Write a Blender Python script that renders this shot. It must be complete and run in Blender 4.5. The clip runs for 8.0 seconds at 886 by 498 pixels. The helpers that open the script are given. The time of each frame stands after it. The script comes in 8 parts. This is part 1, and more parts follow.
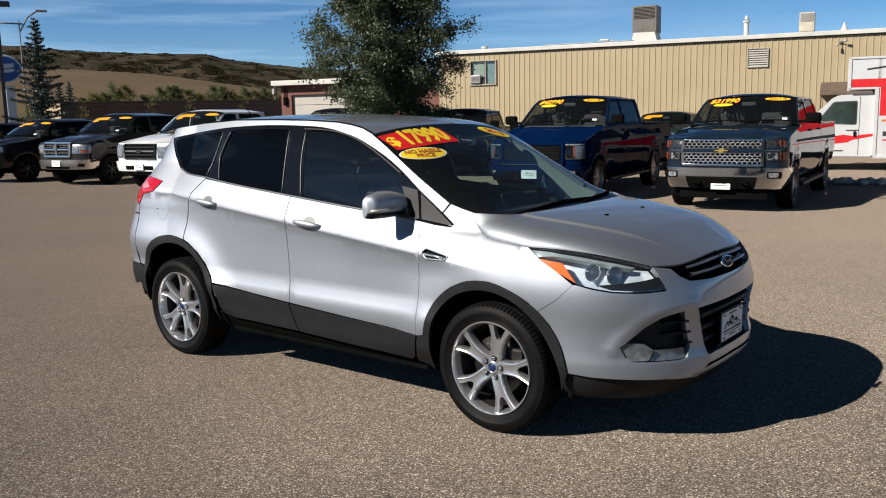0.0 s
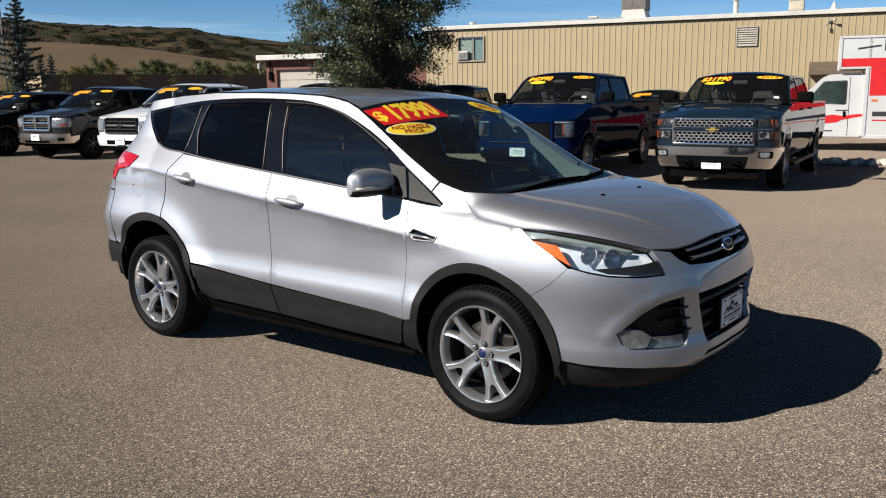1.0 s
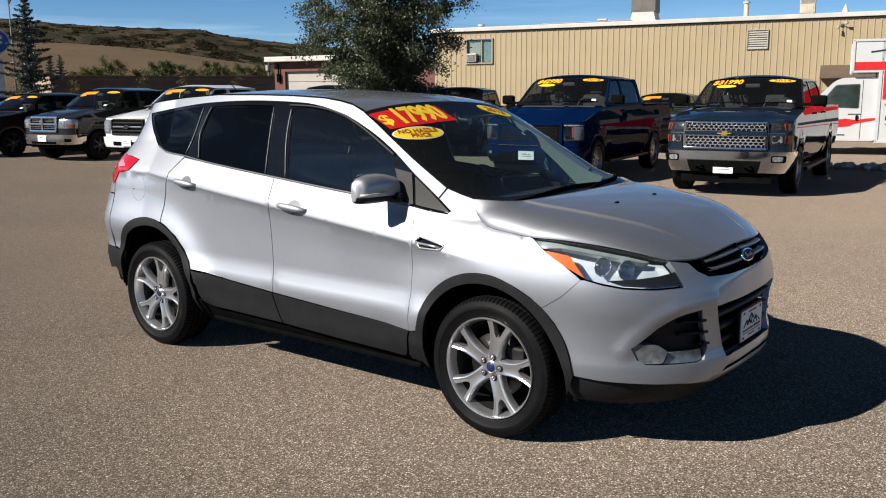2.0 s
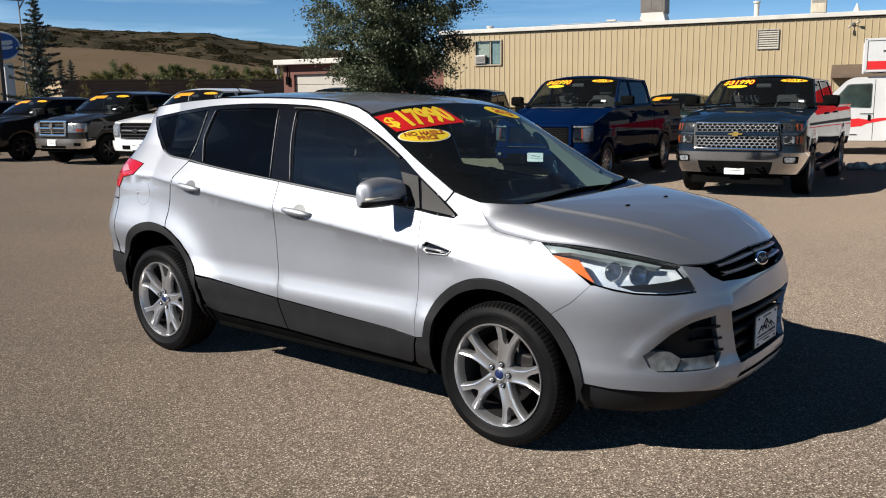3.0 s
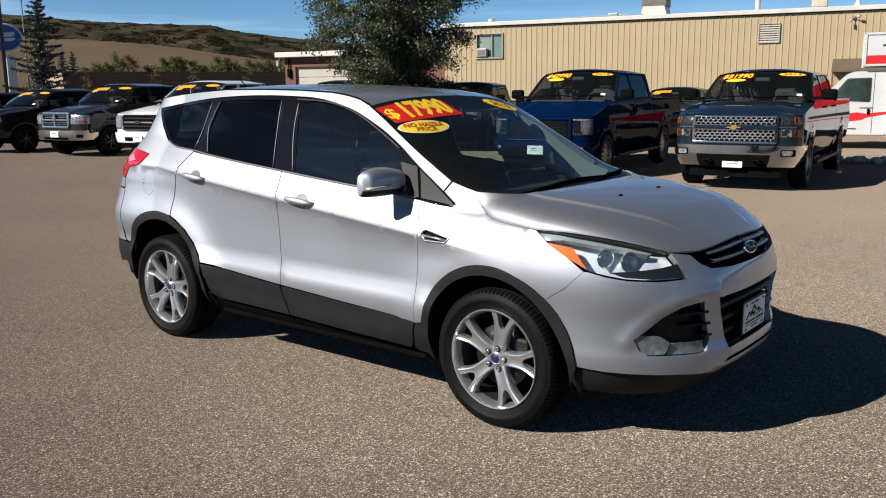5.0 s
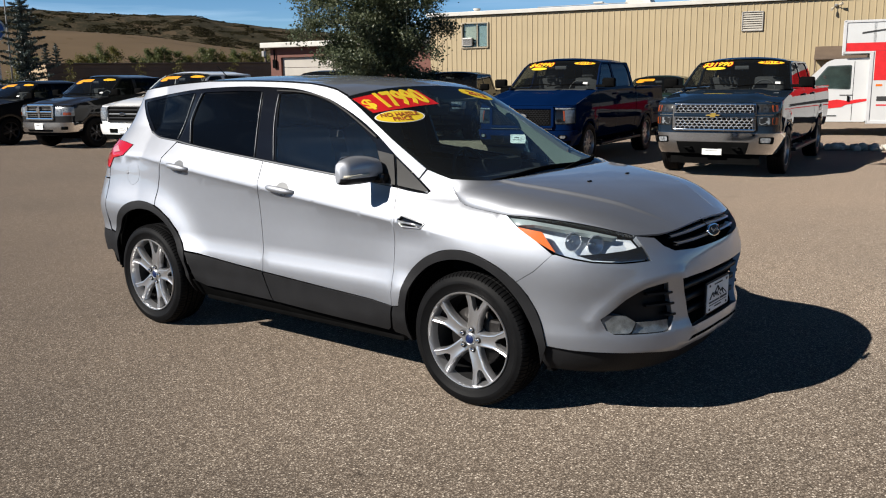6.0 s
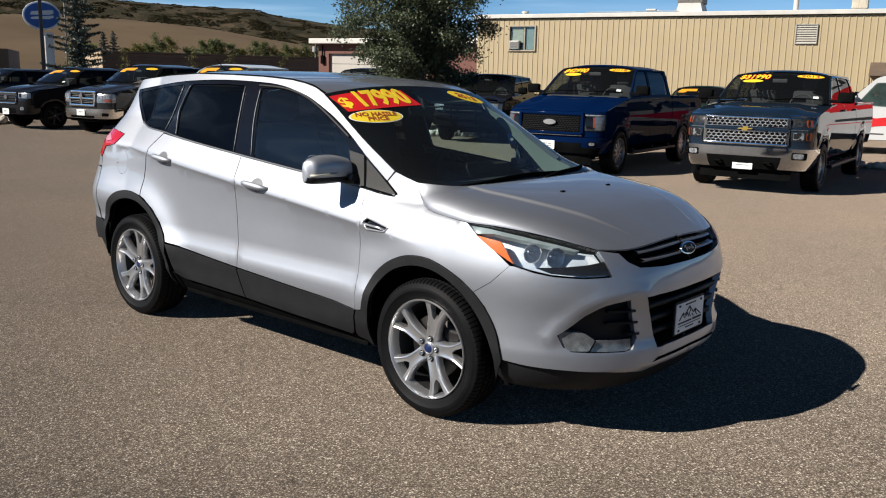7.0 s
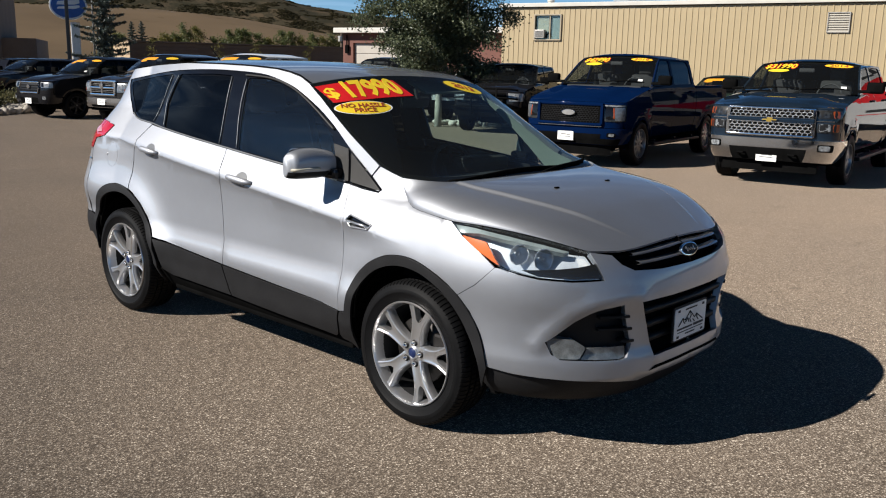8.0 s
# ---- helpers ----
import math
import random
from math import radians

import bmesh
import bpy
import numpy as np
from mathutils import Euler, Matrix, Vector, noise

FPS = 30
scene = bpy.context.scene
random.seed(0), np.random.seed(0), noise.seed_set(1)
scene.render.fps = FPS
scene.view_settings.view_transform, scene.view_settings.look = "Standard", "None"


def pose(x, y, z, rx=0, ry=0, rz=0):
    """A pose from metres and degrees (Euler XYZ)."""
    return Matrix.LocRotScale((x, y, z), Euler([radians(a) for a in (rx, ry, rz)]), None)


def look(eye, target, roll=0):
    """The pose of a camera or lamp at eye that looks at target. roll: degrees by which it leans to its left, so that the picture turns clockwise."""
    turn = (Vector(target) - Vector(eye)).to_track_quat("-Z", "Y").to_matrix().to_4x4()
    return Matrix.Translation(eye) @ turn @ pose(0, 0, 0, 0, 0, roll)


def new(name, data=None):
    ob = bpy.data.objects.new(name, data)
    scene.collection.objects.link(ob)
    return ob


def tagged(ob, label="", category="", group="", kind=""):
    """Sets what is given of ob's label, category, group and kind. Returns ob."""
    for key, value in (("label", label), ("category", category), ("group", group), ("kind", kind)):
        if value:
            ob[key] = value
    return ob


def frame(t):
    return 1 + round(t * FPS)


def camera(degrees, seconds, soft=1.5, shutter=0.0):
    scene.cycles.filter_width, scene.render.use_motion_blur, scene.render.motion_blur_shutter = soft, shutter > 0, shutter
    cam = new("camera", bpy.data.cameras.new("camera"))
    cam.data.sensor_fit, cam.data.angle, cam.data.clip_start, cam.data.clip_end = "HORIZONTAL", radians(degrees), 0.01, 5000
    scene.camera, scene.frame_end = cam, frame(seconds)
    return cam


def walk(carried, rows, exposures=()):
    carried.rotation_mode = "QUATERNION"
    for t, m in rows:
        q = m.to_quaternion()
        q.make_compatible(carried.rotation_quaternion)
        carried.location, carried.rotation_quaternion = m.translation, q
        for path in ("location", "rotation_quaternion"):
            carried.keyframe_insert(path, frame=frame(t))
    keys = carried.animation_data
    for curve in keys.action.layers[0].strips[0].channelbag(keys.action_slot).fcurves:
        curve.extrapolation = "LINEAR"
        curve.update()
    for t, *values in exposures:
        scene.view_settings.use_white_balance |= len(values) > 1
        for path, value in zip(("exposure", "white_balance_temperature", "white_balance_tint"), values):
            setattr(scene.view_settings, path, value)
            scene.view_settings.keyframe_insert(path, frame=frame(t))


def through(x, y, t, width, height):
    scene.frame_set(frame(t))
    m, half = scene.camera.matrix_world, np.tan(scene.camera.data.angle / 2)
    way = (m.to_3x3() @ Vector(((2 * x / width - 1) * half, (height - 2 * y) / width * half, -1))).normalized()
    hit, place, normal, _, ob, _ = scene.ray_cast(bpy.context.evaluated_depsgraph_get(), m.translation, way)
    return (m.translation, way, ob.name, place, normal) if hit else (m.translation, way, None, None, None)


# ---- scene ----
cam = camera(54.3, 8.0, soft=1.1)
PATH = [
    (0, (3.854, -4.442, 1.651), (2.633, -2.888, 1.347), -1.1),
    (0.5, (3.79, -4.399, 1.634), (2.59, -2.835, 1.293), -0.7),
    (1, (3.714, -4.285, 1.635), (2.523, -2.718, 1.279), -0.6),
    (1.5, (3.648, -4.197, 1.649), (2.454, -2.632, 1.298), -0.3),
    (2, (3.612, -4.15, 1.639), (2.407, -2.593, 1.288), -0.4),
    (3.5, (3.565, -4.061, 1.637), (2.337, -2.521, 1.292), -0.7),
    (4, (3.582, -4.063, 1.635), (2.35, -2.526, 1.288), -0.5),
    (4.5, (3.614, -4.086, 1.632), (2.373, -2.557, 1.283), -0.5),
    (5.8, (3.779, -4.279, 1.637), (2.591, -2.717, 1.249), -0.7),
    (6, (3.813, -4.253, 1.638), (2.613, -2.7, 1.253), -0.9),
    (6.5, (3.925, -4.099, 1.648), (2.681, -2.579, 1.273), 0.3),
    (7, (4.049, -3.902, 1.64), (2.769, -2.413, 1.257), 1.3),
    (7.5, (4.033, -3.701, 1.642), (2.734, -2.233, 1.248), 1.0),
    (8, (4.041, -3.6, 1.644), (2.719, -2.156, 1.237), 1.3),
]
walk(cam, [(t, look(*p)) for t, *p in PATH], [(0, 0.47), (1, 0.47), (2, 0.53), (8, 0.54)])

from mathutils.geometry import delaunay_2d_cdt

# ---- light ----
SUN = Vector((-0.62, -1.28, 1.0)).normalized()      # towards the sun
world = bpy.data.worlds.new("world")
scene.world = world
world.use_nodes = True
wn, wl = world.node_tree.nodes, world.node_tree.links
sky = wn.new("ShaderNodeTexSky")
sky.sky_type, sky.sun_disc = "NISHITA", False
sky.sun_elevation = math.asin(SUN.z)
sky.sun_rotation = math.atan2(SUN.x, SUN.y)
sky.altitude, sky.air_density, sky.dust_density, sky.ozone_density = 2000, 0.82, 0.0, 3.2
# thin streaks of high cloud
co = wn.new("ShaderNodeTexCoord")
stretch = wn.new("ShaderNodeMapping")
stretch.inputs["Rotation"].default_value = (0, 0.06, radians(35))
stretch.inputs["Scale"].default_value = (1.6, 1.6, 22)
cirrus = wn.new("ShaderNodeTexNoise")
cirrus.inputs["Scale"].default_value, cirrus.inputs["Detail"].default_value = 1.5, 6
veil = wn.new("ShaderNodeMapRange")
veil.inputs[1].default_value, veil.inputs[2].default_value, veil.inputs[4].default_value = 0.46, 0.74, 0.6
blend = wn.new("ShaderNodeMix")
blend.data_type = "RGBA"
blend.inputs["B"].default_value = (14.0, 18.0, 22.5, 1)
wl.new(co.outputs["Generated"], stretch.inputs["Vector"])
wl.new(stretch.outputs["Vector"], cirrus.inputs["Vector"])
wl.new(cirrus.outputs["Fac"], veil.inputs[0])
apart = wn.new("ShaderNodeSeparateXYZ")
wl.new(co.outputs["Generated"], apart.inputs[0])
low = wn.new("ShaderNodeMapRange")
low.inputs[1].default_value, low.inputs[2].default_value, low.inputs[3].default_value, low.inputs[4].default_value = 0.22, 0.45, 1.0, 0.0
wl.new(apart.outputs["Z"], low.inputs[0])
thin = wn.new("ShaderNodeMath")
thin.operation = "MULTIPLY"
wl.new(veil.outputs[0], thin.inputs[0])
wl.new(low.outputs[0], thin.inputs[1])
# the streaks lie over the hills and thin out beyond the workshop
part_sky = wn.new("ShaderNodeMapRange")
part_sky.inputs[1].default_value, part_sky.inputs[2].default_value, part_sky.inputs[3].default_value, part_sky.inputs[4].default_value = -0.72, -0.40, 1.0, 0.2
wl.new(apart.outputs["X"], part_sky.inputs[0])
drift = wn.new("ShaderNodeMath")
drift.operation = "MULTIPLY"
wl.new(thin.outputs[0], drift.inputs[0])
wl.new(part_sky.outputs[0], drift.inputs[1])
wl.new(drift.outputs[0], blend.inputs["Factor"])
clear = wn.new("ShaderNodeHueSaturation")
clear.inputs["Saturation"].default_value = 1.24
haze = wn.new("ShaderNodeMapRange")
haze.inputs[1].default_value, haze.inputs[2].default_value, haze.inputs[3].default_value, haze.inputs[4].default_value = 0.10, 0.62, 1.66, 0.26
wl.new(apart.outputs["Z"], haze.inputs[0])
wl.new(haze.outputs[0], clear.inputs["Value"])
wl.new(sky.outputs["Color"], clear.inputs["Color"])
wl.new(clear.outputs["Color"], blend.inputs["A"])
wl.new(blend.outputs["Result"], wn["Background"].inputs["Color"])
wn["Background"].inputs["Strength"].default_value = 0.042

sun = new("sun", bpy.data.lights.new("sun", "SUN"))
sun.data.energy, sun.data.angle, sun.data.color = 5.0, radians(0.5), (1.0, 0.945, 0.87)
sun.matrix_world = look((SUN * 60)[:], (0, 0, 0))


# ---- materials ----
def material(name, color, rough=0.5, metal=0.0, coat=0.0, spread=0.12, grain=0.0, scale=6.0, bump=0.0, bump_scale=80.0, tone=None, spec=0.5, jitter=0.0):
    """A surface whose colour drifts at two scales; tone: a second colour that the drift leans to; jitter: difference from piece to piece."""
    m = bpy.data.materials.new(name)
    m.use_nodes = True
    n, l = m.node_tree.nodes, m.node_tree.links
    b = n["Principled BSDF"]
    b.inputs["Roughness"].default_value, b.inputs["Metallic"].default_value = rough, metal
    b.inputs["Coat Weight"].default_value, b.inputs["Coat Roughness"].default_value = coat, 0.03
    b.inputs["Specular IOR Level"].default_value = spec
    where = n.new("ShaderNodeTexCoord")
    big = n.new("ShaderNodeTexNoise")
    big.inputs["Scale"].default_value, big.inputs["Detail"].default_value = scale, 5
    fine = n.new("ShaderNodeTexNoise")
    fine.inputs["Scale"].default_value, fine.inputs["Detail"].default_value = scale * 14, 3
    l.new(where.outputs["Object"], big.inputs["Vector"])
    l.new(where.outputs["Object"], fine.inputs["Vector"])
    add = n.new("ShaderNodeMath")
    add.operation = "MULTIPLY_ADD"
    add.inputs[1].default_value = grain
    l.new(fine.outputs["Fac"], add.inputs[0])
    l.new(big.outputs["Fac"], add.inputs[2])
    last = add.outputs[0]
    if jitter:
        info = n.new("ShaderNodeObjectInfo")
        more = n.new("ShaderNodeMath")
        more.operation = "MULTIPLY_ADD"
        more.inputs[1].default_value = jitter
        l.new(info.outputs["Random"], more.inputs[0])
        l.new(last, more.inputs[2])
        last = more.outputs[0]
    ramp = n.new("ShaderNodeValToRGB")
    lo = [c * (1 - spread) for c in color]
    hi = [min(1, c * (1 + spread)) for c in (tone or color)]
    ramp.color_ramp.elements[0].position, ramp.color_ramp.elements[1].position = 0.3 + grain * 0.25, 0.7 + grain * 0.6 + jitter
    ramp.color_ramp.elements[0].color, ramp.color_ramp.elements[1].color = (*lo, 1), (*hi, 1)
    l.new(last, ramp.inputs["Fac"])
    l.new(ramp.outputs["Color"], b.inputs["Base Color"])
    if bump:
        bn = n.new("ShaderNodeTexNoise")
        bn.inputs["Scale"].default_value, bn.inputs["Detail"].default_value = bump_scale, 4
        l.new(where.outputs["Object"], bn.inputs["Vector"])
        bu = n.new("ShaderNodeBump")
        bu.inputs["Strength"].default_value, bu.inputs["Distance"].default_value = bump, 0.01
        l.new(bn.outputs["Fac"], bu.inputs["Height"])
        l.new(bu.outputs["Normal"], b.inputs["Normal"])
    return m


def car_paint(name, color, metal=0.5, rough=0.32, flake=0.06, coat=1.0, spec=0.5, coat_rough=0.03):
    """Metallic paint under clear lacquer, with fine flakes and a little dust."""
    m = material(name, color, rough, metal, coat, 0.05, 0.2, 2.0, spec=spec)
    n, l = m.node_tree.nodes, m.node_tree.links
    b = n["Principled BSDF"]
    b.inputs["Coat Roughness"].default_value = coat_rough
    if not flake:
        return m
    where = n.new("ShaderNodeTexCoord")
    cells = n.new("ShaderNodeTexVoronoi")
    cells.inputs["Scale"].default_value = 1400
    l.new(where.outputs["Object"], cells.inputs["Vector"])
    bu = n.new("ShaderNodeBump")
    bu.inputs["Strength"].default_value, bu.inputs["Distance"].default_value = flake, 0.001
    l.new(cells.outputs["Color"], bu.inputs["Height"])
    l.new(bu.outputs["Normal"], b.inputs["Normal"])
    return m


def glass(name, tint, gloss=1.0, haze=0.0):
    """A thin pane: what is behind it through a tint, and the sky's reflection by Fresnel."""
    m = bpy.data.materials.new(name)
    m.use_nodes = True
    n, l = m.node_tree.nodes, m.node_tree.links
    n.remove(n["Principled BSDF"])
    see, shine, mix, fr = n.new("ShaderNodeBsdfTransparent"), n.new("ShaderNodeBsdfGlossy"), n.new("ShaderNodeMixShader"), n.new("ShaderNodeLayerWeight")
    see.inputs["Color"].default_value = (*tint, 1)
    shine.inputs["Roughness"].default_value = 0.015
    shine.inputs["Color"].default_value = (gloss, gloss, gloss, 1)
    # Schlick's curve, the same from both faces of the pane
    steep, curve_ = n.new("ShaderNodeMath"), n.new("ShaderNodeMath")
    steep.operation, curve_.operation = "POWER", "MULTIPLY_ADD"
    steep.inputs[1].default_value = 5.0
    curve_.inputs[1].default_value, curve_.inputs[2].default_value = 0.92, 0.06
    l.new(fr.outputs["Facing"], steep.inputs[0])
    l.new(steep.outputs[0], curve_.inputs[0])
    l.new(curve_.outputs[0], mix.inputs["Fac"])
    l.new(see.outputs["BSDF"], mix.inputs[1])
    l.new(shine.outputs["BSDF"], mix.inputs[2])
    last = mix
    if haze:
        # plastic gone dull in the sun
        dull, last = n.new("ShaderNodeBsdfDiffuse"), n.new("ShaderNodeMixShader")
        dull.inputs["Color"].default_value = (0.62, 0.66, 0.66, 1)
        last.inputs["Fac"].default_value = haze
        l.new(mix.outputs["Shader"], last.inputs[1])
        l.new(dull.outputs["BSDF"], last.inputs[2])
    l.new(last.outputs["Shader"], n["Material Output"].inputs["Surface"])
    return m


def asphalt_material():
    """Worn asphalt: pale and dark stones in grey-brown binder, old patches and stains; dry grass far beyond the lot."""
    m = bpy.data.materials.new("asphalt")
    m.use_nodes = True
    n, l = m.node_tree.nodes, m.node_tree.links
    b = n["Principled BSDF"]
    b.inputs["Roughness"].default_value = 0.85
    b.inputs["Specular IOR Level"].default_value = 0.12
    b.inputs["Diffuse Roughness"].default_value = 1.0
    where = n.new("ShaderNodeTexCoord")

    def tex(kind, scale, detail=3):
        t = n.new(kind)
        t.inputs["Scale"].default_value = scale
        if kind == "ShaderNodeTexNoise":
            t.inputs["Detail"].default_value = detail
        l.new(where.outputs["Object"], t.inputs["Vector"])
        return t

    def ramp(src, stops):
        r = n.new("ShaderNodeValToRGB")
        e = r.color_ramp.elements
        while len(e) < len(stops):
            e.new(0.5)
        for i, (p, c) in enumerate(stops):
            e[i].position, e[i].color = p, (*c, 1)
        l.new(src, r.inputs["Fac"])
        return r

    def mix(a, bb, fac, mode="MIX"):
        x = n.new("ShaderNodeMix")
        x.data_type, x.blend_type = "RGBA", mode
        if isinstance(fac, float):
            x.inputs["Factor"].default_value = fac
        else:
            l.new(fac, x.inputs["Factor"])
        l.new(a, x.inputs["A"])
        l.new(bb, x.inputs["B"])
        return x.outputs["Result"]

    stones = tex("ShaderNodeTexVoronoi", 128)
    grit = ramp(stones.outputs["Color"], [(0.0, (0.070, 0.056, 0.045)), (0.40, (0.215, 0.176, 0.143)), (0.72, (0.35, 0.296, 0.246)), (0.93, (0.78, 0.70, 0.61))])
    gaps = ramp(stones.outputs["Distance"], [(0.25, (1, 1, 1)), (0.62, (0.36, 0.35, 0.335))])
    fine = tex("ShaderNodeTexNoise", 380, 2)
    finer = ramp(fine.outputs["Fac"], [(0.35, (0.6, 0.6, 0.6)), (0.65, (1.3, 1.28, 1.24))])
    patch_ = tex("ShaderNodeTexNoise", 0.35, 6)
    worn = ramp(patch_.outputs["Fac"], [(0.36, (0.90, 0.905, 0.91)), (0.62, (1.12, 1.105, 1.08))])
    spots = tex("ShaderNodeTexNoise", 2.6, 5)
    oil = ramp(spots.outputs["Fac"], [(0.27, (0.62, 0.62, 0.62)), (0.36, (1, 1, 1))])
    c = mix(grit.outputs["Color"], gaps.outputs["Color"], 1.0, "MULTIPLY")
    c = mix(c, finer.outputs["Color"], 0.95, "MULTIPLY")
    c = mix(c, worn.outputs["Color"], 1.0, "MULTIPLY")
    c = mix(c, oil.outputs["Color"], 1.0, "MULTIPLY")
    # the lot ends 130 m out; dry meadow beyond
    far = n.new("ShaderNodeVectorMath")
    far.operation = "LENGTH"
    l.new(where.outputs["Object"], far.inputs[0])
    edge = n.new("ShaderNodeMapRange")
    edge.inputs[1].default_value, edge.inputs[2].default_value = 128, 134
    l.new(far.outputs["Value"], edge.inputs[0])
    turf = ramp(tex("ShaderNodeTexNoise", 0.05, 8).outputs["Fac"], [(0.35, (0.12, 0.10, 0.045)), (0.65, (0.22, 0.16, 0.08))])
    c = mix(c, turf.outputs["Color"], edge.outputs[0])
    # ground colour darkened towards the car's shadow, lightened to the far left
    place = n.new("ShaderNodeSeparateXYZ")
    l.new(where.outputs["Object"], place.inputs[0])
    grade_run = n.new("ShaderNodeMath")
    grade_run.operation = "MULTIPLY_ADD"
    grade_run.inputs[1].default_value = 5.0
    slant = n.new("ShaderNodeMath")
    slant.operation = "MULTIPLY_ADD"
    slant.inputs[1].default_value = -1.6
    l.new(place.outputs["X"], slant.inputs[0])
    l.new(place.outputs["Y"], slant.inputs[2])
    l.new(patch_.outputs["Fac"], grade_run.inputs[0])
    l.new(slant.outputs[0], grade_run.inputs[2])
    grade_share = n.new("ShaderNodeMapRange")
    grade_share.inputs[1].default_value, grade_share.inputs[2].default_value = -5.5, 8.5
    l.new(grade_run.outputs[0], grade_share.inputs[0])
    # low stops deepen the shadow zone in the colour itself
    shade_grade = ramp(grade_share.outputs[0], [(0.0, (0.705, 0.71, 0.715)), (0.19, (0.83, 0.832, 0.835)), (0.36, (1.13, 1.125, 1.11)), (1.0, (1.27, 1.215, 1.145))])
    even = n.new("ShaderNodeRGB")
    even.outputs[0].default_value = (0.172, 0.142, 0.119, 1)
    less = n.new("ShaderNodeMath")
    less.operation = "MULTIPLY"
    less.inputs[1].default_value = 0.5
    l.new(grade_share.outputs[0], less.inputs[0])
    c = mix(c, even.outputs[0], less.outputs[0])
    c = mix(c, shade_grade.outputs["Color"], 1.0, "MULTIPLY")
    l.new(c, b.inputs["Base Color"])
    bu = n.new("ShaderNodeBump")
    bu.inputs["Strength"].default_value, bu.inputs["Distance"].default_value = 0.55, 0.004
    l.new(stones.outputs["Distance"], bu.inputs["Height"])
    l.new(bu.outputs["Normal"], b.inputs["Normal"])
    return m


ASPHALT = asphalt_material()
SILVER = car_paint("silver paint", (0.388, 0.402, 0.434), 0.93, 0.585, coat=1.0)
GREY_PLASTIC = material("black grained plastic", (0.0125, 0.0125, 0.0135), 0.6, spec=0.22, spread=0.2, grain=0.4, scale=9, bump=0.12, bump_scale=900)
GLOSS_BLACK = material("gloss black trim", (0.007, 0.007, 0.008), 0.07, spec=0.35)
SATIN_GREY = material("satin grey trim", (0.16, 0.165, 0.17), 0.4, 0.3)
RUBBER = material("tyre rubber", (0.0062, 0.0062, 0.0066), 0.55, spec=0.09, spread=0.3, grain=0.4, scale=8, bump=0.1, bump_scale=300)
ALLOY = material("machined alloy", (0.68, 0.68, 0.69), 0.28, 0.88, spread=0.06, scale=10)
CHROME = material("chrome", (0.86, 0.86, 0.87), 0.07, 1.0, spread=0.03)
DISC = material("brake iron", (0.022, 0.020, 0.019), 0.5, 0.6, spread=0.3, grain=0.5)
STEEL = material("dull steel", (0.30, 0.29, 0.28), 0.5, 0.8, spread=0.3, grain=0.5)
BLACK = material("underbody black", (0.006, 0.006, 0.006), 0.9, spread=0.2, spec=0.0)
MESH_BLACK = material("grille black", (0.012, 0.012, 0.013), 0.5, spec=0.2)
TRIM_DARK = material("cabin charcoal", (0.028, 0.028, 0.030), 0.75, spread=0.2, grain=0.3, bump=0.1, bump_scale=500)
TRIM_PALE = material("cabin pale grey", (0.17, 0.20, 0.17), 0.8, spread=0.08)
CLOTH = material("seat cloth", (0.022, 0.022, 0.024), 0.9, spread=0.25, grain=0.4, bump=0.2, bump_scale=600)
GLASS_SCREEN = glass("windscreen glass", (0.68, 0.78, 0.77), 0.80, 0.010)
GLASS_FRONT = glass("side glass", (0.72, 0.90, 0.90), 1.0, 0.007)
GLASS_DARK = glass("privacy glass", (0.06, 0.065, 0.07), 0.42, 0.003)
GLASS_CLEAR = glass("clear truck windscreen", (0.84, 0.89, 0.88), 0.9, 0.007)
GLASS_TRUCK = glass("tinted truck glass", (0.16, 0.18, 0.18), 0.45, 0.004)
GLASS_LENS = glass("lamp lens", (0.94, 0.96, 0.97), 0.8, 0.018)
REFLECTOR = material("lamp reflector", (0.78, 0.80, 0.83), 0.34, 0.7, spread=0.2, scale=30)
AMBER = material("amber lens", (0.85, 0.16, 0.015), 0.18, coat=0.6, spread=0.08)
RED_LENS = material("red lens", (0.50, 0.012, 0.025), 0.12, coat=0.8, spread=0.1)
LAMP_GREY = material("lamp interior silver", (0.66, 0.72, 0.78), 0.28, 0.25, coat=0.5, spread=0.15, scale=14)
FOG_GREY = material("hazy clear lens", (0.13, 0.14, 0.145), 0.25, coat=0.6, spread=0.5, grain=0.5, scale=24)
INDICATOR = material("pale indicator lens", (0.50, 0.47, 0.38), 0.15, coat=0.8, spread=0.15, scale=30)
CLEAR_LENS = material("frosted clear lens", (0.62, 0.64, 0.65), 0.15, coat=0.8)
LAMP_SMOKED = material("smoked lamp glass", (0.028, 0.03, 0.032), 0.2, 0.1, coat=0.35, spread=0.6, scale=22)
LAMP_SHELL = material("dim lamp bowl", (0.24, 0.25, 0.26), 0.3, 0.7, spread=0.3, scale=20)
EMBLEM_GREY = material("emblem slate", (0.02, 0.021, 0.024), 0.6, spec=0.15)
SAIL_GREY = material("dark grey trim", (0.034, 0.033, 0.032), 0.5, spec=0.3, grain=0.3, scale=8, spread=0.15)
GOLD = material("emblem gold", (0.55, 0.36, 0.07), 0.3, 0.6)
VINYL_RED = material("red vinyl", (0.62, 0.012, 0.015), 0.5)
VINYL_YELLOW = material("yellow vinyl", (0.86, 0.62, 0.03), 0.5)
VINYL_ORANGE = material("orange vinyl", (0.85, 0.33, 0.02), 0.5)
VINYL_WHITE = material("white vinyl", (0.80, 0.80, 0.78), 0.5)
INK_RED = material("dark red ink", (0.35, 0.06, 0.02), 0.6)
INK_BLACK = material("black ink", (0.03, 0.03, 0.03), 0.6)
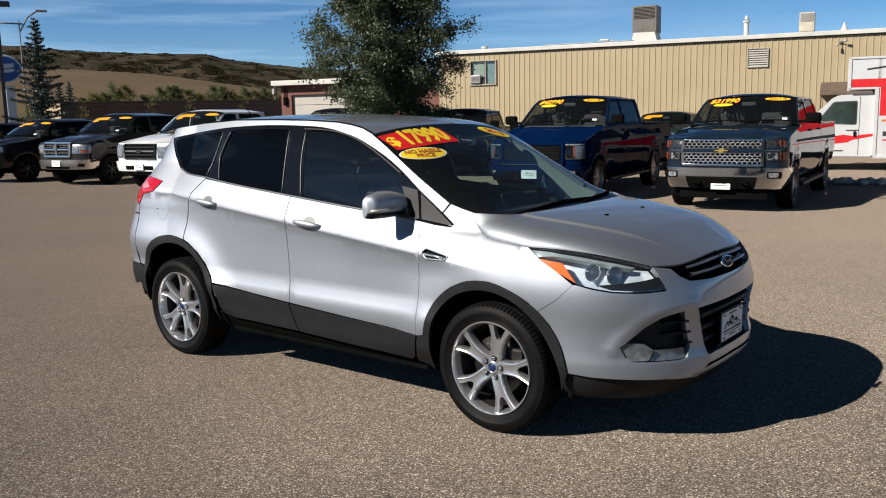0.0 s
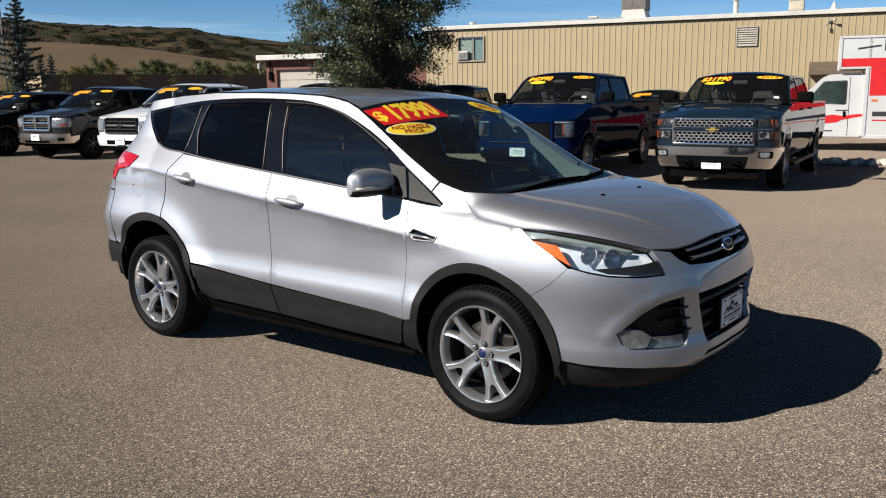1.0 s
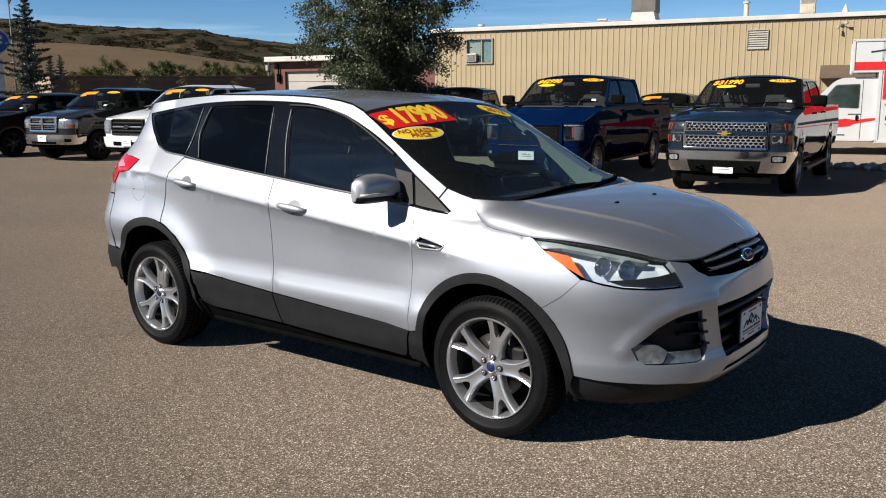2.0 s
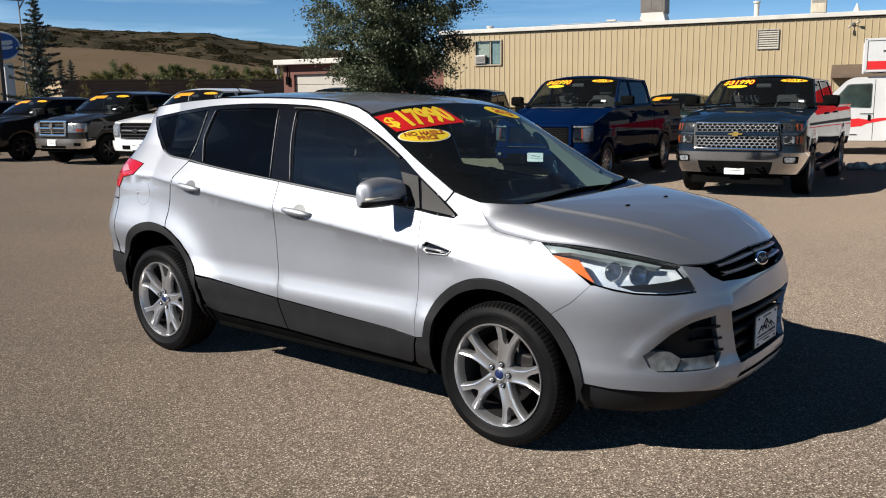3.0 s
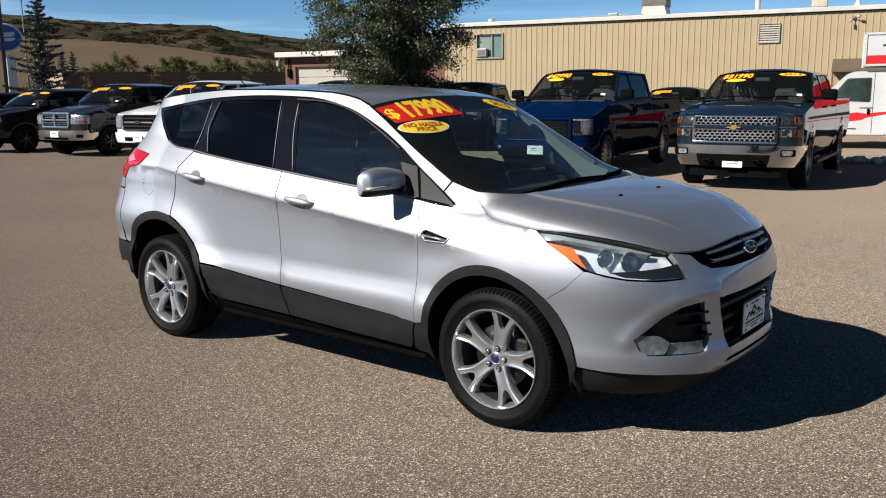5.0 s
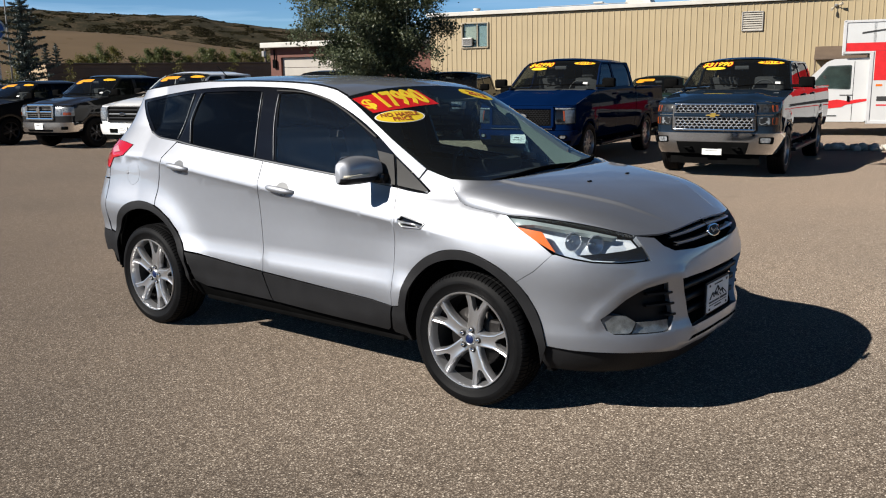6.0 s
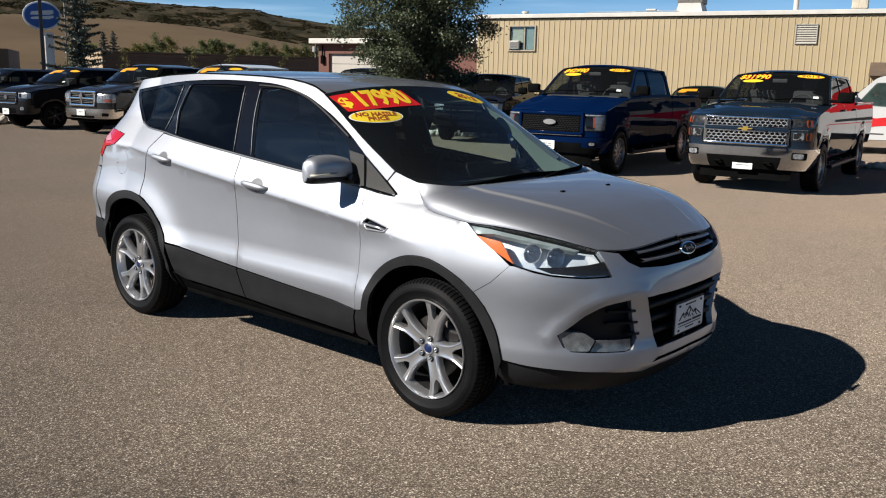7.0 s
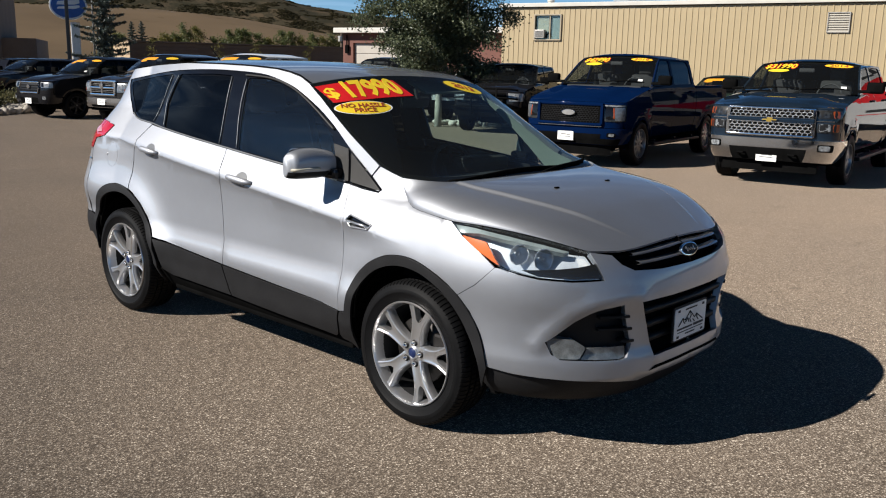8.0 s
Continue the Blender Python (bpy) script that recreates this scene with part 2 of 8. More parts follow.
VAN_WHITE = material("dulled white paint", (0.58, 0.58, 0.57), 0.35, coat=0.5, spread=0.06, grain=0.2, scale=1.5)
WHITE_PAINT = material("white paint", (0.78, 0.78, 0.77), 0.3, coat=0.8, spread=0.04)


# ---- mesh tools ----
def thing(name, label, category, group="", at=None):
    e = new(name)
    e.empty_display_size = 0.2
    if at is not None:
        e.matrix_world = at
    return tagged(e, label, category, group)


def set_normals(me):
    """Shades a panel by the normals of the skin that it was cut from."""
    at = me.attributes.get("skin_normal")
    if at is None:
        return
    ns = np.zeros(len(me.vertices) * 3, np.float32)
    at.data.foreach_get("vector", ns)
    ns = ns.reshape(-1, 3)
    out = []
    for f in me.polygons:
        for vi in f.vertices:
            n = ns[vi]
            out.append(tuple(n) if f.use_smooth and abs(n[0]) + abs(n[1]) + abs(n[2]) > .1 else tuple(f.normal))
    me.normals_split_custom_set(out)


def turned_over(me):
    """Turns a mesh's y round, with its normals."""
    me.transform(Matrix.Diagonal((1, -1, 1, 1)))
    me.flip_normals()
    at = me.attributes.get("skin_normal")
    if at is not None:
        ns = np.zeros(len(me.vertices) * 3, np.float32)
        at.data.foreach_get("vector", ns)
        ns[1::3] *= -1
        at.data.foreach_set("vector", ns)
        set_normals(me)


def part(name, bm, mat, parent=None, label="", smooth=None):
    """Links a bmesh as one mesh object; smooth: degrees under which edges are shaded smooth."""
    me = bpy.data.meshes.new(name)
    if smooth is not None:
        for f in bm.faces:
            f.smooth = True
        for e in bm.edges:
            if len(e.link_faces) == 2 and e.calc_face_angle(0) > radians(smooth):
                e.smooth = False
    bm.to_mesh(me)
    bm.free()
    set_normals(me)
    for mm in (mat if isinstance(mat, (list, tuple)) else [mat]):
        me.materials.append(mm)
    ob = new(name, me)
    if parent is not None:
        ob.parent = parent
    return tagged(ob, label)


def block(bm, c, s, bevel=0.0, m=None, seg=2):
    """A box of size s round c, its edges rounded."""
    r = bmesh.ops.create_cube(bm, size=1.0, matrix=(m or Matrix()) @ Matrix.Translation(c) @ Matrix.Diagonal((*s, 1)))
    if bevel:
        es = list({e for v in r["verts"] for e in v.link_edges})
        bmesh.ops.bevel(bm, geom=es, offset=bevel, segments=seg, affect="EDGES", profile=0.6)
    return bm


def rod(bm, p, q, r, r2=None, seg=10, caps=True):
    p, q = Vector(p), Vector(q)
    d = q - p
    m = Matrix.Translation((p + q) / 2) @ d.to_track_quat("Z", "Y").to_matrix().to_4x4()
    bmesh.ops.create_cone(bm, cap_ends=caps, segments=seg, radius1=r, radius2=r if r2 is None else r2, depth=d.length, matrix=m)
    return bm


def tube(bm, pts, r, seg=8, taper=None):
    """A round bar along points."""
    rings = []
    pts = [Vector(p) for p in pts]
    for i, p in enumerate(pts):
        d = (pts[min(i + 1, len(pts) - 1)] - pts[max(i - 1, 0)]).normalized()
        m = d.to_track_quat("Z", "Y").to_matrix()
        rr = r if taper is None else r * (1 + (taper - 1) * i / (len(pts) - 1))
        rings.append([bm.verts.new(p + m @ Vector((rr * math.cos(2 * math.pi * k / seg), rr * math.sin(2 * math.pi * k / seg), 0))) for k in range(seg)])
    for a, b in zip(rings, rings[1:]):
        for k in range(seg):
            bm.faces.new((a[k], a[(k + 1) % seg], b[(k + 1) % seg], b[k]))
    bm.faces.new(rings[0][::-1])
    bm.faces.new(rings[-1])
    return bm


def lathe(bm, prof, m=Matrix(), seg=48, closed=False):
    """Turns (radius, height) points about the local y axis."""
    rings = [[bm.verts.new(m @ Vector((r * math.cos(2 * math.pi * k / seg), h, r * math.sin(2 * math.pi * k / seg)))) for k in range(seg)] for r, h in prof]
    pairs = list(zip(rings, rings[1:])) + ([(rings[-1], rings[0])] if closed else [])
    for a, b in pairs:
        for k in range(seg):
            bm.faces.new((a[k], b[k], b[(k + 1) % seg], a[(k + 1) % seg]))
    return bm


def slab(bm, outline, depth, m=Matrix(), bevel=0.0):
    """A flat outline in the local x, y plane with a depth along z."""
    vs = [bm.verts.new(m @ Vector((x, y, 0))) for x, y in outline]
    f = bm.faces.new(vs)
    r = bmesh.ops.extrude_face_region(bm, geom=[f])
    up = (m.to_3x3() @ Vector((0, 0, 1))).normalized() * depth
    top = [g for g in r["geom"] if isinstance(g, bmesh.types.BMVert)]
    bmesh.ops.translate(bm, verts=top, vec=up)
    if bevel:
        es = [e for v in top for e in v.link_edges if all(w in top for w in e.verts)]
        bmesh.ops.bevel(bm, geom=list(set(es)), offset=bevel, segments=2, affect="EDGES", profile=0.6)
    bmesh.ops.recalc_face_normals(bm, faces=bm.faces[:])
    return bm


def sheet(bm, f, us, vs, flip=False):
    """A grid of faces over f(u, v)."""
    rows = [[bm.verts.new(f(u, v)) for v in vs] for u in us]
    for a, b in zip(rows, rows[1:]):
        for k in range(len(vs) - 1):
            q = (a[k], b[k], b[k + 1], a[k + 1])
            bm.faces.new(q[::-1] if flip else q)
    return bm


def steps(a, b, n):
    return [a + (b - a) * i / n for i in range(n + 1)]


def curve(pts, n=6):
    """A smooth line through points (Catmull-Rom), open."""
    out = []
    for i in range(len(pts) - 1):
        p0, p1, p2, p3 = pts[max(i - 1, 0)], pts[i], pts[i + 1], pts[min(i + 2, len(pts) - 1)]
        for k in range(n):
            t = k / n
            out.append(tuple(0.5 * (2 * b + (c - a) * t + (2 * a - 5 * b + 4 * c - d) * t * t + (3 * b - a - 3 * c + d) * t ** 3)
                             for a, b, c, d in zip(p0, p1, p2, p3)))
    return out + [tuple(pts[-1])]


def rounded(poly, r, n=4):
    """Rounds the corners of an outline."""
    out = []
    for i, p in enumerate(poly):
        p, a, b = Vector(p), Vector(poly[i - 1]), Vector(poly[(i + 1) % len(poly)])
        k = min(r, (a - p).length * 0.45, (b - p).length * 0.45)
        s, e = p + (a - p).normalized() * k, p + (b - p).normalized() * k
        for j in range(n + 1):
            t = j / n
            out.append(tuple(s * (1 - t) ** 2 + p * 2 * t * (1 - t) + e * t * t))
    return out


def oval(cx, cy, rx, ry, n=28, turn=0.0):
    return [(cx + rx * math.cos(2 * math.pi * k / n + turn), cy + ry * math.sin(2 * math.pi * k / n + turn)) for k in range(n)]


def fine_loop(loop, step):
    out = []
    for i, p in enumerate(loop):
        q = loop[(i + 1) % len(loop)]
        k = max(1, int(math.hypot(q[0] - p[0], q[1] - p[1]) / step))
        out += [(p[0] + (q[0] - p[0]) * j / k, p[1] + (q[1] - p[1]) * j / k) for j in range(k)]
    return out


def shrunk(loop, d):
    """The outline moved inwards by d."""
    area = sum(p[0] * q[1] - q[0] * p[1] for p, q in zip(loop, loop[1:] + loop[:1]))
    s, out = (1 if area > 0 else -1), []
    for i, p in enumerate(loop):
        a, b = Vector(loop[i - 1]), Vector(loop[(i + 1) % len(loop)])
        p = Vector(p)
        u, v = (p - a), (b - p)
        if u.length < 1e-9 or v.length < 1e-9:
            continue
        u.normalize(), v.normalize()
        nu, nv = Vector((-u.y, u.x)) * s, Vector((-v.y, v.x)) * s
        k = max(0.35, 1 + nu.dot(nv))
        out.append(tuple(p + (nu + nv) / k * d))
    return out


def inside(loops, pts):
    pts = np.asarray(pts, float)
    hit = np.zeros(len(pts), bool)
    for loop in loops:
        lp = np.asarray(loop, float)
        for (x0, y0), (x1, y1) in zip(lp, np.roll(lp, -1, 0)):
            if y0 == y1:
                continue
            c = (y0 > pts[:, 1]) != (y1 > pts[:, 1])
            hit ^= c & (pts[:, 0] < (x1 - x0) * (pts[:, 1] - y0) / (y1 - y0) + x0)
    return hit


def patch(loops, f, step=0.05, depth=0.012, gap=0.0024, lift=0.0, free=None, lines=()):
    """A panel cut out of a curved skin f(u, v): outline and holes in (u, v), folded in at its edges. free(u, v): edges left unfolded; lines: points along creases that the mesh must follow."""
    tight = [shrunk(list(lp), gap if i == 0 else -gap) if gap else list(lp) for i, lp in enumerate(loops)]
    if free:
        tight = [[(p[0], q[1]) if free(*p) else q for p, q in zip(lp, tl)] for lp, tl in zip(loops, tight)]
    loops = [fine_loop(lp, step) for lp in tight]
    pts, edges = [], []
    for lp in loops:
        s = len(pts)
        pts += lp
        edges += [(s + i, s + (i + 1) % len(lp)) for i in range(len(lp))]
    u0, v0 = np.min(loops[0], 0)
    u1, v1 = np.max(loops[0], 0)
    gu, gv = np.meshgrid(np.arange(u0 + step / 2, u1, step), np.arange(v0 + step / 2, v1, step))
    g = np.stack([gu.ravel(), gv.ravel()], 1)
    if len(g):
        g = g[inside(loops, g)]
        near = np.min(np.linalg.norm(g[:, None, :] - np.asarray(pts)[None], axis=2), axis=1) if len(g) else np.zeros(0)
        g = g[near > step * 0.45]
        if len(lines):
            ln = np.asarray(lines)
            ln = ln[inside(loops, ln)]
            ln = ln[np.min(np.linalg.norm(ln[:, None, :] - np.asarray(pts)[None], axis=2), axis=1) > 0.004] if len(ln) else ln
            if len(ln):
                g = g[np.min(np.linalg.norm(g[:, None, :] - ln[None], axis=2), axis=1) > 0.016]
                g = np.concatenate([g, ln])
        pts = pts + [tuple(p) for p in g]
    vs, es, fs, *_ = delaunay_2d_cdt([Vector(p) for p in pts], edges, [], 0, 1e-6)
    mid = np.array([np.mean([vs[i][:] for i in t], 0) for t in fs])
    keep = inside(loops, mid)
    bm = bmesh.new()
    lay = bm.verts.layers.float_vector.new("skin_normal")

    def normal(u, v):
        e = 1e-3
        return (f(u + e, v) - f(u - e, v)).cross(f(u, v + e) - f(u, v - e)).normalized()
    made, count = {}, {}
    for t, k in zip(fs, keep):
        if not k:
            continue
        for i in t:
            if i not in made:
                q = normal(*vs[i])
                made[i] = bm.verts.new(f(*vs[i]) + q * lift)
                made[i][lay] = q
        (x0, y0), (x1, y1), (x2, y2) = (vs[i] for i in t)
        if (x1 - x0) * (y2 - y0) - (x2 - x0) * (y1 - y0) < 0:
            t = t[::-1]
        try:
            face = bm.faces.new([made[i] for i in t])
        except ValueError:
            continue
        face.smooth = True
        for a, b in zip(t, t[1:] + t[:1]):
            count.setdefault((min(a, b), max(a, b)), []).append((a, b))
    if depth:
        rim, low = {}, {}
        for (a, b), ds in count.items():
            if len(ds) != 1 or (free and free(*vs[a]) and free(*vs[b])):
                continue
            a, b = ds[0]
            for i in (a, b):
                if i not in rim:
                    rim[i] = bm.verts.new(made[i].co)
                    low[i] = bm.verts.new(made[i].co - normal(*vs[i]) * depth)
            bm.faces.new((rim[b], rim[a], low[a], low[b])).smooth = False
    return bm


def mirrored(ob):
    """The same part on the other side of its thing (y turned round)."""
    me = ob.data.copy()
    turned_over(me)
    o = new(ob.name.split(".")[0], me)
    o.parent = ob.parent
    return tagged(o, ob.get("label", ""))


def writing(text, size, mat, parent, m, name="lettering", depth=0.0006, label="", bold=0.0, squeeze=1.0):
    """Words as a mesh, centred in the local x, y plane of m."""
    cu = bpy.data.curves.new(name, "FONT")
    cu.body, cu.size, cu.align_x, cu.align_y, cu.extrude, cu.offset, cu.resolution_u = text, size, "CENTER", "CENTER", depth, bold, 3
    tmp = new("text_tmp", cu)
    me = bpy.data.meshes.new_from_object(tmp.evaluated_get(bpy.context.evaluated_depsgraph_get()))
    bpy.data.objects.remove(tmp)
    me.transform(m @ Matrix.Diagonal((squeeze, 1, 1, 1)))
    me.materials.clear()
    me.materials.append(mat)
    ob = new(name, me)
    ob.parent = parent
    return tagged(ob, label)
def spline(xs, ys):
    """Monotone cubic through (xs, ys), flat beyond the ends."""
    n = len(xs)
    d = [(ys[i + 1] - ys[i]) / (xs[i + 1] - xs[i]) for i in range(n - 1)]
    m = [d[0]] + [0 if d[i - 1] * d[i] <= 0 else 2 * d[i - 1] * d[i] / (d[i - 1] + d[i]) for i in range(1, n - 1)] + [d[-1]]

    def at(x):
        if x <= xs[0]:
            return ys[0]
        if x >= xs[-1]:
            return ys[-1]
        i = 0
        while x > xs[i + 1]:
            i += 1
        h = xs[i + 1] - xs[i]
        t = (x - xs[i]) / h
        return ((1 + 2 * t) * (1 - t) ** 2 * ys[i] + t * (1 - t) ** 2 * h * m[i]
                + t * t * (3 - 2 * t) * ys[i + 1] + t * t * (t - 1) * h * m[i + 1])
    return at


# ---- the silver crossover: its skin, wrapped round the plan, by run a and height z ----
XJ, WRAP = 1.45, 1.30
nose = spline([.18, .26, .33, .37, .43, .50, .60, .70, .78, .84, .89, .93, 1.0], [2.16, 2.23, 2.285, 2.308, 2.305, 2.286, 2.288, 2.302, 2.29, 2.27, 2.235, 2.19, 2.06])
tail = spline([.25, .40, .60, .90, 1.05, 1.20, 1.45, 1.62], [2.10, 2.18, 2.21, 2.19, 2.14, 2.06, 1.93, 1.84])
rear_in = spline([.5, .8, 1.05, 1.25, 1.5], [.004, .012, .035, .085, .10])

nose_width = spline([.20, .28, .36, .46, .60, .75, .88, .97, 1.04, 1.12, 1.3], [.765, .835, .862, .873, .873, .868, .860, .850, .832, .80, .72])


def crease(x):
    return 1.009 - .104 * x


def belt(x):
    return 1.15 - .085 * x


def half_width(x, z):
    zc, zb = crease(x), belt(x)
    w = spline([.20, .27, .34, .44, .525, .55, .60, .66, .78, zc - .036, zc - .010, zc + .008, zc + .055, zb + .005, 1.36, 1.58, 1.66],
               [.76, .82, .848, .858, .8685, .8690, .859, .849, .850, .8620, .8705, .8675, .846, .806, .748, .668, .62])(z)
    k = min(1, max(0, (x - .95) / .45))
    k = k * k * (3 - 2 * k)
    w = w * (1 - k) + nose_width(z) * k
    if x < -.5:
        w -= rear_in(z) * ((-.5 - x) / .95) ** 2
    if x > 0 and z > 1.0:
        w -= .03 * x * x * min(1, (z - 1.0) / .06)
    for c in (-1.345, 1.345):
        r = math.hypot(x - c, z - .36)
        big, r0, sp = (.042, .44, .125) if c < 0 else (.032, .45, .15)
        w += big * math.exp(-((r - r0) / sp) ** 2) * min(1, max(0, (z - .3) / .1))
    return w


RIDGE = [(1.965, .52), (1.995, .572), (2.08, .657), (2.18, .708), (2.29, .726), (2.365, .722), (2.41, .66), (2.45, .55), (2.485, .43)]
RIDGE_UP = [(2.375, .715), (2.335, .775), (2.285, .85)]


def ridge(a, z, line):
    """How far a place of the nose lies from the raised lines round its openings."""
    best = 9.0
    for (a0, z0), (a1, z1) in zip(line, line[1:]):
        t = min(1, max(0, ((a - a0) * (a1 - a0) + (z - z0) * (z1 - z0)) / ((a1 - a0) ** 2 + (z1 - z0) ** 2)))
        best = min(best, math.hypot(a - a0 - t * (a1 - a0), z - z0 - t * (z1 - z0)))
    return best


def skin(a, z):
    """A point of the right-hand skin (y below zero)."""
    if -XJ <= a <= XJ:
        return Vector((a, -half_width(a, z), z))
    front = a > 0
    w = half_width(XJ if front else -XJ, z)
    n, reach = (2.7, nose(z)) if front else (4.3, tail(z))
    ph = min(1, (abs(a) - XJ) / WRAP) * math.pi / 2
    sn, cs = math.sin(ph), max(0, math.cos(ph))
    r = ((cs / w) ** n + (sn / (reach - XJ)) ** n) ** (-1 / n)
    x, y = XJ + r * sn, r * cs
    if front and a > 1.85 and .36 < z < .86:
        k = .009 * math.exp(-(ridge(a, z, RIDGE) / .036) ** 2)
        k = max(k, .0045 * math.exp(-(ridge(a, z, RIDGE_UP) / .055) ** 2) * min(1, max(0, (.86 - z) / .14)))
        s = math.hypot(sn, cs)
        x, y = x + k * sn / s, y + k * cs / s
    return Vector((x if front else -x, -y, z))


BROW_GREY = material("lamp brow grey", (0.27, 0.32, 0.32), 0.35, coat=0.5, spread=0.25, scale=16)
PINK_LENS = material("pale pink lens", (0.55, 0.22, 0.24), 0.15, coat=0.8)


# ---- wheels ----
CAP_BLUE = material("navy cap", (0.012, 0.022, 0.075), 0.35, spec=0.3)
TRUCK_DARK = material("dark alloy", (0.06, 0.06, 0.063), 0.35, 0.6, spread=0.15, scale=10)
BARREL = material("barrel silver", (0.035, 0.035, 0.036), 0.45, 0.6, spread=0.15, scale=8)
TRUCK_ALLOY = material("grey alloy", (0.34, 0.34, 0.35), 0.33, 0.8, spread=0.1, scale=10)


def k_rim(style):
    return ALLOY if style == "five" else (TRUCK_DARK if style == "six" else TRUCK_ALLOY)


def wheel(parent, at, r=0.346, rim=0.246, wide=0.235, style="five", name="wheel", seg=368):
    """A wheel whose outer face looks along local -y: tyre, rim, brake disc, nuts and cap."""
    w = new(name)
    w.empty_display_size = 0.1
    w.parent, w.matrix_local = parent, at
    h = wide / 2
    # tyre, with grooves round the tread and slits in its shoulders
    prof = [(rim - .006, -h * .80), (rim + .004, -h * .86), (rim + .02, -h * .93), (rim + .043, -h * .985), (rim + .046, -h * 1.01), (r - .040, -h * 1.01), (r - .036, -h * .99), (r - .020, -h * .93), (r - .016, -h * .92), (r - .005, -h * .80)]
    for g in (-.50, -.17, .17, .50):
        prof += [(r, h * (g - .05)), (r - .008, h * (g - .04)), (r - .008, h * (g + .04)), (r, h * (g + .05))]
    prof += [(r - .005, h * .80), (r - .016, h * .93), (r - .035, h), (rim + .02, h * .93), (rim - .006, h * .80)]
    bm = bmesh.new()
    rings = []
    for pr, ph in prof:
        ring = []
        for k in range(seg):
            deep = .0055 if pr > r - .02 and not r - .0085 < pr < r - .0075 else 0
            a, slit = 2 * math.pi * k / seg, (deep if k % 4 in (1, 2) else 0)
            if style == "five":
                # one block of the tread to every four steps, leaning with the width
                a = 2 * math.pi * (k // 4 + (0, .05, .19, .24)[k % 4] + .45 * ph / h) / (seg // 4)
            ring.append(bm.verts.new(((pr - slit) * math.cos(a), ph, (pr - slit) * math.sin(a))))
        rings.append(ring)
    for a, b in zip(rings, rings[1:]):
        for k in range(seg):
            bm.faces.new((a[k], b[k], b[(k + 1) % seg], a[(k + 1) % seg]))
    bmesh.ops.recalc_face_normals(bm, faces=bm.faces[:])
    part("tyre", bm, RUBBER, w, smooth=32)
    # rim: lip, barrel and spokes
    bm = bmesh.new()
    f = -h * .84
    lathe(bm, [(rim - .004, f + .004), (rim + .004, f - .006), (rim + .001, f - .012), (rim - .004, f - .011), (rim - .008, f - .002), (rim - .011, f + .010), (rim - .015, f + .028), (rim - .019, f + .046)], seg=72)
    hub = f + .016
    if style == "five":
        # five spokes, each one slab from the hub that opens into two arms round a small window at the rim
        rr = [.044, .060, .080, .100, .120, .140, .158, .168, .180, .195, .210, .224, rim - .004]
        wide_at = spline([.04, .07, .10, .13, .16, .19, .215, .245], [.034, .0315, .0315, .034, .040, .051, .064, .080])
        hole_at = spline([.160, .170, .180, .195, .210, .225, .245], [0, .015, .020, .0245, .030, .036, .045])
        rise_at = spline([.04, .08, .12, .16, .20, .245], [.006, -.002, -.006, -.009, -.013, -.019])
        for s in range(5):
            a0 = radians(76 + 72 * s)
            ca, sa = math.cos(a0), math.sin(a0)

            def pt(x, lat, y):
                return bm.verts.new((x * ca - lat * sa, y, x * sa + lat * ca))
            for sd in (-1, 1):
                rows = []
                for x in rr:
                    o, i_, y = wide_at(x), hole_at(x), hub + rise_at(x)
                    dish = .004 if x > .06 else .001
                    rows.append([pt(x, sd * i_, y + (.038 if i_ > .001 else dish)), pt(x, sd * (i_ + .0005), y + dish), pt(x, sd * (i_ + (o - i_) * .55), y + dish * .9), pt(x, sd * (i_ + (o - i_) * .80), y), pt(x, sd * (o - .001), y + .0015),
                                 pt(x, sd * (o + .003), y + .009), pt(x, sd * (o + .0055), y + .024), pt(x, sd * (o + .0065), y + .042)])
                for a, b in zip(rows, rows[1:]):
                    for k in range(7):
                        bm.faces.new((a[k], a[k + 1], b[k + 1], b[k]))
    else:
        n = {"six": 6, "ten": 10, "eight": 8}.get(style, 6)
        for s in range(n):
            a0 = 2 * math.pi * s / n + .3
            ca, sa = math.cos(a0), math.sin(a0)
            rows = []
            for x, wd, y in ((.04, .030, 0), (.11, .022, -.004), (.18, .020, 0), (rim - .01, .034 if n < 8 else .022, .010)):
                rows.append([bm.verts.new((x * ca - l * sa, hub + y + dy, x * sa + l * ca)) for l, dy in ((-wd - .008, .035), (-wd, .003), (wd, .003), (wd + .008, .035))])
            for a, b in zip(rows, rows[1:]):
                for k in range(3):
                    bm.faces.new((a[k], a[k + 1], b[k + 1], b[k]))
    lathe(bm, [(.001, hub + .006), (.03, hub + .005), (.054, hub + .007), (.064, hub + .016), (.070, hub + .06)], seg=40)
    bmesh.ops.recalc_face_normals(bm, faces=bm.faces[:])
    part("rim", bm, k_rim(style), w, smooth=24)
    # nuts and cap
    bm = bmesh.new()
    lathe(bm, [(.001, hub - .004), (.020, hub - .003), (.0245, hub + .002), (.025, hub + .01)], seg=24)
    part("centre_cap", bm, CAP_BLUE if style == "five" else STEEL, w, smooth=40)
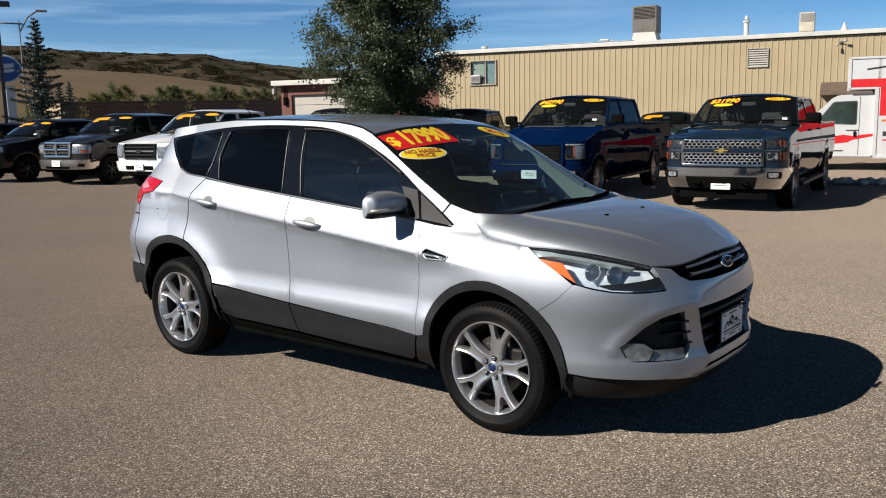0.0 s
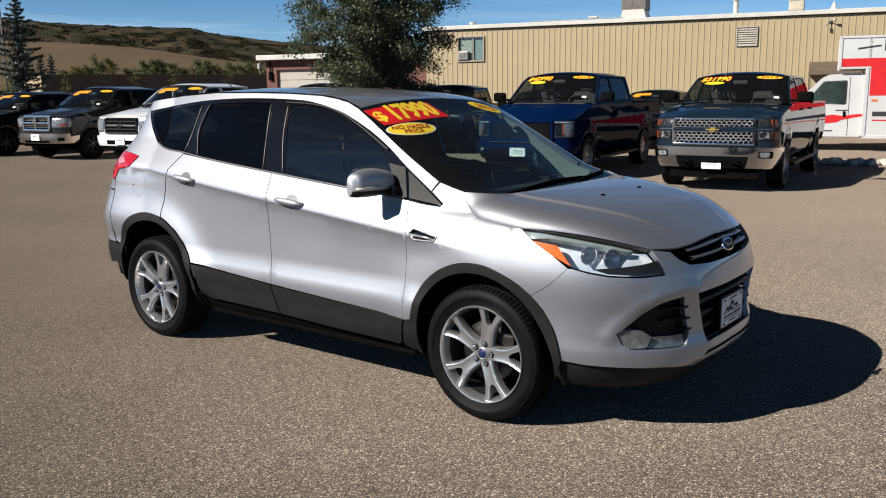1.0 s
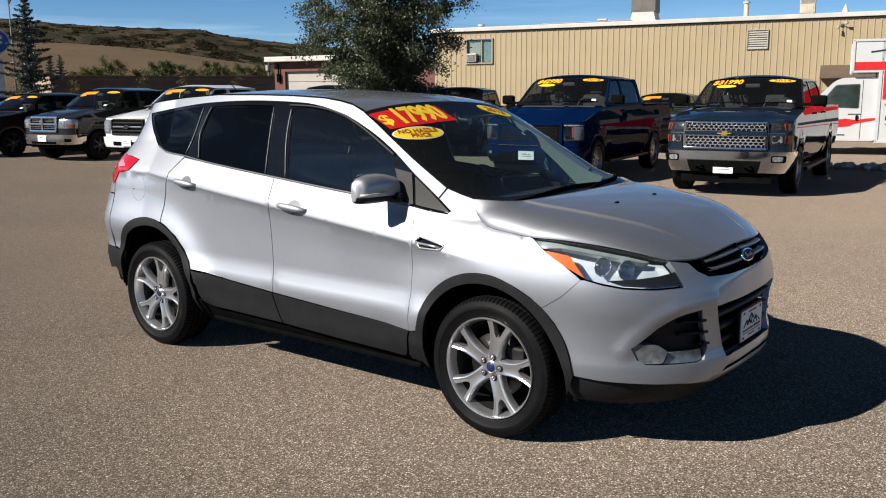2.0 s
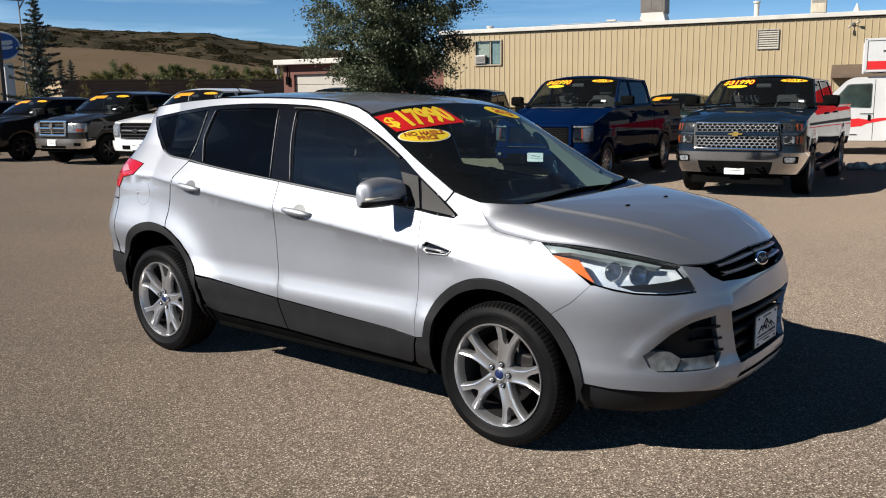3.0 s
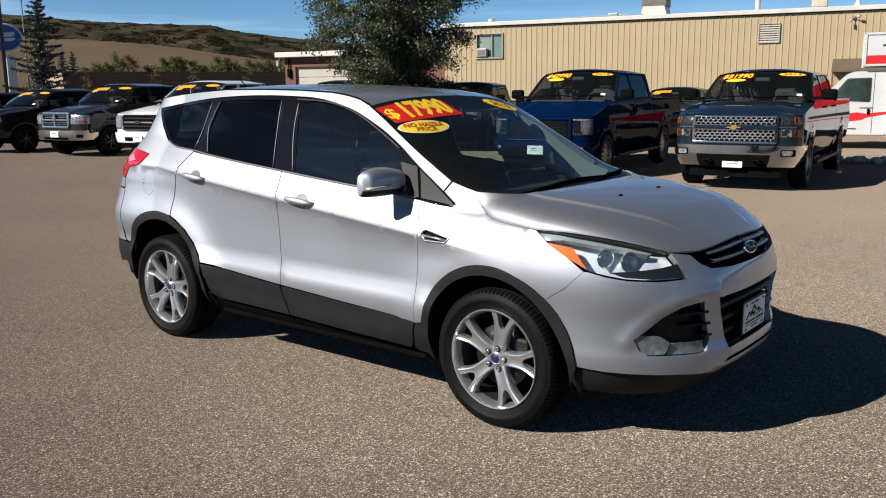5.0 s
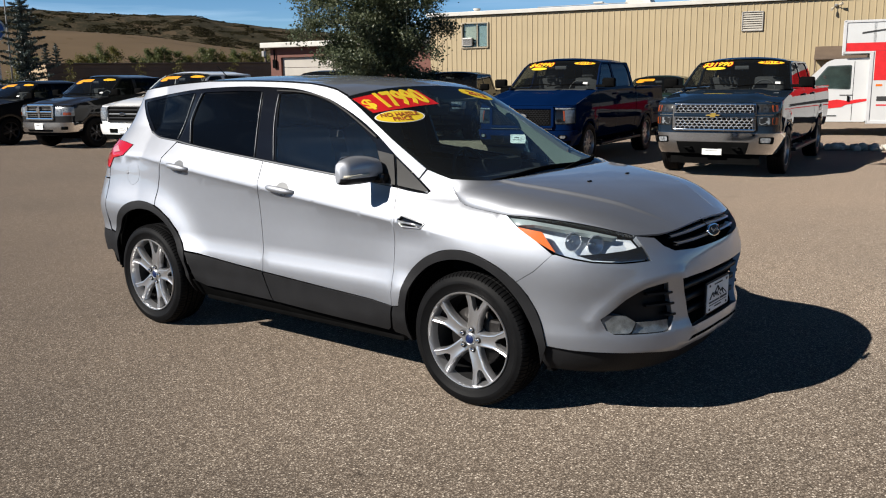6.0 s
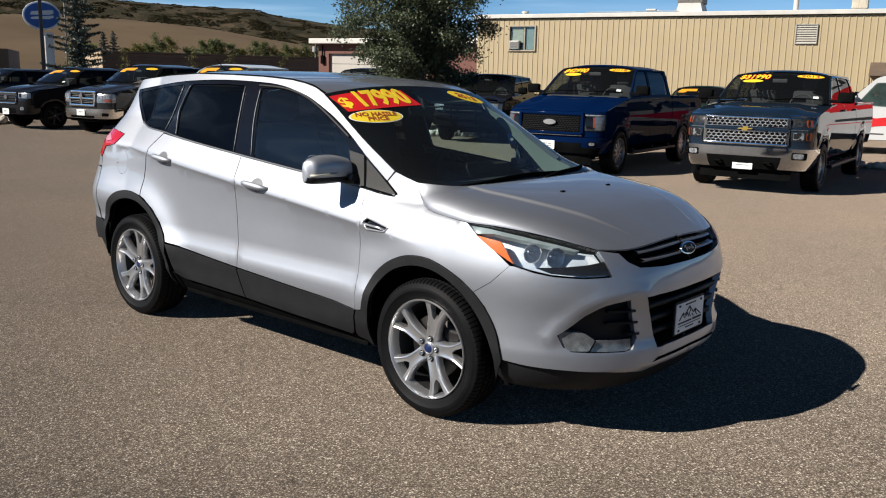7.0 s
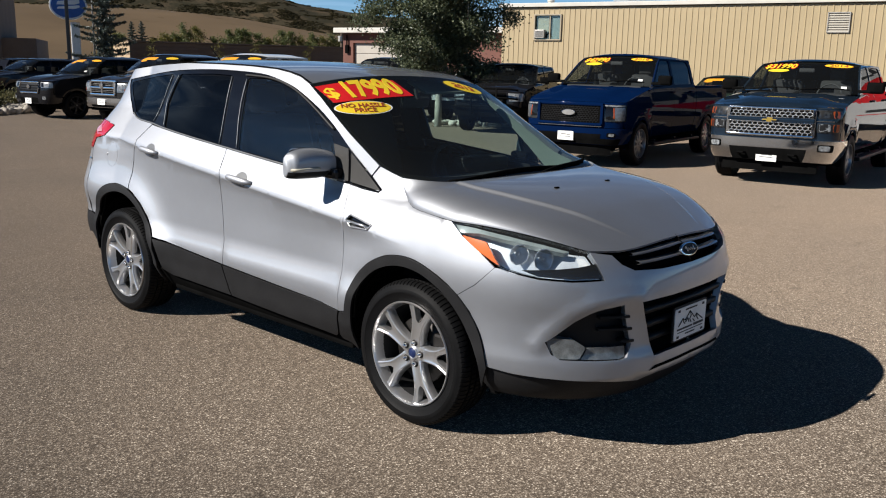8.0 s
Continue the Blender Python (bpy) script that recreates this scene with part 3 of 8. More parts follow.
    if style == "five":
        first = None
        for s in range(5):
            a = radians(76 + 72 * s)
            if first is None:
                bm = bmesh.new()
                lathe(bm, [(.001, hub - .016), (.006, hub - .016), (.0100, hub - .010), (.0108, hub + .006)], seg=6)
                first = part("wheel_nut", bm, CHROME, w, smooth=50)
                o = first
            else:
                o = new("wheel_nut", first.data)
                o.parent = w
            o.location = (.052 * math.cos(a), 0, .052 * math.sin(a))
            bm = bmesh.new()
            lathe(bm, [(.0165, hub + .001), (.0155, hub - .0012), (.009, hub + .0005)], Matrix.Translation(o.location), 18)
            part("nut_seat", bm, DISC, w, smooth=40)
        bm = bmesh.new()
        ring = [(r_ * .999, y) for r_, y in ((.0245, hub - .002), (.028, hub - .004), (.031, hub), (.031, hub + .008))]
        lathe(bm, ring, seg=24)
        part("cap_ring", bm, ALLOY, w, smooth=40)
    bm = bmesh.new()
    lathe(bm, [(rim - .0185, f + .045), (rim - .026, f + .075), (rim - .035, h * .3), (rim - .030, h * .8)], seg=48)
    part("barrel", bm, BARREL, w, smooth=50)
    bm = bmesh.new()
    lathe(bm, [(.07, f + .075), (.155, f + .075), (.157, f + .08), (.157, f + .09), (.07, f + .092)], seg=40)
    part("brake_disc", bm, DISC, w, smooth=40)
    bm = bmesh.new()
    block(bm, (.125, f + .09, .03), (.07, .07, .16), .015)
    part("brake_caliper", bm, DISC, w)
    bm = bmesh.new()
    lathe(bm, [(rim - .03, h * .5), (.02, h * .5)], seg=24)
    part("drum", bm, BLACK, w)
    return w


# ---- skins made of four bounding curves ----
def coons(R, F, C, E):
    """R, F: first and last row over s; C, E: its sides over t."""
    def f(t, s):
        r, q, c, e = R(s), F(s), C(t), E(t)
        return (r * (1 - t) + q * t + c * (1 - s) + e * s
                - (R(0) * (1 - t) * (1 - s) + R(1) * (1 - t) * s + F(0) * t * (1 - s) + F(1) * t * s))
    return f


def along(pts):
    """A line through 3D points, by their share of its length."""
    ps = [Vector(p) for p in pts]
    ls = [0.0]
    for a, b in zip(ps, ps[1:]):
        ls.append(ls[-1] + (b - a).length)
    ts = [q / ls[-1] for q in ls]
    fx, fy, fz = (spline(ts, [p[k] for p in ps]) for k in range(3))
    return lambda t: Vector((fx(t), fy(t), fz(t)))


def onto(ob, f):
    """Bends a flat mesh's (x, y, z) on to a skin f(x, y), z along its normal."""
    for v in ob.data.vertices:
        u, w, d = v.co
        e = 1e-3
        n = (f(u + e, w) - f(u - e, w)).cross(f(u, w + e) - f(u, w - e)).normalized()
        v.co = f(u, w) + n * d
    ob.data.update()
    return ob


MID = XJ + WRAP      # the run at which the skin reaches the middle of the nose or tail

edge_side = along([skin(1.168, 1.139), skin(1.183, 1.102), skin(1.210, 1.068), skin(1.253, 1.041), skin(1.299, 1.025), skin(1.353, 1.017), skin(1.457, 1.008), skin(1.568, 1.000), skin(1.668, .999), skin(1.823, .985), skin(1.98, .957), skin(2.084, .931), skin(2.147, .914)])
edge_nose = along([skin(MID, .922), skin(2.62, .921), skin(2.45, .914), skin(2.3, .907), skin(2.147, .914)])
LOW = [0, .2, .4, .6, .75, .85, .92, .965, 1]
corner_y = -skin(1.168, 1.139).y
edge_cowl = along([Vector((1.342 - .174 * s ** 12, -corner_y * s, 1.122 + .017 * s ** 6)) for s in LOW])
edge_mid = along([(1.342, 0, 1.122), (1.5, 0, 1.113), (1.7, 0, 1.088), (1.9, 0, 1.042), (2.05, 0, .988), (2.14, 0, .950), skin(MID, .922)])


def hood_raw(t, s):
    """The hood between its four edges: flat on top, rounded over at the shoulder."""
    n = 3.0 - 0.8 * t
    k = 1 - (1 - s ** n) ** (1 / n)
    r, q, c, e = edge_cowl(s), edge_nose(s), edge_mid(t), edge_side(t)
    p = r * (1 - t) + q * t + c * (1 - s) + e * s - (edge_cowl(0) * (1 - t) * (1 - s) + edge_cowl(1) * (1 - t) * s + edge_nose(0) * t * (1 - s) + edge_nose(1) * t * s)
    drop = c.z - e.z - (edge_cowl(0).z - edge_cowl(1).z) * (1 - t) - (edge_nose(0).z - edge_nose(1).z) * t
    p.z += drop * (s - k)
    return p


def hood_skin(u, v):
    """u forwards, v from the right-hand edge (-0.8) to the middle (0), both in metres."""
    t, s = min(1, max(0, u / 1.1)), math.sin(math.pi / 2 * min(1, max(0, -v / .8)))
    p = hood_raw(t, s)
    p.z += .016 * (s ** 2 - s ** 8) * min(1, t / .12, (1 - t) / .30)
    k = min(1, max(0, (.70 - .26 * t - s) / .036 + .5))
    e = min(1, (1 - t) / .35, t / .06)
    p.z += .012 * k * k * (3 - 2 * k) * e * e * (3 - 2 * e)
    return p


screen_side = along([skin(.385, 1.553), skin(.514, 1.483), skin(.652, 1.399), skin(.778, 1.321), skin(.894, 1.252), skin(1.012, 1.184), skin(1.09, 1.159), skin(1.164, 1.139)])
screen_mid = along([(.385, 0, 1.602), (.6, 0, 1.495), (.9, 0, 1.338), (1.15, 0, 1.203), (1.332, 0, 1.104)])
screen_top = along([(.385, 0, 1.602), (.39, -.25, 1.597), (.39, -.48, 1.582), skin(.385, 1.553)])
screen_low = along([Vector((1.332 - .168 * s ** 12, screen_side(1).y * s, 1.104 + .035 * s ** 6)) for s in LOW])
screen_raw = coons(screen_top, screen_low, screen_mid, screen_side)


def screen_skin(u, v):
    """u: metres across, to the left of the car positive; v: metres up from the cowl."""
    s, t = min(1, abs(u) / .70), 1 - v / 1.06
    p = screen_raw(min(1, max(0, t)), s)
    if u > 0:
        p.y = -p.y
    return p


roof_edge = spline([-1.93, -1.7, -1.34, -.92, -.5, -.2, .07, .18, .286, .385], [1.588, 1.606, 1.630, 1.648, 1.645, 1.638, 1.624, 1.610, 1.590, 1.553])
roof_top = spline([-1.95, -1.6, -1.2, -.8, -.4, 0, .2, .385], [1.598, 1.636, 1.668, 1.682, 1.678, 1.656, 1.634, 1.602])


def roof_skin(u, v):
    """u: along the car; v from -1 to 1 across."""
    e = skin(u, roof_edge(u))
    zc = roof_top(u)
    return Vector((u + (e.x - u) * abs(v), -e.y * v, zc - (zc - e.z) * abs(v) ** 2.3))


def crossover(at):
    car = thing("crossover_car", "silver crossover with black lower cladding and price stickers on its windscreen", "car", at=at)

    def both(name, loops, mat, parent=car, label="", mirror=True, **k):
        ob = part(name, patch(loops, skin, **k), mat, parent, label)
        return (ob, mirrored(ob)) if mirror else (ob, None)

    arch_f = curve([(.908, .30), (.913, .448), (.929, .52), (.951, .590), (.997, .668), (1.08, .740), (1.17, .784), (1.25, .805), (1.339, .811), (1.42, .800), (1.507, .770), (1.58, .731), (1.634, .690), (1.684, .630), (1.725, .556), (1.75, .480), (1.768, .385)], 4)
    arch_f_in = curve([(.950, .26), (.958, .43), (.976, .516), (1.004, .585), (1.055, .652), (1.135, .712), (1.235, .750), (1.335, .762), (1.43, .750), (1.505, .720), (1.574, .671), (1.640, .592), (1.690, .500), (1.720, .42), (1.732, .36), (1.735, .28)], 4)
    arch_r = curve([(-1.758, .45), (-1.750, .560), (-1.735, .630), (-1.700, .700), (-1.629, .783), (-1.544, .833), (-1.43, .856), (-1.293, .848), (-1.179, .813), (-1.078, .757), (-.993, .682), (-.938, .615), (-.909, .564)], 4)
    arch_r_in = curve([(-1.735, .36), (-1.730, .46), (-1.704, .575), (-1.637, .698), (-1.542, .767), (-1.425, .800), (-1.291, .800), (-1.178, .766), (-1.078, .703), (-1.003, .620), (-.95, .53), (-.920, .46), (-.910, .38), (-.905, .28)], 4)

    # doors, with their handles and cladding
    fd = [(-.187, .512), (.1, .496), (.345, .482), (.863, .457), (.864, .60), (.868, .80), (.868, .95), (.838, 1.079), (.6, 1.103), (.30, 1.13), (-.10, 1.166), (-.205, 1.176), (-.200, 1.05), (-.196, .9), (-.190, .6)]
    folds = [(u, crease(u) + d) for u in np.arange(-1.95, 1.45, .035) for d in (-.034, -.016, -.010, -.004, .002, .008, .020)]
    front, front_l = both("front_door", [fd], SILVER, lines=folds)
    rd = [(-.915, .569), (-.58, .537), (-.187, .512), (-.190, .6), (-.196, .9), (-.200, 1.05), (-.205, 1.176), (-.5, 1.203), (-.925, 1.243), (-1.095, 1.258), (-1.150, 1.20), (-1.189, 1.155), (-1.210, 1.10), (-1.214, 1.02), (-1.225, .945), (-1.240, .870), (-1.237, .838), (-1.179, .817), (-1.078, .761), (-.993, .686), (-.935, .612)]
    rear, rear_l = both("rear_door", [rd], SILVER, lines=folds)
    both("door_cladding", [[(-.120, .335), (.316, .318), (.80, .306), (.826, .325), (.855, .42), (.868, .459), (.345, .479), (-.184, .508), (-.170, .45), (-.135, .36)]], GREY_PLASTIC, mirror=True, lift=.007)
    both("door_cladding", [[(-.84, .375), (-.75, .345), (-.124, .335), (-.139, .36), (-.174, .45), (-.190, .508), (-.58, .534), (-.912, .562), (-.875, .48)]], GREY_PLASTIC, mirror=True, lift=.007)
    both("fender_cladding", [[(.842, .300), (.915, .290), (.926, .462), (.874, .458), (.862, .42), (.836, .325)]], GREY_PLASTIC, lift=.0065)
    both("sill", [[(-.92, .23), (.93, .23), (.93, .30), (.82, .305), (-.13, .333), (-.75, .342), (-.92, .355)]], BLACK, lift=-.02)
    for door, door_l, cx in ((front, front_l, 0.0), (rear, rear_l, -.985)):
        zc = 1.023 - .085 * cx

        def on(u, v, cx=cx, zc=zc):
            return skin(cx + u, zc + v - u * .08)
        cup = part("handle_recess", patch([oval(0.015, .003, .052, .040, 20)], on, .02, 0, 0, lift=.0015), SATIN_GREY, door)
        mirrored(cup).parent = door_l
        # the pull: a bar bowed out from the door
        bm = bmesh.new()
        us, rows = steps(-.118, .118, 14), []
        for u in us:
            k = abs(u) / .118
            out = .004 + .036 * (1 - k ** 4)
            hh = .019 * (1 - .55 * k ** 3)
            p = on(u, 0)
            n = Vector((0, -1, .12)).normalized()
            up = Vector((0, .12, 1)).normalized()
            rows.append([bm.verts.new(p + n * (out * d + o) + up * hh * e) for d, o, e in ((1, 0, -.75), (1, .004, 0), (1, 0, .75), (1, -.010, 1), (1, -.016, 0), (1, -.010, -1))])
        for a, b in zip(rows, rows[1:]):
            for k in range(6):
                bm.faces.new((a[k], a[(k + 1) % 6], b[(k + 1) % 6], b[k]))
        bm.faces.new(rows[0]), bm.faces.new(rows[-1][::-1])
        bmesh.ops.recalc_face_normals(bm, faces=bm.faces[:])
        h = part("handle", bm, SILVER, door, smooth=50)
        mirrored(h).parent = door_l

    # fenders with the side vent, and the strips beside the hood
    lamp = [(1.548, .998), (1.668, .999), (1.823, .985), (1.98, .957), (2.084, .931), (2.147, .914), (2.172, .865), (2.2, .804), (2.084, .801), (1.955, .808), (1.875, .822), (1.805, .838), (1.717, .893), (1.631, .945)]
    fender = [(.863, .457), (.914, .466), *[p for p in arch_f if p[1] > .47 and p[0] < 1.57], (1.580, .731), (1.628, .690), (1.712, .752), (1.79, .836), (1.717, .893), (1.631, .945), (1.565, .998),
              (1.457, 1.008), (1.353, 1.017), (1.299, 1.025), (1.253, 1.041), (1.210, 1.068), (1.183, 1.102), (1.168, 1.139), (1.09, 1.158), (1.015, 1.180), (.972, 1.130), (1.046, 1.076), (1.048, 1.070), (.99, 1.066), (.838, 1.079), (.868, .95), (.868, .80), (.864, .60)]
    vent = [(.898, .924), (.92, .946), (1.083, .916), (1.061, .893), (.931, .890)]
    both("front_fender", [fender, rounded(vent, .006)], SILVER, lines=folds, gap=.0007)
    both("side_vent", [rounded(vent, .006)], GLOSS_BLACK, lift=-.012, depth=0, gap=0)
    bm = bmesh.new()
    tube(bm, [skin(.912, .915) + Vector((0, -.001, 0)), skin(1.0, .9095) + Vector((0, -.001, 0)), skin(1.062, .904) + Vector((0, -.001, 0))], .0065, 6)
    mirrored(part("vent_blade", bm, ALLOY, car, smooth=50))
    rim_pts = [skin(*p) + Vector((0, -.002, 0)) for p in rounded(vent, .006)]
    bm = bmesh.new()
    tube(bm, rim_pts + rim_pts[:1], .0045, 6)
    mirrored(part("vent_trim", bm, ALLOY, car, smooth=50))
    hood_half = [(0, -.7995), (.3, -.7995), (.7, -.7995), (1.097, -.7995), (1.097, 0), (0, 0)]
    ribs = [(u, -.8 * math.asin(.70 - .26 * u / 1.1 + d) * 2 / math.pi) for u in steps(.02, 1.08, 36) for d in (-.032, -.020, -.012, -.004, .004, .012, .020, .032)] + [(u, -v) for u in steps(.01, 1.08, 44) for v in (.796, .789, .778, .765, .75, .73)]
    hood = part("hood", patch([hood_half], hood_skin, .035, gap=0, lines=ribs, free=lambda u, v: v > -1e-4), SILVER, car)
    me = hood.data
    half = bmesh.new()
    half.from_mesh(me)
    twin = bmesh.ops.duplicate(half, geom=half.verts[:] + half.edges[:] + half.faces[:])
    tv = [g for g in twin["geom"] if isinstance(g, bmesh.types.BMVert)]
    tf = [g for g in twin["geom"] if isinstance(g, bmesh.types.BMFace)]
    lay = half.verts.layers.float_vector["skin_normal"]
    for v in tv:
        v.co.y = -v.co.y
        v[lay] = Vector((v[lay].x, -v[lay].y, v[lay].z))
    bmesh.ops.reverse_faces(half, faces=tf)
    bmesh.ops.remove_doubles(half, verts=[v for v in half.verts if abs(v.co.y) < 1e-4], dist=2e-4)
    half.to_mesh(me)
    half.free()
    set_normals(me)
    for sd in (-1, 1):
        bm = bmesh.new()
        q = hood_skin(.42, -.153)
        block(bm, (q.x, sd * .222, q.z + .003), (.013, .030, .007), .002)
        part("washer_nozzle", bm, BLACK, car)

    # quarter panels, fuel door, tail lamps
    lamp_r = [(-1.618, 1.224), (-1.668, 1.150), (-1.80, 1.128), (-1.832, 1.058), (-1.875, 1.060), (-1.93, 1.10), (-2.02, 1.14), (-2.06, 1.25), (-1.93, 1.252), (-1.76, 1.243)]
    quarter = [(-1.243, .840), *[p for p in arch_r[::-1] if p[0] < -1.26 and p[1] > .61], (-1.752, .608), (-1.80, .62), (-1.82, .98), (-1.832, 1.058), (-1.80, 1.128), (-1.668, 1.150), (-1.618, 1.224),
               (-1.76, 1.243), (-1.93, 1.252), (-2.06, 1.25), (-2.02, 1.40), (-1.985, 1.56), (-1.93, 1.587), (-1.80, 1.530), (-1.765, 1.49), (-1.66, 1.405), (-1.56, 1.345), (-1.475, 1.308), (-1.336, 1.278), (-1.099, 1.262), (-1.156, 1.20), (-1.195, 1.155), (-1.216, 1.10), (-1.220, 1.02), (-1.231, .945), (-1.246, .870)]
    quarter = quarter[::-1]
    cap = oval(-1.535, 1.035, .070, .078, 24)
    both("quarter_panel", [quarter, cap], SILVER, lines=folds, gap=.0009)
    both("fuel_door", [cap], SILVER, lift=.0005, gap=.0006)
    bm = bmesh.new()
    lathe(bm, [(.001, -.006), (.007, -.004), (.009, .004)], Matrix.Translation(skin(-1.60, 1.035)), 12)
    part("fuel_latch", bm, SILVER, car, smooth=50)
    t1, t2 = both("tail_lamp", [lamp_r], RED_LENS, lift=.006)
    for o, sd in ((t1, 1), (t2, -1)):
        c = part("reversing_lens", patch([rounded([(-1.72, 1.175), (-1.80, 1.165), (-1.86, 1.19), (-1.82, 1.215)], .01)], skin, .02, .003, 0, lift=.008), PINK_LENS, o)
        if sd < 0:
            turned_over(c.data)
    both("rear_bumper", [[(-1.806, .612), (-MID, .612), (-MID, .98), (-1.95, .98), (-1.827, .978), (-1.822, .90)][::-1]], SILVER, gap=.0009, free=lambda u, v: u < -MID + .01)
    both("rear_bumper_lower", [[(-1.742, .370), (-1.757, .60), (-1.80, .608), (-MID, .608), (-MID, .44), (-1.95, .44), (-1.82, .465)]], GREY_PLASTIC, free=lambda u, v: u < -MID + .01)
    both("tailgate", [[(-MID, .985), (-1.826, .985), (-1.838, 1.053), (-1.88, 1.055), (-1.935, 1.095), (-2.026, 1.135), (-2.066, 1.25), (-MID, 1.25)]], SILVER, free=lambda u, v: u < -MID + .01)
    both("rear_window", [[(-MID, 1.25), (-2.06, 1.255), (-2.02, 1.40), (-1.99, 1.555), (-MID, 1.555)]], GLASS_DARK, free=lambda u, v: u < -MID + .01)
    bm = bmesh.new()
    sheet(bm, lambda u, v: roof_skin(-1.86, v) + Vector((-.12 * u - .02 * abs(v), 0, .012 - .035 * u - .012 * (1 - u))), steps(0, 1, 4), steps(-1, 1, 20), True)
    sheet(bm, lambda u, v: roof_skin(-1.86, v) + Vector((-.12 * u - .02 * abs(v), 0, -.03 - .022 * u)), steps(0, 1, 4), steps(-1, 1, 20))
    part("roof_spoiler", bm, SILVER, car, smooth=40)
    for sd in (-1, 1):
        bm = bmesh.new()
        p = skin(-2.0, 1.57)
        slab(bm, [(0, 0), (.16, .02), (.10, -.20), (.03, -.34), (-.02, -.30)], .012, Matrix.Translation((p.x - .08, sd * (abs(p.y) - .04), 1.57)) @ pose(0, 0, 0, 90, 0, 0) @ Matrix.Diagonal((1, 1, 1, 1)), .003)
        part("spoiler_side", bm, GLOSS_BLACK, car)

    # the band over the doors: pillars and roof sides
    top_line = curve([(-1.795, 1.528), (-1.287, 1.577), (-.969, 1.602), (-.57, 1.614), (-.22, 1.607), (.0, 1.592), (.202, 1.552), (.33, 1.512), (.517, 1.432), (.663, 1.348), (.785, 1.258), (.965, 1.133)], 3)
    ridge = [(u, roof_edge(u)) for u in (.385, .30, .2, .07, -.2, -.5, -.92, -1.34, -1.7, -1.925)]
    both("roof_side", [[*top_line, (1.006, 1.184), (.894, 1.252), (.778, 1.321), (.652, 1.399), (.514, 1.483), *ridge]], SILVER, gap=.0009)
    # dark frame round the side windows, and the panes
    fglass = [(-.172, 1.572), (-.02, 1.574), (.114, 1.556), (.304, 1.506), (.494, 1.414), (.650, 1.306), (.684, 1.235), (.705, 1.105), (.313, 1.141), (-.10, 1.180)]
    rglass = [(-.935, 1.579), (-.554, 1.588), (-.338, 1.583), (-.292, 1.196), (-.93, 1.256), (-.997, 1.39), (-.975, 1.483)]
    qglass = [(-1.742, 1.510), (-1.336, 1.553), (-1.030, 1.577), (-1.090, 1.275), (-1.33, 1.292), (-1.465, 1.325), (-1.56, 1.375), (-1.65, 1.432)]
    # belt of the opening runs along the doors
    dlo = [*top_line[:-4], (.80, 1.243), (.83, 1.083), (.60, 1.105), (.30, 1.132), (-.10, 1.168), (-.5, 1.205), (-.925, 1.245), (-1.099, 1.264), (-1.336, 1.280), (-1.475, 1.310), (-1.56, 1.347), (-1.66, 1.407), (-1.765, 1.492)]
    both("window_frame", [dlo[::-1], rounded(fglass, .02), rounded(rglass, .02), rounded(qglass, .025)], GLOSS_BLACK, lift=-.004, depth=.015)
    both("front_side_window", [rounded(fglass, .02)], GLASS_FRONT, front, mirror=True, lift=-.008, depth=0, gap=0)
    both("rear_side_window", [rounded(rglass, .02)], GLASS_DARK, rear, lift=-.008, depth=0, gap=0)
    both("quarter_window", [rounded(qglass, .025)], GLASS_DARK, car, lift=-.007, depth=0, gap=0)
    # bright strips: belt moulding and pillar edges
    for pts, r, mat in (([(.80, 1.090), (.30, 1.134), (-.10, 1.170), (-.5, 1.207), (-.925, 1.247), (-1.10, 1.266), (-1.336, 1.282), (-1.475, 1.314)], .0055, SATIN_GREY),
                        ([(-.178, 1.565), (-.165, 1.40), (-.118, 1.185)], .003, SATIN_GREY), ([(-.945, 1.572), (-.985, 1.48), (-1.005, 1.39), (-.94, 1.26)], .003, SATIN_GREY),
                        ([(-1.035, 1.57), (-1.10, 1.28)], .003, SATIN_GREY), ([(-.332, 1.577), (-.288, 1.196)], .003, SATIN_GREY), ([(.66, 1.335), (.53, 1.408), (.39, 1.478), (.25, 1.533), (.11, 1.566), (-.03, 1.582), (-.2, 1.588)], .006, SAIL_GREY)):
        bm = bmesh.new()
        tube(bm, [skin(*p) + Vector((0, -.001, 0)) for p in curve(pts, 6)], r, 6)
        mirrored(part("window_strip", bm, mat, car, smooth=60))
    # sail panel and mirror
    both("sail_panel", [rounded([(.806, 1.238), (.832, 1.088), (1.030, 1.064), (1.040, 1.074)], .008)], SAIL_GREY, lift=.002)
    bm = bmesh.new()
    sp = [skin(*p) + Vector((0, -.004, 0)) for p in ((.835, 1.083), (.92, 1.070), (1.036, 1.061), (1.045, 1.074), (.93, 1.155), (.80, 1.245))]
    tube(bm, sp, .005, 6)
    mirrored(part("sail_trim", bm, GLOSS_BLACK, car, smooth=60))
    both("mirror_base", [rounded([(.672, 1.27), (.790, 1.250), (.822, 1.088), (.712, 1.104), (.695, 1.218)], .01)], SAIL_GREY, lift=.003)
    mirror(car, -1), mirror(car, 1)

    # roof and windscreen
    bm = bmesh.new()
    sheet(bm, roof_skin, steps(-1.9, .385, 26), steps(-1, 1, 24))
    bmesh.ops.recalc_face_normals(bm, faces=bm.faces[:])
    if sum(f.normal.z for f in bm.faces) < 0:
        bmesh.ops.reverse_faces(bm, faces=bm.faces[:])
    part("roof", bm, SILVER, car, smooth=60)
    for sd in (-1, 1):
        bm = bmesh.new()
        tube(bm, [roof_skin(u, sd * .985) + Vector((0, 0, .001)) for u in steps(-1.85, .38, 20)], .006, 6)
        part("roof_ditch_strip", bm, BLACK, car, smooth=60)
    bm = bmesh.new()
    p = roof_skin(-1.45, 0)
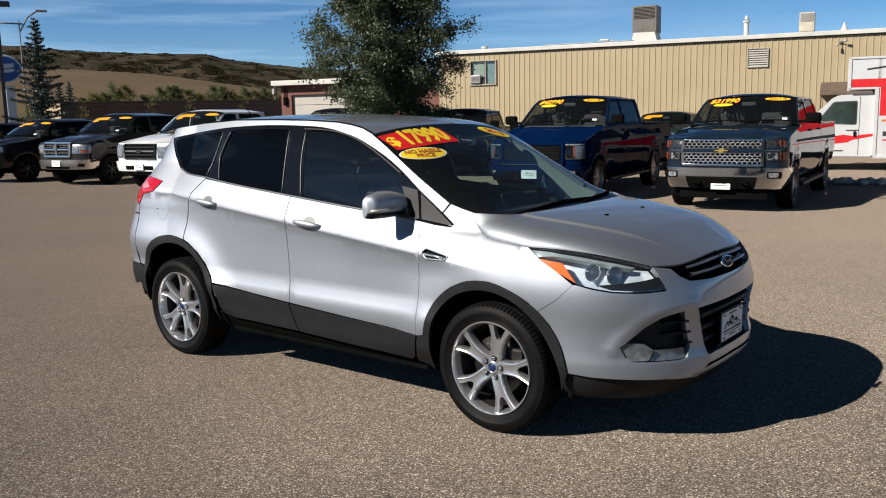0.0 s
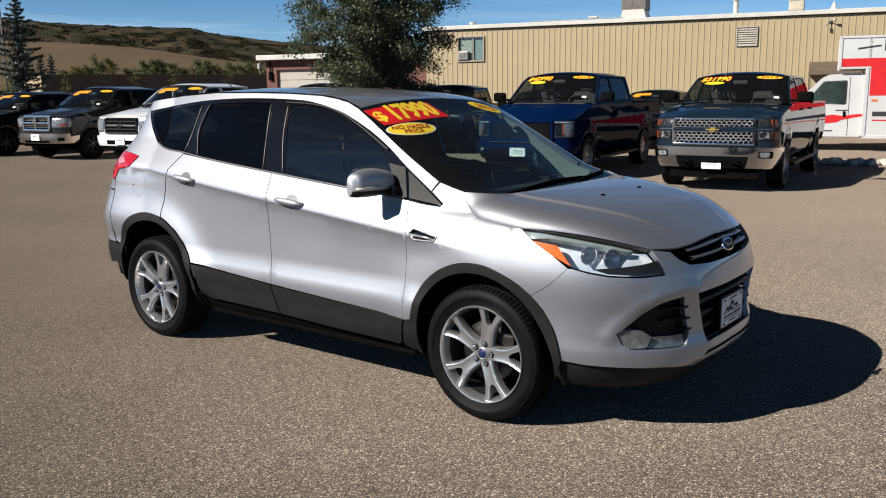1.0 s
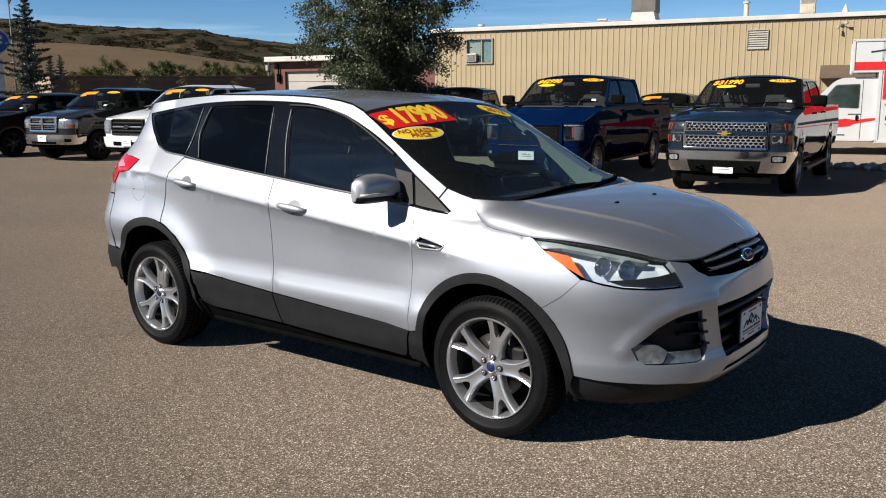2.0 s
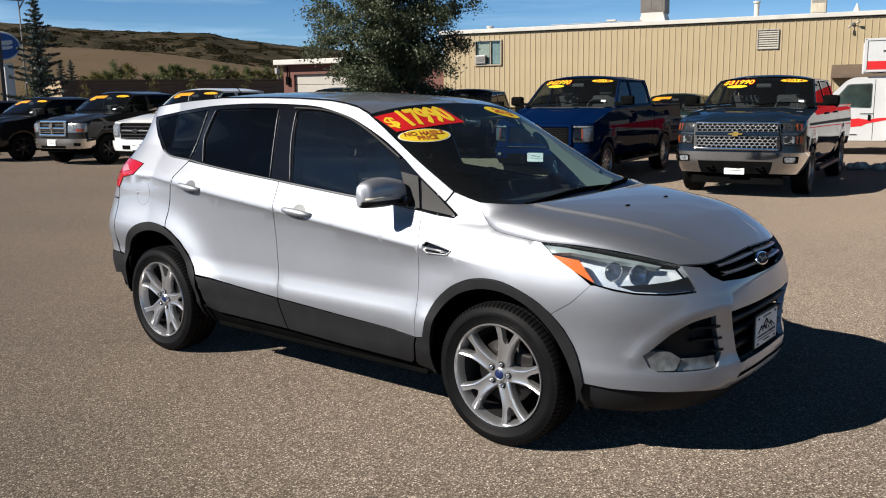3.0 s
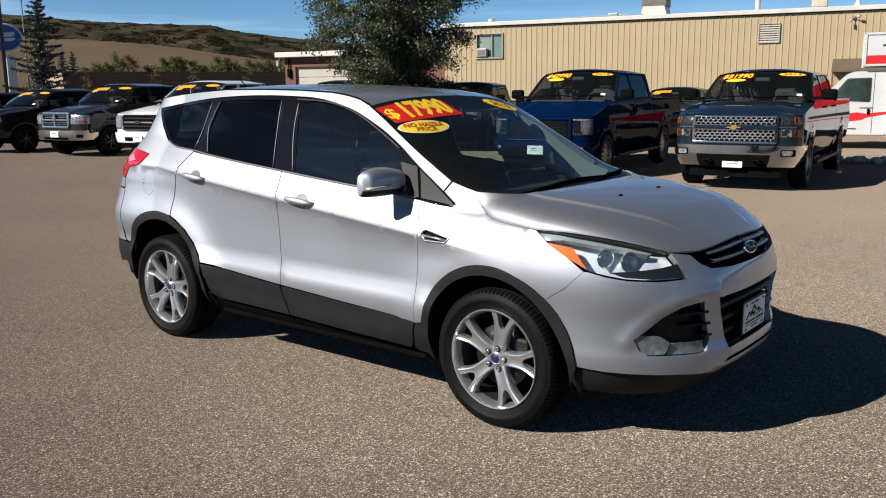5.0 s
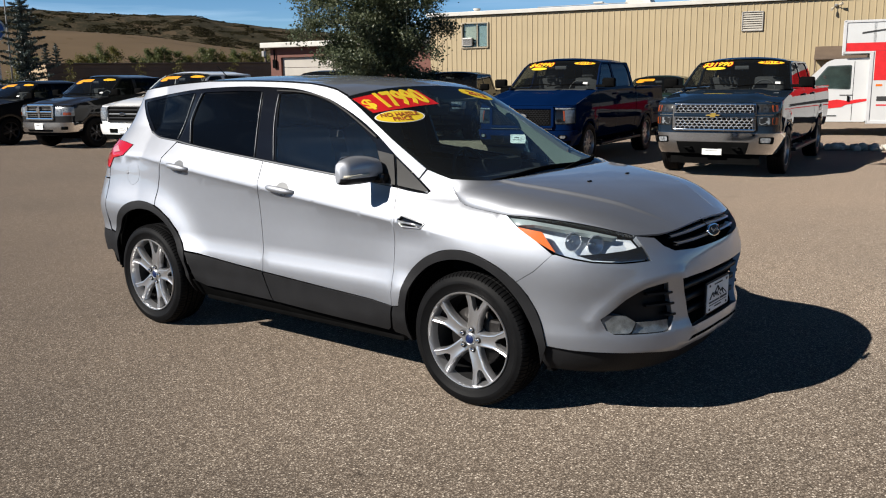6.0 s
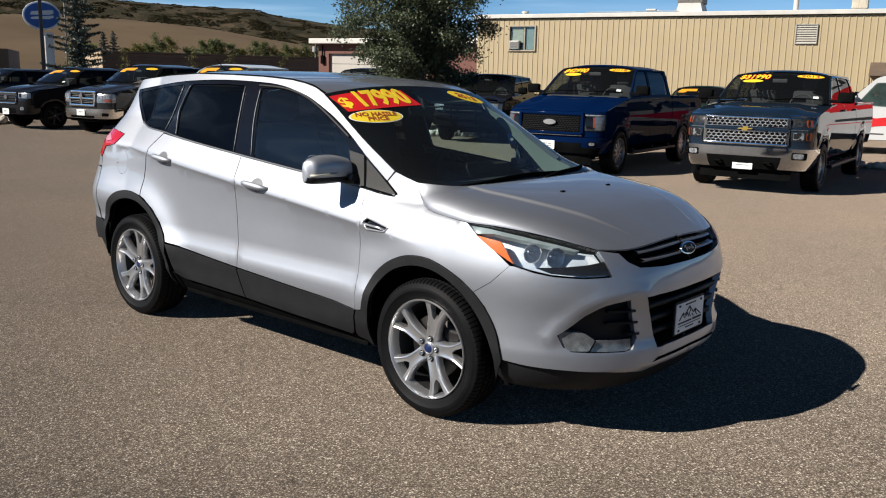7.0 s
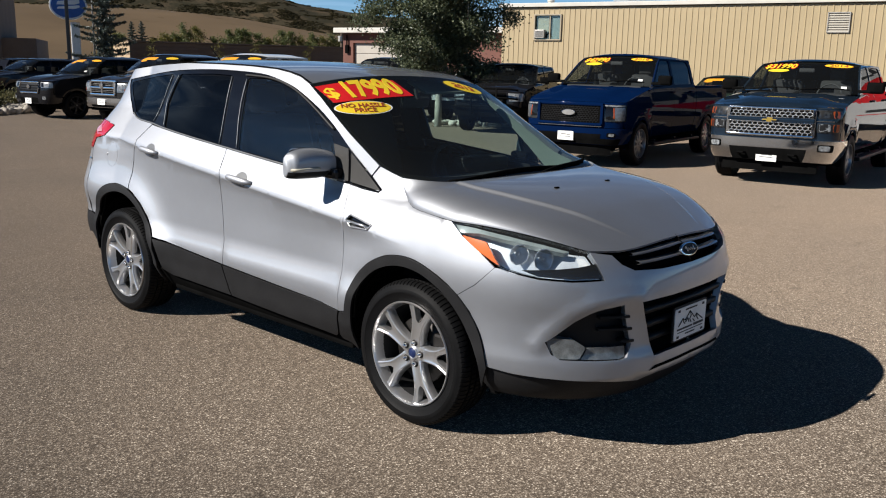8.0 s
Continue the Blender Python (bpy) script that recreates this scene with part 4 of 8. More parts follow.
    tube(bm, [p, p + Vector((-.07, 0, .055)), p + Vector((-.15, 0, .115))], .005, 6, .4)
    block(bm, (p.x + .02, 0, p.z + .008), (.09, .05, .03), .012)
    part("aerial", bm, BLACK, car)
    bm = bmesh.new()
    sheet(bm, screen_skin, steps(-.70, .70, 28), steps(0, 1.06, 16))
    part("windscreen", bm, GLASS_SCREEN, car, smooth=60)
    # dark band round the windscreen
    edge = [(u, v) for u, v in [*[(k, 1.055) for k in steps(-.695, .695, 20)], *[(.695, k) for k in steps(1.04, .02, 14)], *[(k, .005) for k in steps(.695, -.695, 20)], *[(-.695, k) for k in steps(.02, 1.04, 14)]]]
    hole = rounded([(-.675, 1.02), (-.675, .10), (0, .06), (.675, .10), (.675, 1.02)], .05)
    part("windscreen_band", patch([edge[::-1], hole], screen_skin, .05, 0, 0, lift=-.003), BLACK, car)
    bm = bmesh.new()
    sheet(bm, lambda u, v: Vector((edge_cowl(abs(u)).x - .10 + v, edge_cowl(abs(u)).y * (1 if u > 0 else -1) * -1, edge_cowl(abs(u)).z - .022 - .01 * v)), steps(-1, 1, 24), steps(0, .12, 3))
    part("cowl", bm, BLACK, car, smooth=60)
    for sd, u0, u1, v1 in ((0, -.50, .28, .05), (1, .12, .62, .06)):
        bm = bmesh.new()
        pts = [screen_skin(u0 + (u1 - u0) * k, .012 + v1 * math.sin(k * 2.2)) + Vector((0, 0, .009)) for k in steps(0, 1, 8)]
        tube(bm, pts, .008, 6)
        tube(bm, [q + Vector((.0, 0, -.010)) for q in pts], .005, 4)
        part("wiper", bm, BLACK, car, smooth=60)

    # nose: bumper with its openings
    fog = [(1.990, .534), (2.010, .548), *curve([(2.093, .625), (2.175, .672), (2.288, .690)], 4), (2.306, .62), (2.335, .520), (2.345, .506), (2.320, .452), (2.296, .446), (2.05, .458), (2.015, .480)]
    slot = [(2.252, .893), (2.285, .862), (2.344, .833), (2.50, .822), (MID, .818), (MID, .919), (2.6, .917), (2.45, .910), (2.32, .902)]
    bumper = [(1.630, .690), (1.660, .655), (1.684, .628), (1.725, .552), (1.75, .478), (1.765, .388), (1.872, .377), (2.022, .371), (2.197, .359), (2.392, .330), (2.43, .341), (2.50, .351), (MID, .356),
              (MID, .440), (2.462, .440), (2.415, .590), (2.375, .694), (MID, .694), (MID, .814), (2.50, .818), (2.344, .829), (2.285, .857), (2.246, .895), (2.150, .910), (2.175, .865), (2.203, .800), (2.084, .796), (1.955, .803), (1.875, .817), (1.805, .836), (1.79, .836), (1.712, .750)]
    lines = []
    for line in (RIDGE, RIDGE_UP):
        fine = fine_loop(line, .02)[:-1]
        for (p0, q0), (p1, q1) in zip(fine, fine[1:]):
            if math.hypot(p1 - p0, q1 - q0) < .025:
                nx, nz = (q0 - q1) / math.hypot(p1 - p0, q1 - q0), (p1 - p0) / math.hypot(p1 - p0, q1 - q0)
                lines += [(p0 + nx * d, q0 + nz * d) for d in (-.06, -.04, -.022, 0, .022, .04, .06)]
    both("front_bumper", [bumper, fog], SILVER, lines=lines, step=.028, depth=.03, gap=.0007, free=lambda u, v: u > MID - .01)
    both("chin", [[(1.735, .29), (1.76, .24), (2.2, .225), (MID, .222), (MID, .400), (2.40, .390), (2.022, .390), (1.872, .390), (1.752, .392)]], GREY_PLASTIC, lift=-.016, free=lambda u, v: u > MID - .01)
    both("lip_gap", [[(2.435, .372), (2.47, .394), (MID, .399), (MID, .385), (2.50, .380)][::-1]], BLACK, lift=.0015, depth=0, gap=0, free=lambda u, v: u > MID - .01)
    both("fog_recess", [shrunk(fog, -.01)], MESH_BLACK, lift=-.045, depth=0, gap=0)
    for z, a1 in ((.635, 2.32), (.578, 2.338), (.522, 2.352)):
        bm = bmesh.new()
        a0 = 2.20 if z > .53 else 2.30
        rows = []
        for a in steps(a0, a1, 10):
            p, q = skin(a, z), skin(a + .001, z)
            n = (q - p).cross(Vector((0, 0, 1))).normalized()
            rows.append([bm.verts.new(p + n * d + Vector((0, 0, dz))) for d, dz in ((-.045, -.007), (.007 - .03 * max(0, (a1 - .04 - a) / (a1 - a0)) ** .5, -.005), (.007 - .03 * max(0, (a1 - .04 - a) / (a1 - a0)) ** .5, .005), (-.045, .007))])
        for a, b in zip(rows, rows[1:]):
            for k in range(4):
                bm.faces.new((a[k], a[(k + 1) % 4], b[(k + 1) % 4], b[k]))
        bm.faces.new(rows[0]), bm.faces.new(rows[-1])
        bmesh.ops.recalc_face_normals(bm, faces=bm.faces[:])
        mirrored(part("fog_fin", bm, MESH_BLACK, car))
    fl = rounded([(1.991, .534), (2.018, .552), (2.10, .545), (2.150, .508), (2.122, .458), (2.035, .459), (2.012, .480)], .012)
    both("fog_lamp", [fl], FOG_GREY, lift=-.006, depth=.03)
    both("side_marker", [[(2.154, .504), (2.325, .500), (2.322, .456), (2.296, .447), (2.126, .456)][::-1]], FOG_GREY, lift=-.016, depth=.02)
    both("lower_grille_back", [[(2.36, .71), (2.45, .43), (MID, .43), (MID, .71)]], BLACK, lift=-.06, depth=0, gap=0)
    for z in (.640, .575, .510):
        bm = bmesh.new()
        a0 = 2.395 + (.69 - z) * .33
        sheet(bm, lambda u, v: skin(u, z + (.011 if v < .5 else -.011)) + Vector((-.012 - .035 * (v in (0., 1.)), 0, 0)), steps(a0, MID, 14), [0., .25, .75, 1.])
        mirrored(part("grille_bar", bm, MESH_BLACK, car, smooth=30))
    # upper slot with two bright bars and the oval emblem
    both("upper_grille_back", [shrunk(slot, -.01)], BLACK, lift=-.05, depth=0, gap=0)
    for z0, z1, a0 in ((.884, .893, 2.36), (.850, .852, 2.385)):
        bm = bmesh.new()
        rows = []
        for k, a in enumerate(steps(a0, MID, 16)):
            z = z0 + (z1 - z0) * k / 16
            p, q = skin(a, z), skin(a + .001, z) if a < MID - .01 else skin(a, z) + Vector((0, .001, 0))
            n = (q - p).cross(Vector((0, 0, 1))).normalized()
            rows.append([bm.verts.new(p + n * d + Vector((0, 0, dz))) for d, dz in ((-.04, -.008), (-.014, -.006), (-.008, 0), (-.014, .006), (-.04, .008))])
        for a, b in zip(rows, rows[1:]):
            for k in range(4):
                bm.faces.new((a[k], a[k + 1], b[k + 1], b[k]))
        bmesh.ops.recalc_face_normals(bm, faces=bm.faces[:])
        mirrored(part("grille_bar", bm, TRUCK_ALLOY, car, "satin silver grille bar", smooth=30))
    em = Matrix.Translation((nose(.868) + .004, 0, .868)) @ pose(0, 0, 0, 90, 0, 90) @ pose(0, 0, 0, -22, 0, 0)
    bm = bmesh.new()
    slab(bm, oval(0, 0, .076, .032, 36), .010, em, .003)
    e = part("emblem", bm, CHROME, car, "chrome oval emblem", smooth=40)
    bm = bmesh.new()
    slab(bm, oval(0, 0, .069, .026, 36), .003, em @ Matrix.Translation((0, 0, .009)))
    part("emblem_field", bm, EMBLEM_GREY, e)
    bm = bmesh.new()
    tube(bm, [em @ Vector((x, y, .0125)) for x, y in curve([(-.046, .004), (-.034, .013), (-.026, -.010), (-.014, .005), (-.004, -.006), (.008, .005), (.018, -.006), (.030, .012), (.034, -.008), (.046, -.004)], 4)], .0026, 5)
    part("emblem_mark", bm, ALLOY, e)
    # dealer plate
    pm = Matrix.Translation((nose(.56) + .006, -.012, .545)) @ pose(0, 0, 0, 90, 0, 90)
    bm = bmesh.new()
    slab(bm, rounded([(-.158, -.082), (.158, -.082), (.158, .082), (-.158, .082)], .012), .008, pm, .002)
    pl = part("plate_frame", bm, MESH_BLACK, car, "black frame with a white dealer plate")
    bm = bmesh.new()
    slab(bm, rounded([(-.148, -.073), (.148, -.073), (.148, .073), (-.148, .073)], .008), .004, pm @ Matrix.Translation((0, 0, .008)))
    part("plate", bm, VINYL_WHITE, pl)
    bm = bmesh.new()
    for x0, y0, x1, y1 in ((-.055, .056, .055, .063), (-.125, -.030, .02, -.022), (.03, -.031, .125, -.020), (-.12, -.043, .12, -.039), (-.045, -.058, .045, -.052), (-.125, .055, -.105, .066), (.105, .055, .125, .066), (-.125, -.066, -.105, -.055), (.105, -.066, .125, -.055)):
        slab(bm, [(x0, y0), (x1, y0), (x1, y1), (x0, y1)], .001, pm @ Matrix.Translation((0, 0, .0125)))
    for pts in ([(-.115, -.010), (-.075, .022), (-.055, .010), (-.01, .046), (.035, .008), (.055, .022), (.115, -.012)], [(-.075, .022), (-.068, .004), (-.055, -.006)], [(-.01, .046), (.0, .022), (-.012, .008), (.004, -.008)], [(.055, .022), (.060, .002), (.075, -.010)], [(-.05, .0), (-.03, .016), (-.018, -.004)], [(.02, .002), (.036, -.010)]):
        tube(bm, [pm @ Vector((x, y, .0130)) for x, y in pts], .0032, 4)
    part("plate_print", bm, INK_BLACK, pl)

    # headlamps: a bucket that comes forward to its inner corner, a brow that leans back
    def sunk(u, v, d):
        n = (skin(u + .002, v) - skin(u - .002, v)).cross(skin(u, v + .002) - skin(u, v - .002)).normalized()
        return skin(u, v) - n * d

    def bucket(u, v):
        return sunk(u, v, .075 - .05 * min(1, max(0, (u - 1.98) / .19)) * .8)

    def brow(u, v):
        top = spline([1.55, 1.668, 1.823, 1.98, 2.10], [.998, .992, .979, .952, .922])(u)
        return sunk(u, v, .008 + .55 * max(0, v - top + .035))

    def corner(u, v):
        return sunk(u, v, .070 - .052 * min(1, max(0, (u - 2.03) / .15)) ** 1.4)
    for sd in (0, 1):
        body = part("headlamp", patch([lamp], bucket, .03, .05, .002), LAMP_GREY, car, "clear headlamp with an amber corner")
        subs = [part("lamp_lens", patch([lamp], skin, .03, .02, .0035, lift=.001), GLASS_LENS, body),
                part("amber_lens", patch([rounded([(1.622, .951), (1.738, .937), (1.803, .846), (1.715, .893)], .006)], skin, .02, .02, 0, lift=-.010), AMBER, body),
                part("lamp_brow", patch([[(1.562, .992), (1.668, .991), (1.823, .974), (1.98, .948), (2.075, .925), (2.05, .915), (1.93, .938), (1.80, .957), (1.70, .968), (1.62, .958)][::-1]], brow, .03, .02, 0), BROW_GREY, body),
                part("lamp_inner_trim", patch([rounded([(1.995, .932), (2.135, .904), (2.160, .868), (2.166, .856), (2.00, .846), (1.98, .885)], .012)][::-1], corner, .03, .02, 0), CLEAR_LENS, body),
                part("lamp_foot", patch([[(1.89, .838), (1.955, .815), (2.084, .807), (2.193, .810), (2.170, .868), (2.10, .856), (2.0, .846)]], skin, .03, .02, 0, lift=-.006), BLACK, body)]
        for ca, cz, rr in ((1.868, .890, .044), (1.968, .877, .046)):
            p, q = skin(ca, cz), skin(ca + .001, cz)
            n = (q - p).cross(Vector((0, 0, 1))).normalized()
            fwd = (n * .55 + Vector((.85, -.1, 0))).normalized()
            m = Matrix.Translation(p - n * .045) @ (-fwd).to_track_quat("Y", "Z").to_matrix().to_4x4()
            bm = bmesh.new()
            lathe(bm, [(.004, .034), (.016, .030), (rr * .45, .024), (rr * .7, .012), (rr * .9, -.004), (rr, -.014), (rr + .002, -.012)], m, 10)
            subs.append(part("reflector", bm, REFLECTOR, body, smooth=60))
            bm = bmesh.new()
            bmesh.ops.create_uvsphere(bm, u_segments=14, v_segments=8, radius=.010, matrix=m @ Matrix.Translation((0, .006, 0)))
            subs.append(part("bulb", bm, CLEAR_LENS, body, smooth=60))
        if sd:
            for o in (body, *subs):
                turned_over(o.data)

    # cladding round the wheels
    both("arch_cladding", [[*arch_f, *arch_f_in[::-1]][::-1]], GREY_PLASTIC, lift=.010, step=.04)
    both("arch_cladding", [[*arch_r, (-.905, .50), (-.88, .42), (-.90, .30), *arch_r_in[::-1]][::-1]], GREY_PLASTIC, lift=.010, step=.04)
    # inner shell and wheel wells
    shell = [(-2.6, .28), *[(u, v) for u, v in arch_r_in], (-.92, .25), (.94, .25), *arch_f_in, (1.74, .25), (2.0, .25), (2.0, .76), (1.7, .80), (1.62, .93), (1.3, 1.0), (1.05, 1.05), (.8, 1.05), (-1.1, 1.22), (-1.5, 1.25), (-1.7, 1.1), (-2.6, 1.1)]
    both("inner_shell", [shell], BLACK, lift=-.035, depth=0, step=.08)
    for c in (-1.345, 1.345):
        for sd in (-1, 1):
            bm = bmesh.new()
            sheet(bm, lambda u, v: Vector((c + .415 * math.cos(u), sd * v, .36 + .405 * math.sin(u))), steps(-.05, math.pi + .05, 20), [.84, .50])
            vs = [bm.verts.new((c + .415 * math.cos(u), sd * .50, .36 + .405 * math.sin(u))) for u in steps(-.05, math.pi + .05, 20)]
            bm.faces.new(vs)
            part("wheel_well", bm, BLACK, car)
    for nm, c, size in (("floor_pan", (0, 0, .27), (3.6, 1.3, .10)), ("crash_bar", (1.85, 0, .45), (.40, 1.0, .38)), ("firewall", (1.30, 0, .84), (.30, 1.46, .36)),
                        ("engine", (1.70, 0, .72), (.60, 1.0, .44)), ("rear_crash_bar", (-1.9, 0, .45), (.35, 1.2, .30))):
        part(nm, block(bmesh.new(), c, size, .02), BLACK, car)
    for sd in (-1, 1):
        part("sill_beam", block(bmesh.new(), (0, sd * .66, .27), (1.72, .26, .08), .02), BLACK, car)
        # added block, out of sight: keeps a sliver of sun off the ground
        part("splash_flap", block(bmesh.new(), (1.75, sd * .64, .30), (.05, .22, .14), .01), BLACK, car)
    for c in (-1.345, 1.345):
        wheel(car, pose(c, -.768, .346))
        wheel(car, pose(c, .768, .346, 0, 0, 180))
    cabin(car)
    stickers(car)
    return car


mirror_top = spline([0, .2, .4, .6, .8, .93, 1.0], [.058, .070, .075, .073, .064, .052, .036])
mirror_foot = spline([0, .4, .8, .93, 1.0], [-.068, -.076, -.074, -.070, -.062])


def mirror(car, sd):
    """Door mirror: silver cap, dark lower half, pale indicator, on a stalk."""
    bm = bmesh.new()
    # the shell is a rounded body drawn out to a blunt tip away from the car
    def shell(u, v):
        # u: 0 at the car, 1 at the tip; v: round the section
        top = mirror_top(u)
        foot = mirror_foot(u)
        dd = .070 * (1 - .25 * u ** 2) * (1 - max(0, u - .9) / .1 * .55)
        a = 2 * math.pi * v
        x, z = math.cos(a), math.sin(a)
        px = abs(x) ** .75 * (1 if x > 0 else -1) * dd * (1.15 if x > 0 else .50)
        pz = (top + foot) / 2 + abs(z) ** .78 * (1 if z > 0 else -1) * (top - foot) / 2
        k = u
        return Vector((.665 + px - .03 * k, sd * (.80 + .235 * k), 1.175 + pz))
    rows = [[bm.verts.new(shell(u, v)) for v in steps(0, 1, 32)[:-1]] for u in [.0, .15, .3, .45, .6, .72, .82, .89, .93, .97, 1.0]]
    for a, b in zip(rows, rows[1:]):
        for k in range(32):
            bm.faces.new((a[k], a[(k + 1) % 32], b[(k + 1) % 32], b[k]))
    bm.faces.new(rows[-1]), bm.faces.new(rows[0])
    bmesh.ops.recalc_face_normals(bm, faces=bm.faces[:])
    for f in bm.faces:
        c = f.calc_center_median()
        low = c.z < 1.134 + .006 * (abs(c.y) - .80) / .235
        f.material_index = 1 if (low or c.x < .640) else 0
    m = part("door_mirror", bm, [SILVER, MESH_BLACK], car, smooth=60)
    bm = bmesh.new()
    pts = [shell(u, -.03) + Vector((.004, 0, 0)) for u in steps(.40, .97, 8)]
    tube(bm, [Vector((p.x + .001, p.y, p.z)) for p in pts], .0075, 6)
    part("indicator", bm, INDICATOR, m, smooth=60)
    bm = bmesh.new()
    block(bm, (.71, sd * .775, 1.125), (.13, .12, .055), .02)
    part("mirror_stalk", bm, GLOSS_BLACK, m)
    bm = bmesh.new()
    slab(bm, rounded([(-.09, -.06), (.09, -.05), (.09, .06), (-.09, .065)], .03), .003, Matrix.Translation((.628, sd * .92, 1.185)) @ pose(0, 0, 0, 90, 0, 90))
    part("mirror_glass", bm, CHROME, m)


def cabin(car):
    """What shows through the glass: dash, wheel, seats, trim."""
    bm = bmesh.new()
    sheet(bm, lambda u, v: Vector((1.22 - .55 * u - .10 * v * v, .68 * v, 1.05 + .04 * math.sin(math.pi * u) * (1 - v * v * .5) - .02 * u)), steps(0, 1, 10), steps(-1, 1, 16))
    sheet(bm, lambda u, v: Vector((.67 - .10 * v * v - .02 * u, .68 * v, 1.03 - .45 * u)), steps(0, 1, 6), steps(-1, 1, 16))
    part("dashboard", bm, TRIM_DARK, car, smooth=60)
    bm = bmesh.new()
    block(bm, (.70, .37, 1.10), (.16, .36, .09), .035)
    part("instrument_hood", bm, TRIM_DARK, car)
    m = Matrix.Translation((.50, .37, 1.02)) @ pose(0, 0, 0, 0, 66, 0)
    bm = bmesh.new()
    ring = [m @ Vector((.185 * math.cos(a), .185 * math.sin(a), 0)) for a in steps(0, 2 * math.pi, 28)]
    tube(bm, ring, .014, 8)
    block(bm, (0, 0, -.02), (.12, .16, .05), .02, m)
    for a in (0, math.pi, math.pi * 1.5):
        tube(bm, [m @ Vector((0, 0, -.01)), m @ Vector((.18 * math.sin(a + math.pi / 2), .18 * math.cos(a + math.pi / 2), 0))], .014, 6)
    part("steering_wheel", bm, TRIM_DARK, car, smooth=50)

    def seat(x, y, w, name="seat"):
        bm = bmesh.new()
        block(bm, (x + .02, y, .66), (.54, w, .20), .06, seg=3)
        s = part(name, bm, CLOTH, car, smooth=60)
        bm = bmesh.new()
        block(bm, (0, 0, .32), (.17, w, .66), .06, Matrix.Translation((x - .22, y, .72)) @ pose(0, 0, 0, 0, -17, 0), 3)
        part("backrest", bm, CLOTH, s, smooth=60)
        for dy in ((0,) if w < .8 else (-.42, 0, .42)):
            bm = bmesh.new()
            mm = Matrix.Translation((x - .22, y + dy, .72)) @ pose(0, 0, 0, 0, -17, 0)
            block(bm, (0, 0, .76), (.10, .25, .17), .04, mm, 3)
            rod(bm, mm @ Vector((0, -.06, .60)), mm @ Vector((0, -.06, .72)), .006)
            rod(bm, mm @ Vector((0, .06, .60)), mm @ Vector((0, .06, .72)), .006)
            part("headrest", bm, CLOTH, s, smooth=60)
    seat(.02, -.37, .50), seat(.02, .37, .50), seat(-.88, 0, 1.30, "rear_bench")
    # pillar and roof linings
    for sd in (-1, 1):
        bm = bmesh.new()
        sheet(bm, lambda u, v: Vector(((lambda p: (p.x - .03 - (.01 + .04 * u) * v, sd * (abs(p.y) - .025 - (.006 + .040 * u) * v), p.z - .015 - (.010 + .11 * u * u) * v))(screen_side(u)))), steps(.02, .97, 12), [0, .5, 1])
        part("pillar_lining", bm, TRIM_PALE, car, smooth=60)
        bm = bmesh.new()
        sheet(bm, lambda u, v: Vector((skin(u, v).x, sd * (-skin(u, v).y - .045), v)), steps(-.34, -.17, 2), steps(1.10, 1.56, 6))
        part("pillar_lining", bm, TRIM_DARK, car, smooth=60)
        bm = bmesh.new()
        sheet(bm, lambda u, v: skin(u, v) * 1.0 + Vector((0, .07, 0)) if sd < 0 else Vector((skin(u, v).x, -skin(u, v).y - .07, v)), steps(-1.1, .8, 12), steps(.45, 1.08, 5))
        part("door_lining", bm, TRIM_DARK, car, smooth=60)
    bm = bmesh.new()
    sheet(bm, lambda u, v: roof_skin(u, v) + Vector((0, 0, -.035)), steps(-1.8, .33, 14), steps(-.95, .95, 12))
    part("headlining", bm, TRIM_PALE, car, smooth=60)
    bm = bmesh.new()
    block(bm, (0, 0, 0), (.03, .22, .065), .015, Matrix.Translation((.50, 0, 1.455)) @ pose(0, 0, 0, 0, 14, 0))
    rod(bm, (.52, 0, 1.47), (.50, 0, 1.53), .01)
    part("rear_view_mirror", bm, TRIM_DARK, car)
    for sd in (-1, 1):
        bm = bmesh.new()
        block(bm, (0, 0, 0), (.17, .38, .018), .008, Matrix.Translation((.36, sd * .34, 1.535)) @ pose(0, 0, 0, 0, 22, 0))
        part("sun_visor", bm, TRIM_PALE, car)
    bm = bmesh.new()
    block(bm, (.25, 0, .62), (.8, .22, .16), .04)
    block(bm, (.60, 0, .88), (.10, .30, .30), .03)
    part("centre_console", bm, TRIM_DARK, car)


